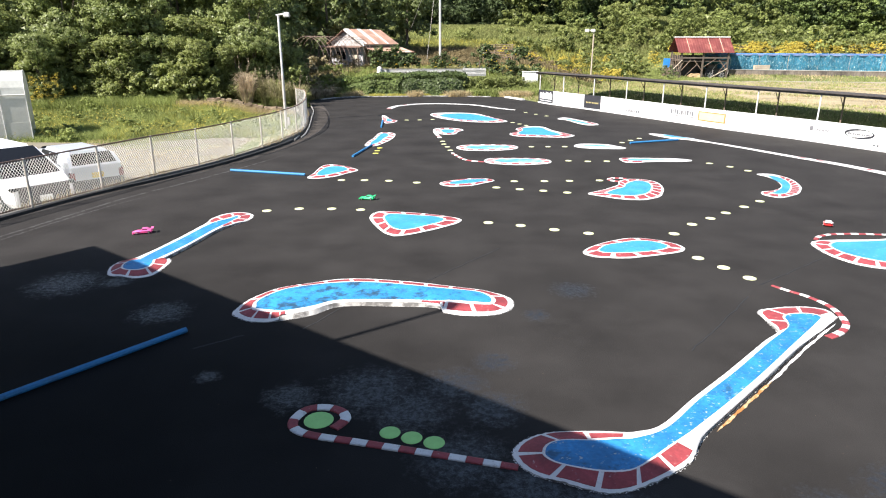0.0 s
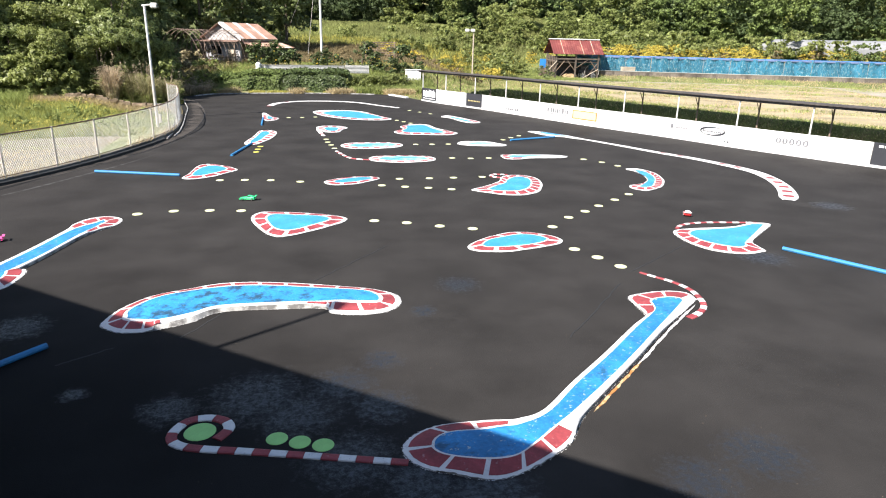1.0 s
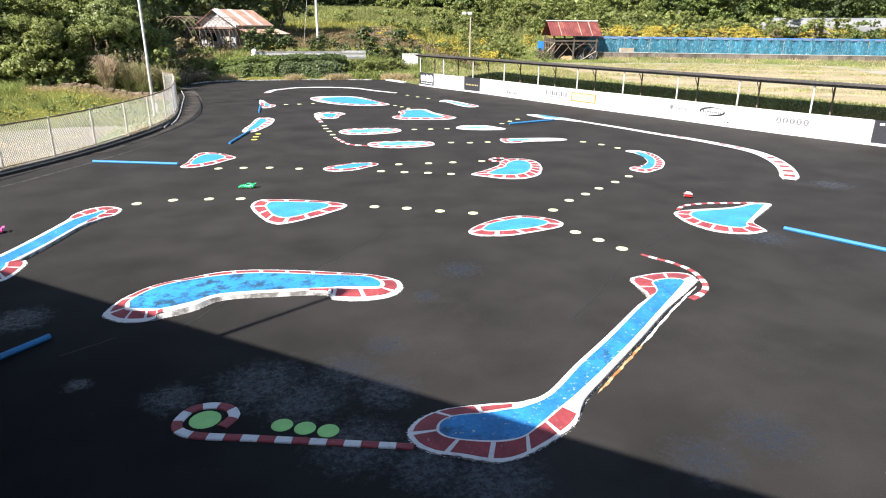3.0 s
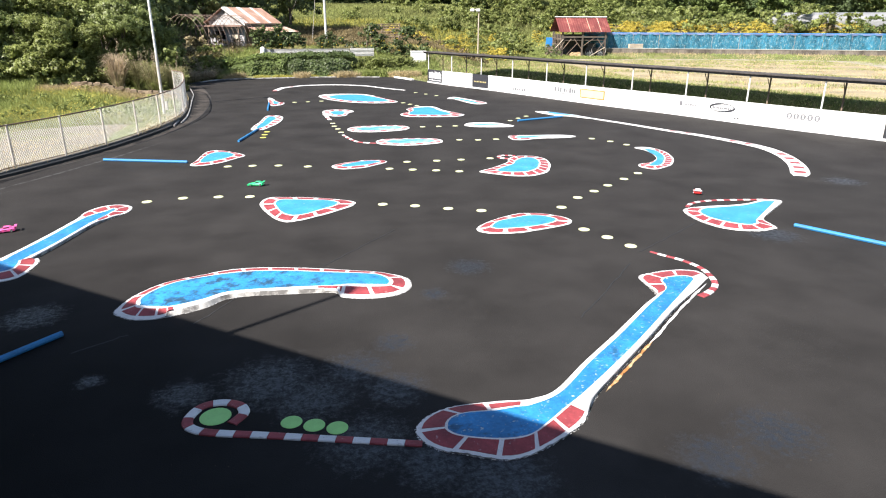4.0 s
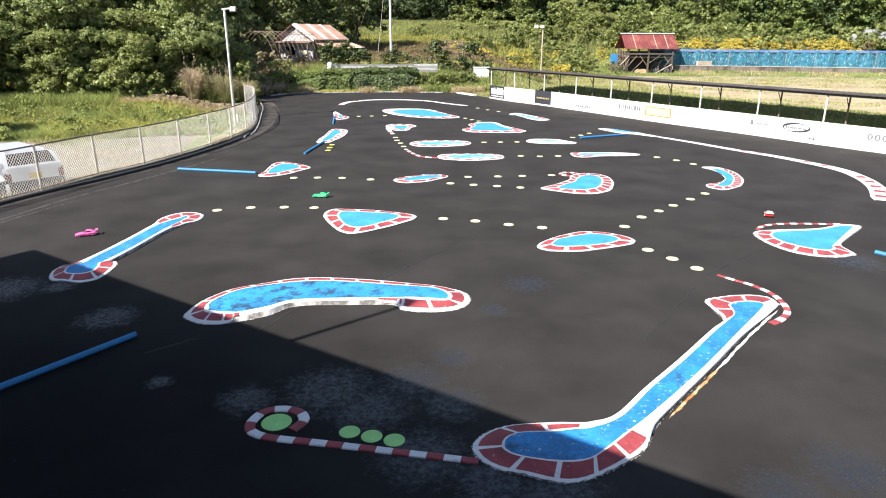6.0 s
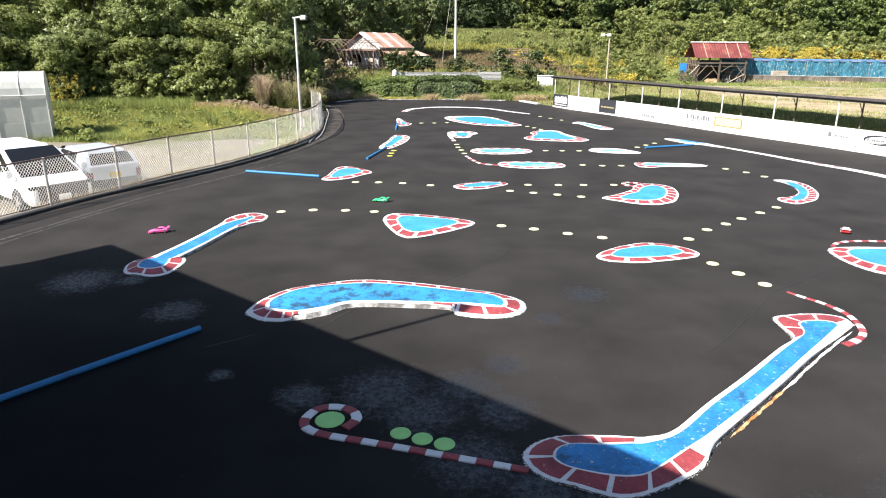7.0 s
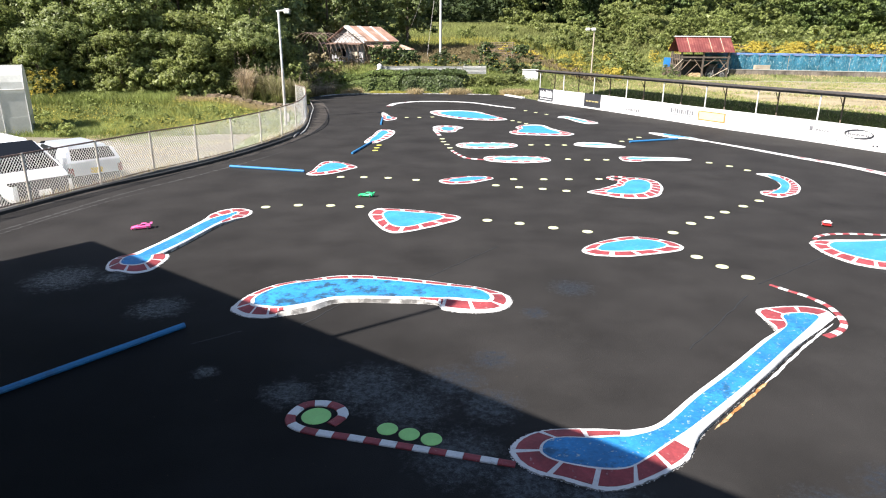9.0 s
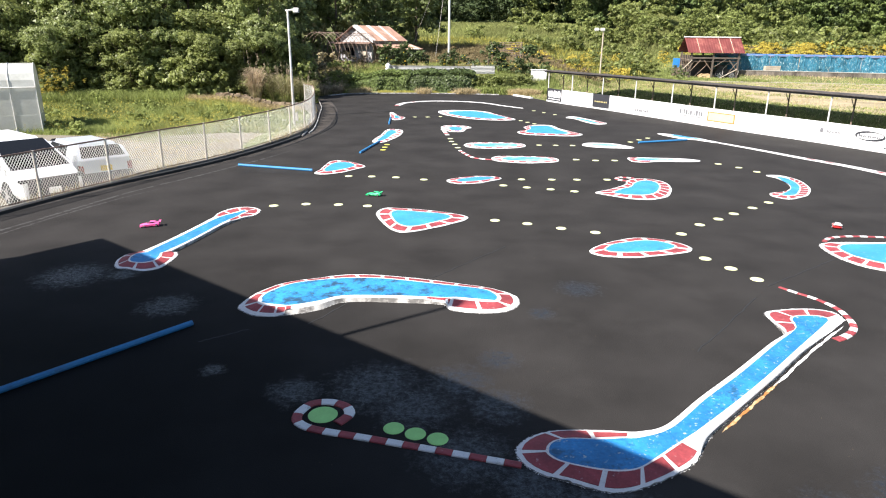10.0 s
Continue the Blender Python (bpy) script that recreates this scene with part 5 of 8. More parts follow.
def tree(height, radius, base, lobes, count, size, mat, seed, label):
    rng = np.random.RandomState(seed)
    ob = thing("tree", 0, 0, 0, label, "tree", "trees beside the track")
    c, nrm, sz, blobs = crown_points(height, radius, base, lobes, count, size, rng)
    v, f, soft = leaf_cards(c, nrm, sz, rng)
    trunk = bmesh.new()
    tube([(0, 0, -0.6), (0.05, 0.03, height * 0.3), (0.1, -0.05, height * 0.6), (0.05, 0.0, height * 0.85)], 0.024 * height, 8, trunk, 0.05)
    for x, y, z, r in blobs[:7]:
        low = min(z * 0.6, height * 0.55)
        tube([(0.05, 0, low), (x * 0.5, y * 0.5, (low + z) / 2), (x, y, z)], 0.07, 6, trunk, 0.02)
    part("trunk", trunk, M["bark"], ob)
    bulk("crown", v, f, mat, ob, soft=soft)
    return ob


def bake(name, protos, places, mat, label, category):
    """Many plants that nobody would count, in one mesh."""
    vs, fs, ns, base = [], [], [], 0
    for k, (x, y, z, s, turn) in enumerate(places):
        v, f, nr = protos[k % len(protos)]
        ca, sa = math.cos(turn), math.sin(turn)
        w = np.stack([(v[:, 0] * ca - v[:, 1] * sa) * s + x, (v[:, 0] * sa + v[:, 1] * ca) * s + y, v[:, 2] * s + z], 1)
        vs.append(w)
        fs.append(f + base)
        ns.append(np.stack([nr[:, 0] * ca - nr[:, 1] * sa, nr[:, 0] * sa + nr[:, 1] * ca, nr[:, 2]], 1))
        base += len(w)
    return bulk(name, np.concatenate(vs), np.concatenate(fs), mat, None, label, category, "stuff", np.concatenate(ns))


RNG = np.random.RandomState(11)
kinds = [
    tree(9.0, 3.4, 0.6, 70, 29000, 0.17, M["leaf"], 1, "broad green tree with billowing leafy crown"),
    tree(11.0, 3.6, 1.2, 76, 31000, 0.175, M["leaf_dark"], 2, "tall dark green broadleaf tree"),
    tree(7.0, 3.0, 0.2, 62, 26000, 0.15, M["leaf_light"], 3, "light green bushy tree"),
    tree(10.0, 3.2, 0.4, 72, 29000, 0.17, M["leaf"], 4, "green tree with an uneven leafy crown"),
    tree(10.0, 3.4, 0.2, 50, 13000, 0.28, M["leaf_dark"], 5, "tall green tree standing behind others")]
spots = [(-14.6, 46.6, 2, 0.55), (-17.0, 45.4, 2, 0.6), (-19.4, 46.0, 0, 0.5), (-21.6, 44.4, 2, 0.62), (-23.6, 44.6, 2, 0.55), (-26.2, 42.8, 0, 0.5), (-28.6, 42.0, 2, 0.62), (-31.6, 39.8, 2, 0.6), (-33.0, 37.0, 0, 0.5),
         (-35.6, 34.8, 2, 0.62), (-11.9, 49.5, 2, 0.6), (-13.8, 51.8, 2, 0.8), (-13.8, 48.2, 3, 0.75), (-16.2, 51.0, 0, 0.95), (-17.8, 47.6, 2, 0.8), (-19.6, 50.6, 3, 0.95), (-21.8, 46.8, 0, 0.85),
         (-24.0, 50.0, 1, 0.95), (-25.6, 45.8, 3, 0.8), (-28.2, 47.8, 0, 1.0), (-30.2, 42.8, 2, 0.9), (-33.4, 44.4, 1, 0.9), (-34.6, 39.2, 0, 0.9), (-38.2, 40.4, 3, 1.0), (-39.6, 34.0, 1, 0.9),
         (-43, 36.5, 0, 1.0), (-44, 29, 3, 1.0), (-17.4, 58.2, 4, 0.85), (-21.0, 57.0, 4, 1.15), (-26.0, 56.0, 4, 1.25), (-31, 53.5, 1, 1.2), (-36, 50.0, 3, 1.25), (-41.5, 46.5, 1, 1.25),
         (-17.0, 66.0, 4, 0.9), (-20.5, 64.5, 4, 1.2), (-26.5, 64, 4, 1.25), (-33, 61.5, 4, 1.3), (-39.5, 57, 4, 1.3), (-15.0, 60.5, 4, 0.8), (-16.5, 71, 4, 1.1), (-12.5, 73, 4, 1.0), (-9.0, 79, 4, 0.95), (-4.5, 83.0, 4, 0.9), (-14.0, 82, 4, 1.2)]
used = set()
for k, (x, y, which, s) in enumerate(spots):
    m = pose(x, y, float(land(x, y)) - 0.1, 0, 0, 61 * k)
    if which in used:
        ob = copy_thing(kinds[which], m)
    else:
        ob = kinds[which]
        ob.matrix_basis = m
        used.add(which)
    ob.scale = (s, s, s)

far_protos, back_protos = [], []
for k in range(6):
    wide = (3.6, 4.2, 3.2, 4.0, 2.6, 3.8)[k]
    for protos, many, size in ((far_protos, 5200, 0.3), (back_protos, 1000, 0.7)):
        r = np.random.RandomState(50 + k)
        c, nrm, sz, _ = crown_points(10.0, wide, 0.4, 36, many, size, r)
        protos.append(leaf_cards(c, nrm, sz, r))
front_rows = ([], [], [(x, y, float(land(x, y)) - 0.5, k, x) for x, y, k in ((25, 103, 0.6), (28, 98, 0.5), (31, 102, 0.6), (34, 97, 0.5), (37, 101, 0.55), (40, 97, 0.5), (44, 100, 0.6), (48, 95, 0.5), (20, 107, 0.5))])
back_rows = ([], [], [])
for y in np.arange(113, 166, 6.2):
    for x in np.arange(-60, 165, 5.6):
        px, py = x + RNG.uniform(-2.2, 2.2), y + RNG.uniform(-2.5, 2.5)
        if px < -0.34 * py or px > 1.12 * py + 6:
            continue
        tone = noise.noise((px * 0.05, py * 0.05, 3.1)) + RNG.uniform(-0.25, 0.25)
        which = 1 if tone > 0.1 or (px < 22 and tone > -0.25) else 2 if tone < -0.2 else 0
        rows = front_rows if y < 128 else back_rows
        rows[which].append((px, py, float(land(px, py)) - 0.8, RNG.uniform(0.7, 1.4), RNG.uniform(0, 6.28)))
for which, (mat, label) in enumerate((("wood_far", "dense green broadleaf woodland on the hill"), ("wood_dark", "dark green evergreen woodland on the hill"), ("wood_light", "light yellow-green woodland on the hill"))):
    bake("woodland", far_protos, front_rows[which], M[mat], label, "woods")
    if back_rows[which]:
        bake("woodland", back_protos, back_rows[which], M[mat], label + ", far up the slope", "woods")


def tufts(name, count, region, height, spread, mat, label, category, seed, keep=None, blades=3, lean=0.35, thick=0.025, slim=0.03):
    """Blades of grass or stalks in tufts, one mesh."""
    rng = np.random.RandomState(seed)
    (x0, x1), (y0, y1) = region
    x, y = rng.uniform(x0, x1, count * 3), rng.uniform(y0, y1, count * 3)
    ok = np.ones(len(x), bool) if keep is None else keep(x, y)
    x, y = x[ok][:count], y[ok][:count]
    n = len(x)
    z = land(x, y)
    vs = []
    for _ in range(blades):
        h = height * rng.uniform(0.5, 1.3, n)
        a = rng.uniform(0, 6.28, n)
        dx, dy = np.cos(a), np.sin(a)
        ox, oy = rng.uniform(-spread, spread, n), rng.uniform(-spread, spread, n)
        w = h * slim + thick * rng.uniform(0.5, 1.2, n)
        tx, ty = rng.normal(0, lean, n) * h, rng.normal(0, lean, n) * h
        p = np.stack([x + ox, y + oy, z], 1)
        side = np.stack([-dy * w, dx * w, 0 * w], 1)
        tip = p + np.stack([tx, ty, h], 1)
        vs.append(np.stack([p - side, p + side, tip], 1))
    v = np.concatenate(vs).reshape(-1, 3)
    return bulk(name, v, np.arange(len(v)).reshape(-1, 3), mat, None, label, category, "stuff")


def meadow(x, y):
    return (y > 31.5 + 0.12 * (x + 22)) & (x < -8.5 - 0.1 * (y - 34)) & (y < 52 + 0.5 * (x + 12))


tufts("meadow_grass", 42000, ((-42, -9), (30, 52)), 0.32, 0.2, M["grass"], "lush green meadow grass and weeds", "grass", 21, meadow, 4, 0.6, 0.013, 0.02)
tufts("meadow_weeds", 5000, ((-36, -9), (30, 46)), 0.36, 0.22, M["grass_yellow"], "yellowing weeds in the meadow", "weeds", 22, lambda x, y: meadow(x, y) & (np.sin(x * 0.7) + np.sin(y * 0.9 + x * 0.3) > -0.3), 4, 0.6, 0.01, 0.02)
tufts("tall_meadow_grass", 9000, ((-34, -17.5), (38, 46)), 0.7, 0.3, M["grass"], "taller rank grass towards the trees", "grass", 37, lambda x, y: meadow(x, y) & (y > 41.5 + 0.45 * np.minimum(0, x + 22)), 5, 0.45, 0.012, 0.014)
rng = np.random.RandomState(71)
fx, fy = rng.uniform(-34, -10, 9000), rng.uniform(31, 45, 9000)
ok = meadow(fx, fy) & (np.sin(fx * 0.9 + 1) + np.sin(fy * 1.1 + fx * 0.4) > -0.2)
fx, fy = fx[ok], fy[ok]
v, f, _ = leaf_cards(np.stack([fx, fy, land(fx, fy) + rng.uniform(0.25, 0.5, len(fx))], 1), np.tile((0.0, -0.6, 1.0), (len(fx), 1)), rng.uniform(0.03, 0.065, len(fx)), rng)
bulk("meadow_flowers", v, f, M["goldenrod"], None, "small yellow flowers in the meadow", "flowers", "stuff")
tufts("verge_grass", 16000, ((-11, 9), (53.9, 58.5)), 0.55, 0.2, M["grass"], "rough green verge behind the track", "grass", 23, lambda x, y: (x < -7.1) | (x > 2.1) | (y > 56.6))
tufts("verge_dry", 2400, ((-9.5, 7), (52.7, 54.4)), 0.5, 0.15, M["grass_dry"], "dry straw-coloured tussocks along the track end", "grass", 24,
      lambda x, y: (np.hypot((x + 7.4) / 0.8, (y - 53.4) / 0.4) < 1) | (np.hypot((x + 2.3) / 0.6, (y - 53.4) / 0.4) < 1) | (np.hypot((x - 1.2) / 1.0, (y - 53.4) / 0.4) < 1) | (np.hypot((x - 6.0) / 1.3, (y - 53.4) / 0.5) < 1), 5, 0.45, 0.014, 0.012)
tufts("verge_weeds", 2600, ((-10, 3), (53.7, 54.7)), 0.22, 0.15, M["grass_yellow"], "low yellowing weeds before the hedge", "weeds", 38, lambda x, y: np.sin(x * 1.3) + np.sin(x * 3.1) > -0.6, 4, 0.5, 0.01, 0.02)
tufts("slope_grass", 12000, ((13, 36), (70, 92)), 0.3, 0.25, M["grass"], "grass on the slope beside the shed", "grass", 39, lambda x, y: y > 77 - 0.3 * (x - 28), 4, 0.4, 0.03)
tufts("stubble_stalks", 22000, ((9, 75), (18, 74)), 0.12, 0.2, M["grass_dry"], "cut straw stubble in rows", "stubble", 26, lambda x, y: (x > 41 - 0.467 * y) & (y < 76 - 0.3 * (x - 28)) & off_lane(x, y))
tufts("field_green", 14000, ((9, 75), (18, 80)), 0.16, 0.2, M["grass"], "green regrowth in the stubble field", "grass", 31,
      lambda x, y: (x > 41 - 0.467 * y) & (y < 79 - 0.3 * (x - 28)) & ((np.sin(y * 0.55 + x * 0.3) > 0.6) | (y > 68 - 0.3 * (x - 28))))
tufts("bank_grass", 60000, ((-16, 40), (58, 113)), 0.42, 0.35, M["bank_grass"], "tall green grass on the terraced bank", "grass", 27, lambda x, y: (y > 62) & ((x < 15) | (y > 78)) & ((x < 24) | (y > 90)), 4, 0.4, 0.035)
tufts("bank_weeds", 9000, ((-10, 24), (58, 92)), 0.6, 0.4, M["grass_yellow"], "yellowing weeds on the bank", "weeds", 28, lambda x, y: (y > 64) & ((x < 13) | (y > 80)), 3, 0.35, 0.04)
tufts("bank_brush", 24000, ((-9, 12), (66, 86)), 0.85, 0.4, M["scrub"], "brown dry brush on the bank", "brush", 33, None, 3, 0.3, 0.03)
tufts("yard_grass", 9000, ((-13, 9), (56.6, 66)), 0.5, 0.25, M["grass"], "rank green grass in the yard", "grass", 42, None, 4, 0.45, 0.016, 0.02)
tufts("yard_straw", 5000, ((-12, 9), (56.6, 64)), 0.5, 0.25, M["grass_dry"], "dry straw-coloured grass in the yard", "grass", 43, lambda x, y: np.sin(x * 1.1) + np.sin(y * 1.7 + x) > 0.1, 4, 0.45, 0.012, 0.02)
tufts("field_edge_grass", 12000, ((6, 24), (44, 76)), 0.2, 0.2, M["grass"], "short green grass at the corner of the field", "grass", 44, lambda x, y: x > 30.5 - 0.467 * y, 4, 0.5, 0.016, 0.03)
tufts("field_edge_straw", 6000, ((6, 24), (44, 76)), 0.2, 0.2, M["grass_dry"], "short dry grass at the corner of the field", "grass", 45, lambda x, y: x > 30.5 - 0.467 * y, 4, 0.5, 0.014, 0.03)
tufts("gravel_grass", 5000, ((-27, -8.5), (26.5, 34.5)), 0.12, 0.2, M["grass"], "green grass creeping over the gravel", "grass", 40, lambda x, y: (x < -8.4) & (np.sin(x * 0.8) + np.sin(y * 1.3 + x * 0.5) + 0.5 * (y - 30) > 0.2), 3, 0.5, 0.012, 0.03)
tufts("gravel_weeds", 5000, ((-26, -8), (22, 34)), 0.09, 0.2, M["grass_dry"], "thin dry weeds in the gravel", "weeds", 29, lambda x, y: x < -8.2 - 0.35 * (26 - np.minimum(y, 26)))


def plume_grass(x, y, tall, reach, seed, dry, label):
    """A fountain of arching grass blades with feathery seed heads."""
    rng = np.random.RandomState(seed)
    ob = thing("plume_grass", x, y, float(land(x, y)) - 0.05, label, "grass clump", "plume grass clumps")

    def blades(n, high, out, thick, curl):
        a = rng.uniform(0, 6.28, n)
        way = np.stack([np.cos(a), np.sin(a), 0 * a], 1)
        side = np.stack([-np.sin(a), np.cos(a), 0 * a], 1)
        foot = way * rng.uniform(0, 0.3, (n, 1)) + np.array((0, 0, 0.0))
        h, o = high * rng.uniform(0.6, 1.1, (n, 1)), out * rng.uniform(0.2, 1.1, (n, 1))
        rows = []
        for u in (0.0, 0.3, 0.6, 0.85, 1.0):
            p = foot + way * o * u ** 1.9 + np.array((0, 0, 1.0)) * h * (u - curl * u ** 4)
            w = side * thick * (1.1 - u)
            rows.append(np.stack([p - w, p + w], 1))
        v = np.stack(rows, 1).reshape(-1, 3)
        f = [[10 * k + 2 * j, 10 * k + 2 * j + 1, 10 * k + 2 * j + 3, 10 * k + 2 * j + 2] for k in range(n) for j in range(4)]
        return v, np.array(f), rows[-1][:, 0]

    v, f, _ = blades(620, tall * 0.98, reach, 0.022, 0.4)
    bulk("leaves", v, f, M["reed"] if dry else M["reed_green"], ob)
    v, f, _ = blades(260, tall * 0.6, reach * 0.9, 0.02, 0.45)
    bulk("leaves", v, f, M["reed_green"] if dry else M["grass"], ob)
    v, f, tips = blades(16, tall, reach * 0.55, 0.009, 0.12)
    bulk("stalks", v, f, M["reed"], ob)
    k = np.repeat(np.arange(len(tips)), 14)
    c = tips[k] - np.array((0, 0, 1.0)) * rng.uniform(-0.05, 0.42, (len(k), 1)) + rng.normal(0, 0.03, (len(k), 3))
    v, f, soft = leaf_cards(c, np.tile((0.0, -0.5, 0.5), (len(k), 1)), rng.uniform(0.04, 0.08, len(k)), rng)
    bulk("plumes", v, f, M["plume"], ob, "feathery pinkish brown seed heads", soft=soft)


plume_grass(-13.2, 44.2, 3.7, 0.95, 30, True, "dry straw-coloured plume grass behind the fence")
plume_grass(-11.15, 44.3, 3.3, 1.2, 34, False, "green plume grass with brown seed heads")
plume_grass(-9.95, 44.9, 3.0, 1.1, 36, False, "green plume grass with brown seed heads")
plume_grass(-12.4, 46.0, 3.3, 1.0, 38, False, "plume grass under the trees")
plume_grass(-9.3, 53.2, 1.5, 0.8, 51, True, "dry straw-coloured plume grass at the track end")
plume_grass(-10.2, 52.0, 1.7, 0.9, 53, True, "dry straw-coloured plume grass at the track end")
plume_grass(-8.9, 54.8, 1.3, 0.8, 55, False, "green plume grass beside the hedge")
tufts("bank_straw", 3000, ((-17.6, -9.6), (42.4, 44.0)), 0.45, 0.2, M["grass_dry"], "dry grass hanging over the rubble bank", "grass", 41, None, 4, 0.6, 0.01, 0.015)


# weeds along the foot of the fence
rng = np.random.RandomState(61)
fw = []
for k in range(2600):
    q = rng.uniform(F0 - 4, fence_len - 1)
    p, d = along(FENCE, q)
    if math.sin(q * 1.7) + math.sin(q * 0.63 + 2) < rng.uniform(-1.2, 0.9):
        continue
    o = rng.normal(-0.1, 0.1)
    b = np.array((p[0] + d[1] * o, p[1] - d[0] * o, 0.05))
    a = rng.uniform(0, 6.28)
    w = np.array((math.cos(a), math.sin(a), 0)) * 0.009
    tip = b + np.array((rng.normal(0, 0.05), rng.normal(0, 0.05), rng.uniform(0.06, 0.24)))
    fw += [b - w, b + w, tip + w * 0.4, tip - w * 0.4]
bulk("fence_weeds", np.array(fw), np.arange(len(fw)).reshape(-1, 4), M["grass_dry"], None, "dry weeds growing along the foot of the fence", "weeds", "stuff")

# grassy ridge behind the barrier, shaded by the canopy
ridge_rows = []
for k in range(90):
    p, d = along(WALL, 1.5 + (wall_len - 2.0) * k / 89)
    r = np.array((-d[1], d[0]))
    grow = float(smooth_step(3, 12, 1.5 + (wall_len - 2.0) * k / 89))
    ridge_rows.append([(p[0] + r[0] * o, p[1] + r[1] * o, -0.15 + z * grow + 0.06 * noise.noise((k * 0.5, o * 2, 0))) for o, z in ((1.3, 0.3), (1.36, 0.9), (1.62, 1.2), (2.1, 1.36), (3.4, 1.3), (6.5, 0.6), (9.0, 0.05))])
rv = np.array(ridge_rows).reshape(-1, 3)
rf = [[7 * k + j, 7 * k + j + 1, 7 * k + 8 + j, 7 * k + 7 + j] for k in range(89) for j in range(6)]
bulk("ridge", rv, rf, M["soil"], None, "grassy ridge between barrier and field", "ridge", "structure")
rng = np.random.RandomState(44)
n = 44000
kk, jj = rng.uniform(0, 88.9, n), rng.uniform(0, 5.9, n) ** 1.0
rr = np.array(ridge_rows)
k0, j0 = kk.astype(int), jj.astype(int)
fk, fj = (kk - k0)[:, None], (jj - j0)[:, None]
base = (rr[k0, j0] * (1 - fk) + rr[k0 + 1, j0] * fk) * (1 - fj) + (rr[k0, j0 + 1] * (1 - fk) + rr[k0 + 1, j0 + 1] * fk) * fj
a = rng.uniform(0, 6.28, n)
side = np.stack([np.cos(a), np.sin(a), 0 * a], 1) * 0.016
tip = base + np.stack([rng.normal(0, 0.1, n), rng.normal(0, 0.1, n), rng.uniform(0.06, 0.16, n)], 1)
v = np.stack([base - side, base + side, tip], 1)
green = rng.rand(n) < 0.75
for pick, mat, label in ((green, "grass", "green grass on the ridge behind the barrier"), (~green, "grass_dry", "dry grass on the ridge behind the barrier")):
    w = v[pick].reshape(-1, 3)
    bulk("ridge_grass", w, np.arange(len(w)).reshape(-1, 3), M[mat], None, label, "grass", "stuff")


def shrub_protos(seed, h, r, n, size, lobes=9):
    out = []
    for k in range(3):
        rng = np.random.RandomState(seed + k)
        c, nrm, sz, _ = crown_points(h, r, 0.15, lobes, n, size, rng)
        out.append(leaf_cards(c, nrm, sz, rng))
    return out


bushes = shrub_protos(70, 1.6, 1.1, 1500, 0.11, 16)
mid_bushes = shrub_protos(70, 1.6, 1.1, 800, 0.16, 14)
small_bushes = shrub_protos(75, 1.6, 1.1, 420, 0.17, 12)
spots2 = []
for k in range(110):
    f = (k % 55) / 54
    x = -11.4 - 28 * f + RNG.uniform(-0.6, 0.6)
    spots2.append((x, (45.2 if x < -15.5 else 47.4) - 0.45 * max(0, -x - 22) + RNG.uniform(-1.4, 1.6), float(land(x, 46)) - 0.1, RNG.uniform(0.8, 1.9), RNG.uniform(0, 6.28)))
bake("undergrowth", bushes, spots2, M["leaf_light"], "leafy undergrowth at the foot of the trees", "undergrowth")
low = [(RNG.uniform(9, 26), RNG.uniform(78, 108), 0, 0, RNG.uniform(0, 6.28)) for k in range(44)] + [(2.5, 92, 0, 0, 1.0), (3.6, 93, 0, 0, 2.0), (8.6, 90, 0, 0, 3.0)]
bake("bank_shrubs", mid_bushes, [(x, y, float(land(x, y)) - 0.1, RNG.uniform(0.6, 1.6), t) for x, y, _, _, t in low], M["leaf_light"], "scattered green shrubs on the bank", "shrubs")
brush = [(RNG.uniform(-4, 16), RNG.uniform(68, 84), RNG.uniform(0, 6.28)) for k in range(210)]
bake("bank_scrub", small_bushes, [(x, y, float(land(x, y)) - 0.1, RNG.uniform(0.35, 0.8), t) for x, y, t in brush], M["scrub"], "brownish green scrub on the lower bank", "scrub")
rightside = []
for k in range(210):
    x = RNG.uniform(26, 110)
    back = RNG.uniform(9, 34)
    y = 82 - 0.37 * (x - 30) + back
    open_side = x > 54 and back < 31
    rightside.append((x, y, float(land(x, y)) - 0.1, RNG.uniform(0.35, 0.75) if open_side else RNG.uniform(1.0, 2.2), RNG.uniform(0, 6.28)))
rightside += [(70.5, 69.5, float(land(70.5, 69.5)) - 0.1, 1.7, 0.3), (72.5, 70.0, float(land(72.5, 70)) - 0.1, 1.5, 1.3), (74.6, 68.6, float(land(74.6, 68.6)) - 0.1, 1.4, 2.3), (60.0, 80.0, float(land(60, 80)) - 0.1, 2.0, 1.0),
              (50.5, 82.0, float(land(50.5, 82)) - 0.1, 1.6, 2.0), (54.0, 84.0, float(land(54, 84)) - 0.1, 1.7, 3.0), (65.5, 76.0, float(land(65.5, 76)) - 0.1, 1.2, 4.0)]
for k in range(46):
    x = 58.0 + 1.1 * k + RNG.uniform(-0.4, 0.4)
    y = 82.6 - 0.503 * (x - 59.6) + RNG.uniform(-0.8, 0.8)
    rightside.append((x, y, float(land(x, y)) - 0.3, RNG.uniform(0.75, 1.1), RNG.uniform(0, 6.28)))
for x, y, up in ((57.6, 84.4, 2.1), (59.2, 83.2, 1.9), (62.6, 80.4, 2.3), (64.0, 79.2, 1.8), (67.2, 78.0, 1.7)):
    rightside.append((x, y, float(land(x, y)) - 0.1, up, 2.7 * x))
bake("far_shrubs", mid_bushes, rightside, M["leaf_light"], "green shrubs below the woodland", "shrubs")
round_tops = []
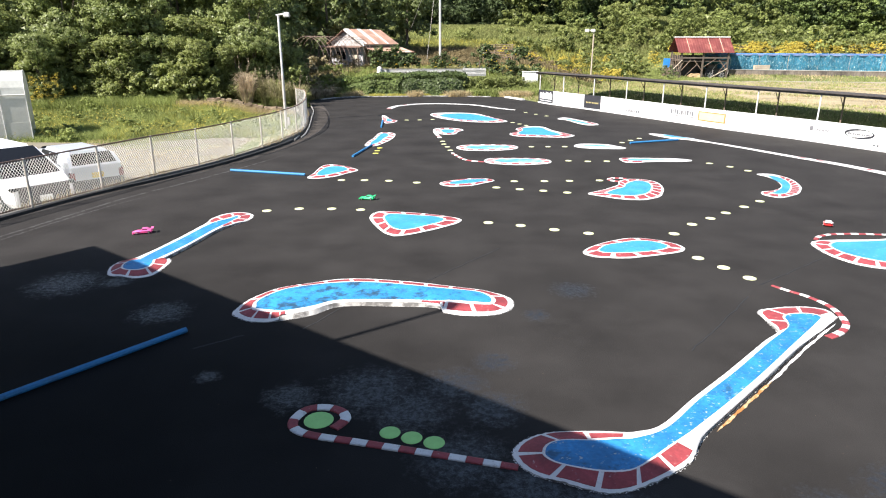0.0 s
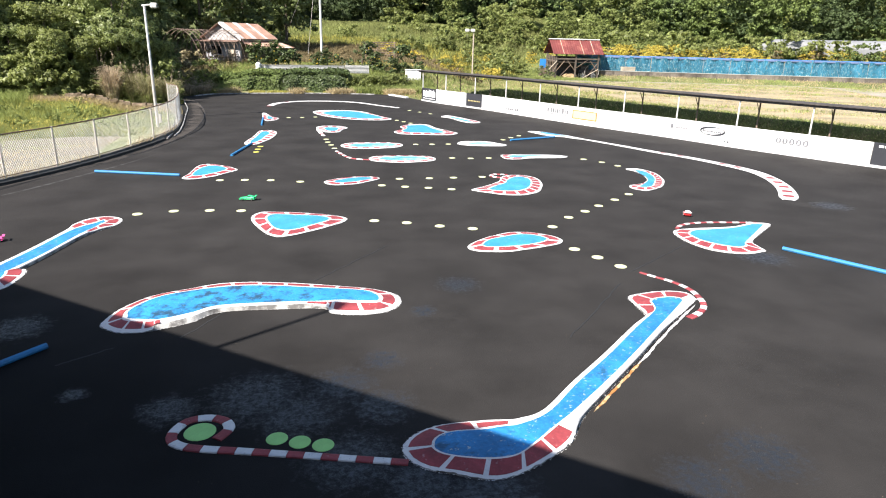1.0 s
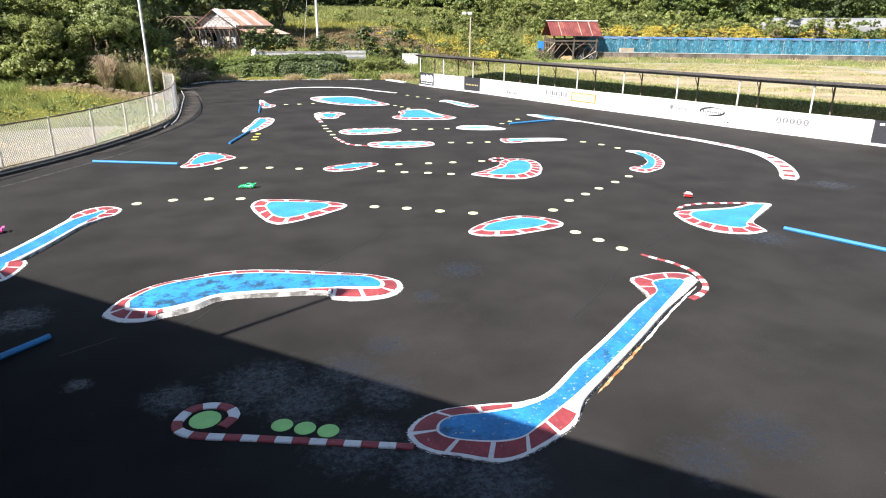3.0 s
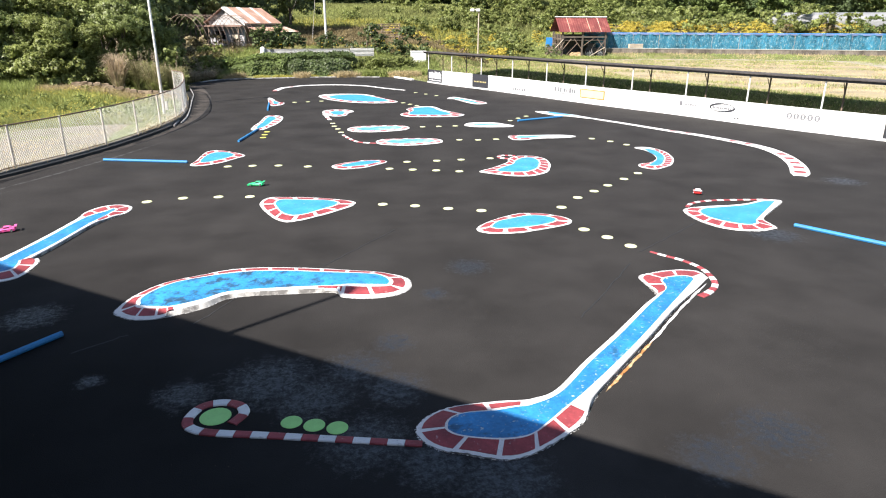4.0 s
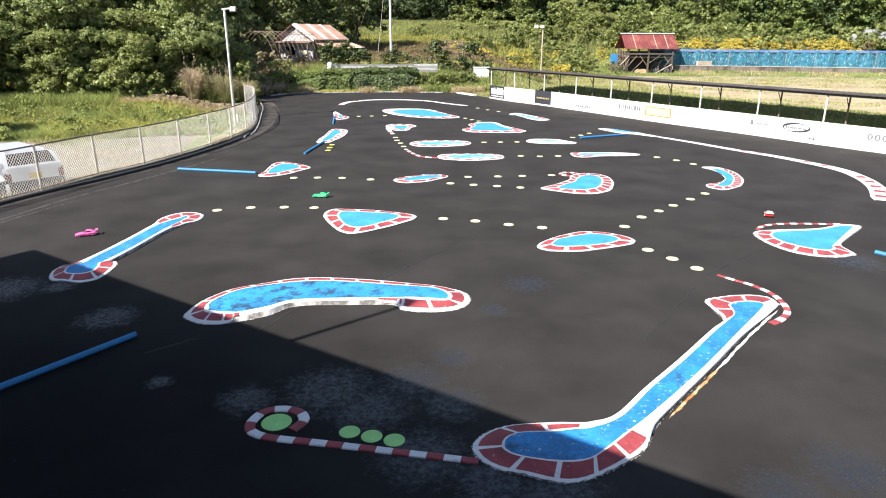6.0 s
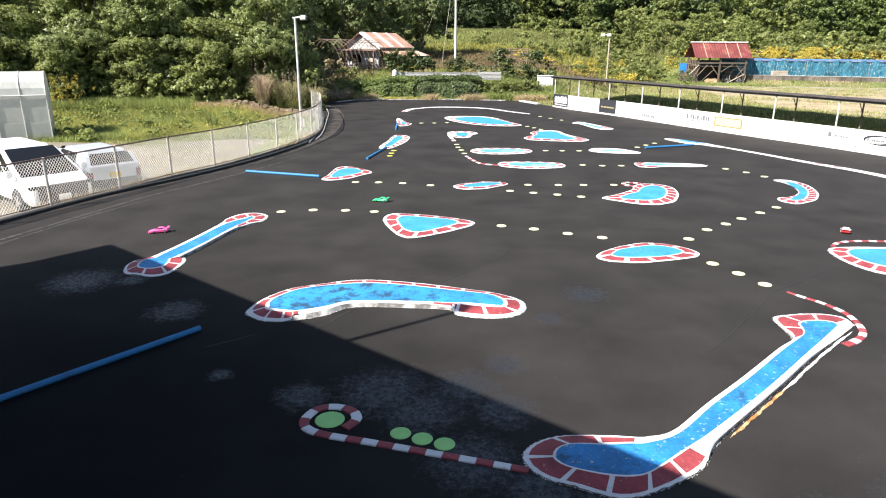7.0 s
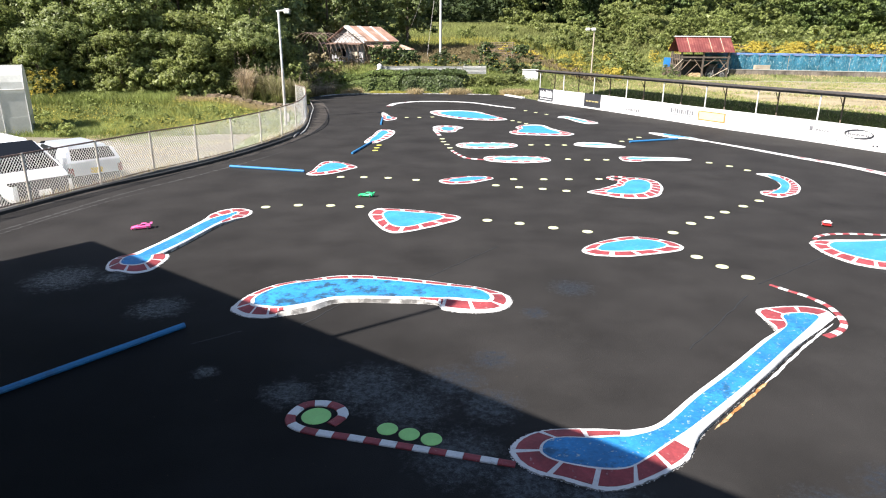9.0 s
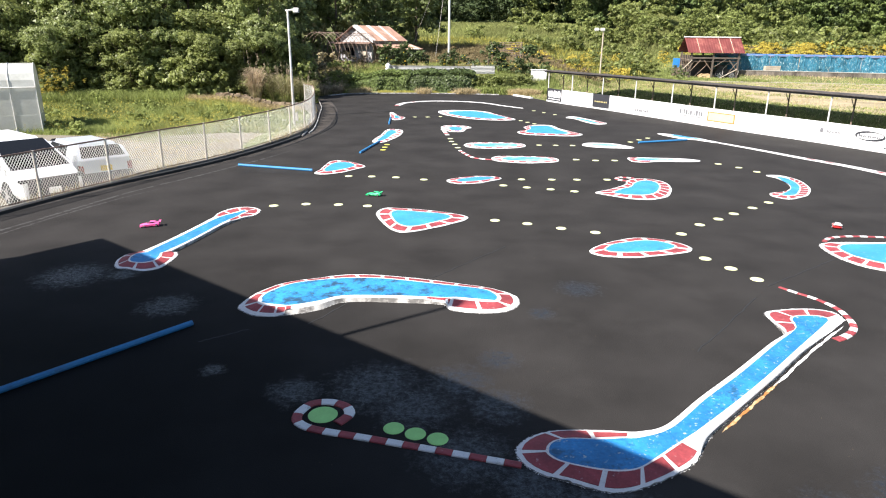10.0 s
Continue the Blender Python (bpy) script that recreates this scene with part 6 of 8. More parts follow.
for x, y, up, k in ((66.4, 75.4, 2.2, 1.4), (68.6, 75.6, 2.5, 1.5), (70.6, 74.6, 2.3, 1.35), (65.0, 76.0, 1.7, 1.0), (72.8, 74.0, 2.0, 1.2), (69.6, 76.6, 1.4, 1.6), (67.4, 75.0, 0.9, 1.5), (71.6, 73.6, 0.8, 1.5)):
    round_tops.append((x, y, up, k, 1.3 * x))
bake("round_bushes", bushes, round_tops, M["hedge_low"], "dark rounded bushes behind the blue netting", "bushes")
forbs = []
while len(forbs) < 170:
    x, y = RNG.uniform(-38, -9.5), RNG.uniform(31, 47)
    if meadow(np.array([x]), np.array([y]))[0]:
        forbs.append((x, y, float(land(x, y)) - 0.1, RNG.uniform(0.2, 0.5), RNG.uniform(0, 6.28)))
bake("meadow_forbs", small_bushes, forbs, M["grass"], "leafy green weeds standing in the meadow", "weeds")
weeds = [(x, y, float(land(x, y)) - 0.1, s, 2.0 * x) for x, y, s in ((2.9, 55.8, 0.75), (3.8, 56.2, 0.65), (4.7, 55.9, 0.55), (5.6, 56.4, 0.6), (-5.3, 56.0, 0.5), (-6.4, 56.3, 0.6), (-7.6, 56.0, 0.55), (-8.6, 56.6, 0.7), (-9.6, 55.6, 0.8), (6.8, 56.8, 0.5))]
for k in range(26):
    weeds.append((RNG.uniform(1.9, 6.2), RNG.uniform(55.2, 57.0), -0.15, RNG.uniform(0.7, 1.0), RNG.uniform(0, 6.28)))
bake("verge_shrubs", bushes, weeds, M["leaf_light"], "low green shrubs beside the hedge", "shrubs")
shade = [(x, y, float(land(x, y)) - 0.1, k, 1.7 * x) for x, y, k in ((-10.8, 54.3, 1.2), (-10.0, 55.4, 1.1), (-11.4, 52.6, 1.2), (-9.8, 57.2, 1.2), (-12.0, 55.8, 1.6), (-9.0, 55.9, 0.8), (-10.8, 58.2, 1.4), (-12.6, 53.8, 1.6))]
bake("shaded_shrubs", bushes, shade[1::2], M["leaf_light"], "leafy shrubs under the trees at the end of the track", "shrubs")
bake("dry_brush", bushes, shade[::2], M["straw_brush"], "dry brown brush under the trees at the end of the track", "brush")
gold = []
for k in range(330):
    x = RNG.uniform(37.5, 108) if k < 190 else RNG.uniform(37.5, 56)
    if k <= 14:
        x = RNG.uniform(26, 37)
    y = 82 - 0.37 * (x - 30) + RNG.uniform(4, 10)
    gold.append((x, y, float(land(x, y)) + 0.3, RNG.uniform(0.55, 0.95), RNG.uniform(0, 6.28)))
for cx, cy, spread, many in ((16.2, 84.0, 1.5, 10), (18.7, 74.0, 1.2, 8), (8.6, 80.0, 1.1, 7), (12.2, 79.0, 1.2, 8), (22.0, 88.0, 1.5, 5), (12.5, 82.0, 2.0, 4)):
    for k in range(many):
        x, y = cx + RNG.normal(0, spread), cy + RNG.normal(0, spread)
        gold.append((x, y, float(land(x, y)) + 0.1, RNG.uniform(0.5, 0.9), RNG.uniform(0, 6.28)))
for k in range(46):
    x, y = RNG.normal(-24.6, 0.8), RNG.uniform(39.8, 41.4)
    gold.append((x, y, float(land(x, y)) + RNG.uniform(0.5, 2.0), RNG.uniform(0.1, 0.22), RNG.uniform(0, 6.28)))
straw = [(x, 82 - 0.37 * (x - 30) + RNG.uniform(4, 11)) for x in RNG.uniform(36, 100, 90)]
bake("bank_dry_scrub", mid_bushes, [(x, y, float(land(x, y)) - 0.1, RNG.uniform(0.5, 0.95), 3 * x) for x, y in straw], M["scrub"], "dry brownish scrub among the goldenrod", "scrub")
bake("goldenrod", shrub_protos(90, 1.7, 0.9, 640, 0.09, 14), gold, M["goldenrod"], "masses of yellow goldenrod in flower", "flowers")

# hedges behind the track
def hedge_row(x0, x1, front, back, tall, count, mat, seed, label):
    rng = np.random.RandomState(seed)
    x = rng.uniform(x0, x1, count)
    crest = tall(x)
    side = rng.uniform(0, 1, count)
    on_face, on_end = side < 0.6, side > 0.93
    round_off = 0.25 * smooth_step(x0 + 0.4, x0, x) + 0.25 * smooth_step(x1 - 0.4, x1, x)
    fold = 0.12 * np.sin(x * 2.1 + seed) + 0.06 * np.sin(x * 5.3)
    y = np.where(on_face, front + fold + round_off + rng.normal(0, 0.07, count), rng.uniform(front, back, count))
    x = np.where(on_end, np.where(rng.rand(count) < 0.5, x0, x1) + rng.normal(0, 0.06, count), x)
    up = rng.uniform(0, 1, count)
    z = np.where(on_face | on_end, up * crest, crest + rng.normal(0, 0.07, count)) + land(x, y)
    y = np.where(on_face, y + 0.18 * smooth_step(0.75, 1.0, up), y)
    way = np.where(on_face[:, None], (0.0, -1.0, 0.2), np.where(on_end[:, None], (0.5, -0.6, 0.2), (0.0, -0.2, 1.0)))
    v, f, soft = leaf_cards(np.stack([x, y, z], 1), way, rng.uniform(0.09, 0.22, count), rng)
    ob = thing("hedge", 0, 0, 0, label, "hedge")
    bulk("foliage", v, f, mat, ob, soft=soft)
    low = float(tall(np.array([(x0 + x1) / 2]))[0])
    part("stems", box(x0 + 0.35, front + 0.3, -0.1, x1 - 0.35, back - 0.1, low * 0.7), M["bark"], ob)


hedge_row(-3.5, 1.85, 55.0, 56.3, lambda x: 1.42 + 0.08 * smooth_step(-3.5, -1.0, x) + 0.06 * np.sin(x * 2.3), 30000, M["hedge"], 5, "dense dark green hedge at the end of the track")
hedge_row(-8.4, -3.45, 55.3, 56.5, lambda x: 1.05 + 0.35 * smooth_step(-7.4, -4.6, x) + 0.08 * np.sin(x * 1.9), 22000, M["hedge_low"], 6, "lower rough green hedge beside the track end")

# ---- cracks and old paint on the asphalt ----
track = bpy.data.objects["track"]
rng = random.Random(8)
for a, b in (((-2.15, 8.95), (-1.45, 10.2)), ((-0.3, 11.05), (1.2, 13.0)), ((5.75, 10.85), (7.85, 12.45)), ((5.3, 10.3), (3.55, 8.25)), ((-3.6, 8.3), (-3.0, 8.75))):
    pts = []
    for k in range(15):
        f = k / 14
        pts.append((a[0] + (b[0] - a[0]) * f + rng.uniform(-0.014, 0.014), a[1] + (b[1] - a[1]) * f + rng.uniform(-0.014, 0.014)))
    part("crack", ribbon(np.array(pts), -0.011, 0.011, -0.002, 0.003), M["black"], track, "thin dark crack in the asphalt")
part("seam", ribbon(SEAM, -0.014, 0.014, -0.002, 0.0045), M["black"], track, "long dark seam along the track edge")
margin, inner = [], spline(SEAM, 2, False)
for k, q in enumerate(inner):
    if q[1] < 9:
        continue
    wide = 0.32 if q[1] < 28 else 0.32 + 0.45 * float(smooth_step(28, 36, q[1]))
    d = inner[min(k + 1, len(inner) - 1)] - inner[max(k - 1, 0)]
    d = d / np.linalg.norm(d)
    margin.append([(q[0] - d[1] * o, q[1] + d[0] * o, z) for o, z in ((0.02, 0.003), (wide * (0.8 + 0.2 * math.sin(k * 1.9)), 0.003))])
part("margin", bm_of([v for row in margin for v in row], [[2 * k, 2 * k + 1, 2 * k + 3, 2 * k + 2] for k in range(len(margin) - 1)]), M["margin"], track, "dusty older asphalt along the edge")
edge = spline(np.array([r[:2] for r in BEND[18:23]]), 14, False)
rng = np.random.RandomState(19)
for f0, f1, mat, label in ((0.02, 0.66, "white", "ragged stripe of old white paint"), (0.6, 0.97, "rust_paint", "ragged stripe of rust-coloured paint")):
    total = length_of(edge)
    verts, faces = [], []
    m = 150
    for k in range(m):
        f = f0 + (f1 - f0) * k / (m - 1)
        p, d = along(edge, total * f)
        r = np.array((-d[1], d[0]))
        if r[1] > 0:
            r = -r
        end = min(1.0, 8 * k / m, 8 * (m - 1 - k) / m)
        wide = (0.019 + 0.006 * math.sin(k * 0.31 + 2 * f) * math.sin(k * 0.11)) * end
        c = 0.055 + 0.004 * math.sin(k * 0.17)
        a, b = c - wide * rng.uniform(0.85, 1.1), c + wide * rng.uniform(0.75, 1.2)
        verts += [(*(p + r * a), 0.004 if mat == "white" else 0.0055), (*(p + r * b), 0.003 if mat == "white" else 0.0045)]
    faces = [[2 * k, 2 * k + 1, 2 * k + 3, 2 * k + 2] for k in range(m - 1)]
    part("paint_stripe", bm_of(verts, faces), M[mat], track, label)
# loose grit
gv, gf = [], []
for k in range(360):
    x, y = rng.uniform(-6, 11), 4.4 + 14 * rng.rand() ** 1.6
    r = rng.uniform(0.002, 0.0055)
    b = len(gv)
    gv += [(x - r, y, 0.002), (x, y - r, 0.002), (x + r, y, 0.002), (x, y + r, 0.002), (x + 0.2 * r, y, r)]
    gf += [[b, b + 1, b + 4], [b + 1, b + 2, b + 4], [b + 2, b + 3, b + 4], [b + 3, b, b + 4]]
bulk("grit", np.array(gv), np.array(gf), M["old_stone"], None, "loose pale grit scattered on the asphalt", "grit", "stuff")
# dusty tyre lines along the fence side
for off, a, b, wide in ((0.95, 0.2, 0.5, 0.06), (1.35, 0.12, 0.36, 0.04)):
    total = length_of(EDGE)
    verts = []
    m = 220
    for k in range(m):
        p, d = along(EDGE, total * (a + (b - a) * k / (m - 1)))
        r = np.array((d[1], -d[0]))
        c = off + 0.1 * math.sin(k * 0.03) + 0.01 * rng.normal()
        w = wide * rng.uniform(0.1, 1.1) * min(1.0, 6 * k / m, 6 * (m - 1 - k) / m)
        verts += [(*(p + r * (c - w)), 0.0025), (*(p + r * (c + w)), 0.0025)]
    part("dust_line", bm_of(verts, [[2 * k, 2 * k + 1, 2 * k + 3, 2 * k + 2] for k in range(m - 1)]), M["dust"], track, "thin pale line of dust on the asphalt")


# ---- buildings and fields beyond the track ----
def wheel(x, y, r, w, parent, spokes=5):
    tyre = bmesh.new()
    bmesh.ops.create_cone(tyre, cap_ends=True, segments=28, radius1=r, radius2=r, depth=w)
    bmesh.ops.bevel(tyre, geom=[e for e in tyre.edges if len(e.link_faces) == 2 and e.calc_face_angle(0) > 1], offset=min(0.03, r * 0.1), segments=2, affect="EDGES")
    bmesh.ops.rotate(tyre, verts=tyre.verts, matrix=Matrix.Rotation(radians(90), 3, "X"))
    bmesh.ops.translate(tyre, verts=tyre.verts, vec=(x, y, r))
    ob = part("wheel", tyre, M["black"], parent, "black rubber tyre", True)
    side = 1 if y > 0 else -1
    rim_bm = bmesh.new()
    for k in range(spokes):
        a = 2 * math.pi * k / spokes
        p, q = Vector((math.cos(a), 0, math.sin(a))), Vector((-math.sin(a), 0, math.cos(a)))
        base = Vector((x, y + side * (w / 2 + 0.004), r))
        hub = [base + q * r * 0.12, base + p * r * 0.66 + q * r * 0.09, base + p * r * 0.66 - q * r * 0.09, base - q * r * 0.12]
        out = Vector((0, side * 0.012, 0))
        vs = [rim_bm.verts.new(v) for v in hub] + [rim_bm.verts.new(v + out) for v in hub]
        for f in ((0, 1, 2, 3), (7, 6, 5, 4), (0, 4, 5, 1), (1, 5, 6, 2), (2, 6, 7, 3), (3, 7, 4, 0)):
            rim_bm.faces.new([vs[i] for i in f])
    part("rim", rim_bm, M["alloy"], ob, "alloy wheel rim")
    return ob


def corrugated(x0, x1, ya, za, yb, zb, pitch=0.16, wave=0.02, thick=0.02):
    """A sheet with ribs running from (ya, za) to (yb, zb), repeated along x."""
    n = max(4, int((x1 - x0) / pitch * 2))
    verts, faces = [], []
    for k in range(n + 1):
        x = x0 + (x1 - x0) * k / n
        w = wave if k % 2 else 0
        verts += [(x, ya, za + w + thick), (x, yb, zb + w + thick), (x, yb, zb + w), (x, ya, za + w)]
    for k in range(n):
        a, b = 4 * k, 4 * k + 4
        faces += [[a + j, b + j, b + (j + 1) % 4, a + (j + 1) % 4] for j in range(4)]
    faces += [[0, 1, 2, 3], [4 * n + 3, 4 * n + 2, 4 * n + 1, 4 * n]]
    return bm_of(verts, faces)


def old_house(x, y, turn):
    ob = thing("house", x, y, float(land(x, y)) - 0.1, "old plastered farmhouse with rusty sheet roof and lean-to", "house", "", "", turn)
    w, ln, eave, ridge = 2.3, 7.0, 2.95, 4.45
    walls = bm_of([(-w, 0, 0), (w, 0, 0), (w, 0, eave), (0, 0, ridge - 0.1), (-w, 0, eave), (-w, ln, 0), (w, ln, 0), (w, ln, eave), (0, ln, ridge - 0.1), (-w, ln, eave)],
                  [[0, 1, 2, 3, 4], [9, 8, 7, 6, 5], [0, 4, 9, 5], [1, 6, 7, 2], [2, 7, 8, 3], [3, 8, 9, 4], [0, 5, 6, 1]])
    part("wall", walls, M["plaster"], ob, "stained pale plaster")
    for side in (1, -1):
        sheet_bm = corrugated(-0.45, ln + 0.4, 0.0, ridge, -side * (w + 0.5), eave - 0.25)
        bmesh.ops.rotate(sheet_bm, verts=sheet_bm.verts, matrix=Matrix.Rotation(radians(90), 3, "Z"))
        roof = part("roof", sheet_bm, M["roof_rust"], ob, "rusty corrugated roof sheet")
    for yy, wide in ((-0.45, 0.8), (2.0, 0.8), (4.7, 0.5)):
        strip = corrugated(yy, yy + wide, -0.1, ridge + 0.035, -(w + 0.45), eave - 0.2)
        bmesh.ops.rotate(strip, verts=strip.verts, matrix=Matrix.Rotation(radians(90), 3, "Z"))
        part("roof_patch", strip, M["steel_white"], ob, "pale replacement roof sheet")
    lean = corrugated(-0.1, ln + 0.9, -(w - 0.05), eave - 0.45, -(w + 2.5), eave - 1.2)
    bmesh.ops.rotate(lean, verts=lean.verts, matrix=Matrix.Rotation(radians(90), 3, "Z"))
    part("lean_to_roof", lean, M["roof_rust"], ob)
    front = corrugated(-w - 1.6, w + 0.1, 0.05, eave - 0.4, -0.8, eave - 0.6)
    part("porch_roof", front, M["rail_rust"], ob)
    for px in (-w - 1.4, -w + 0.4, -0.4, w - 0.2):
        part("porch_post", box(px - 0.05, -0.75, 0, px + 0.05, -0.65, eave - 0.58), M["old_wood"], ob)
    for yy in (0.2, 3.2, 7.4):
        part("lean_to_post", box(w + 2.25, yy - 0.06, -0.6, w + 2.37, yy + 0.06, eave - 1.2), M["old_wood"], ob)
    part("barge_board", bm_of([(0, -0.5, ridge + 0.02), (w + 0.55, -0.5, eave - 0.28), (w + 0.55, -0.5, eave - 0.46), (0, -0.5, ridge - 0.16),
                               (0, -0.45, ridge + 0.02), (w + 0.55, -0.45, eave - 0.28), (w + 0.55, -0.45, eave - 0.46), (0, -0.45, ridge - 0.16)],
                              [[0, 1, 2, 3], [7, 6, 5, 4], [0, 4, 5, 1], [1, 5, 6, 2], [2, 6, 7, 3], [3, 7, 4, 0]]), M["steel_white"], ob, "white barge board")
    door = part("door", box(0.7, -0.05, 0.05, 1.5, -0.006, 1.95), M["pale_wood"], ob, "pale weathered door")
    part("door_handle", box(0.78, -0.08, 0.95, 0.84, -0.05, 1.1), M["steel_dark"], door)
    part("window", box(-1.5, -0.04, 1.0, -0.2, -0.006, 1.9), M["car_glass"], ob, "dark window")
    for k in range(5):
        part("plank", box(w + 0.006, 0.3 + 1.2 * k, 0.1, w + 0.05, 1.35 + 1.2 * k, 2.2), M["old_wood"], ob)
    return ob


house = old_house(-9.5, 66.0, -28)
house.scale = (0.82, 0.82, 0.82)
house.location.z += 0.35

hoops = thing("hoop_frame", -9.8, 61.6, float(land(-10.4, 61.8)), "rusty pipe hoops of an uncovered tunnel greenhouse", "greenhouse frame", "", "", 62)
for k in range(13):
    x = -4.2 + 0.62 * k
    part("hoop", tube([(x, 2.0 * math.cos(a), 3.2 * math.sin(a) ** 0.8 if 0 < a < math.pi else 0) for a in (math.pi * j / 16 for j in range(17))], 0.02, 6), M["hoop"], hoops)
for y, z in ((-1.93, 1.0), (-1.55, 2.1), (-0.75, 2.95)):
    part("rail", tube([(-4.3, y, z), (3.4, y, z)], 0.018, 6), M["hoop"], hoops)
vines = [(x, y, float(land(x, y)) - 0.1, k, 2.0 * x + y) for x, y, k in ((-11.6, 62.6, 0.9), (-10.6, 63.2, 1.0), (-9.6, 63.0, 0.8), (-8.6, 63.6, 0.75), (-12.4, 61.6, 1.0), (-7.2, 62.4, 0.6), (-10.0, 60.4, 0.6), (-8.2, 60.6, 0.5))]
bake("house_scrub", bushes, vines, M["scrub"], "brownish scrub grown up before the old house", "scrub")


def low_screen(x0, y0, x1, y1, z0, z1, mat, label):
    ob = thing("sheet_fence", x0, y0, z0, label, "fence", "", "", math.degrees(math.atan2(y1 - y0, x1 - x0)))
    ln = math.hypot(x1 - x0, y1 - y0)
    h = z1 - z0
    n = max(3, int(h / 0.14))
    verts, faces = [], []
    for k in range(n + 1):
        for xx in (0, ln):
            verts += [(xx, -0.03 if k % 2 else 0.0, h * k / n)]
    for k in range(n):
        faces.append([2 * k, 2 * k + 1, 2 * k + 3, 2 * k + 2])
    bm = bm_of(verts, faces)
    bmesh.ops.solidify(bm, geom=bm.faces, thickness=0.015)
    part("panel", bm, mat, ob)
    for k in range(int(ln / 1.8) + 1):
        xx = min(ln - 0.05, 0.05 + 1.8 * k)
        part("post", box(xx - 0.03, 0.02, -0.3, xx + 0.03, 0.08, h), M["old_wood"], ob)
    return ob


low_screen(-5.3, 57.4, 1.6, 57.5, 1.3, 2.02, M["steel_white"], "low screen of pale corrugated sheet behind the hedge")
low_screen(1.65, 57.5, 3.7, 57.5, 1.4, 2.06, M["steel_white"], "low screen of grey corrugated sheet")
box_white = thing("white_box", 7.45, 57.6, float(land(7.45, 57.6)) + 0.25, "white cabinet standing in the grass", "cabinet")
part("body", box(-0.55, -0.3, -0.3, 0.75, 0.3, 0.9, 0.03), M["board"], box_white)
part("lid", box(-0.6, -0.35, 0.9, 0.8, 0.35, 0.96, 0.02), M["board"], box_white)
ornament = thing("garden_ornament", -5.5, 57.2, float(land(-5.5, 57.2)) + 0.5, "small rounded white stone ornament behind the hedge", "ornament")
verts = [(r * math.cos(k * math.pi / 6), r * 0.8 * math.sin(k * math.pi / 6), z) for r, z in ((0.36, 0.0), (0.38, 0.35), (0.3, 0.7), (0.17, 0.85), (0.22, 1.0), (0.2, 1.15), (0.06, 1.25)) for k in range(12)]
faces = [[12 * q + k, 12 * q + (k + 1) % 12, 12 * q + 12 + (k + 1) % 12, 12 * q + 12 + k] for q in range(6) for k in range(12)] + [list(range(11, -1, -1)), list(range(72, 84))]
part("stone", bm_of(verts, faces), M["board"], ornament, "", True)
plinth = part("plinth", box(-0.45, -0.4, -0.6, 0.45, 0.4, 0.0, 0.03), M["concrete"], ornament)


rack = thing("timber_rack", 5.5, 70, float(land(5.5, 70)), "rack of weathered horizontal poles", "rack")
for z in (1.15, 1.4, 1.65, 1.95, 2.2, 2.4):
    part("pole", tube([(-1.7, 0, z), (1.9, 0.1, z + 0.05)], 0.05, 6), M["old_wood"], rack)
for x in (-1.5, -0.2, 1.6):
    part("upright", tube([(x, 0, -0.2), (x + 0.1, 0, 2.5)], 0.05, 6), M["old_wood"], rack)
part("strut", tube([(0.9, -0.1, 2.0), (1.4, -0.1, 0.5)], 0.05, 6), M["old_wood"], rack)

fruit_protos = shrub_protos(130, 2.0, 1.3, 2200, 0.12, 16)
for x, y, s in ((-5.4, 58.9, 1.3), (-4.0, 59.2, 1.3), (-3.0, 58.8, 1.05), (0.2, 60.6, 0.9), (-0.6, 60.9, 0.7), (3.3, 60.8, 1.3), (4.2, 60.4, 0.9), (6.9, 59.4, 1.3), (6.0, 59.0, 0.8)):
    ob = thing("citrus_bush", x, y, float(land(x, y)), "green citrus bush with yellow fruit", "bush", "citrus bushes")
    v, f, soft = fruit_protos[int(abs(x * 7)) % 3]
    bulk("leaves", v * s, f, M["hedge"], ob, soft=soft)
    part("stem", tube([(0, 0, -0.1), (0, 0, 0.9 * s)], 0.06, 6), M["bark"], ob)
    rr = random.Random(int(x * 10))
    for k in range(4):
        a, z = rr.uniform(3.6, 5.8), rr.uniform(0.7, 1.7) * s
        bm = bmesh.new()
        bmesh.ops.create_icosphere(bm, subdivisions=1, radius=0.045)
        bmesh.ops.translate(bm, verts=bm.verts, vec=(1.25 * s * math.cos(a), 1.25 * s * math.sin(a), z))
        part("fruit", bm, M["fruit"], ob)

# open timber shed with a red roof
shed = thing("open_shed", 31.4, 81.6, float(land(32, 81.6)) + 0.1, "open timber shed with rusty red sheet roof and hay", "shed")
for x in (-2.9, -0.3, 2.7):
    for y in (-1.7, 1.7):
        part("post", box(x - 0.09, y - 0.09, 0, x + 0.09, y + 0.09, 3.15), M["shed_wood"], shed)
part("roof", corrugated(-3.4, 3.3, -2.0, 3.0, 0.0, 4.75, 0.3, 0.03), M["roof_red"], shed, "rusty red corrugated roof")
part("roof", corrugated(-3.4, 3.3, 2.0, 3.0, 0.0, 4.75, 0.3, 0.03), M["roof_red"], shed)
part("ridge_cap", box(-3.45, -0.22, 4.74, 3.35, 0.22, 4.86, 0.04), M["board"], shed, "pale ridge cap")
for x in (-2.0, 0.6, 2.0):
    part("roof_seam", bm_of([(x - 0.05, -2.0, 3.06), (x + 0.05, -2.0, 3.06), (x + 0.05, -0.1, 4.73), (x - 0.05, -0.1, 4.73)], [[0, 1, 2, 3]]), M["roof_rust"], shed)
part("beam", box(-3.0, -1.78, 2.35, 2.9, -1.62, 2.52), M["shed_wood"], shed)
part("loft_floor", box(-2.9, -1.6, 2.0, 2.8, 1.7, 2.12), M["shed_wood"], shed)
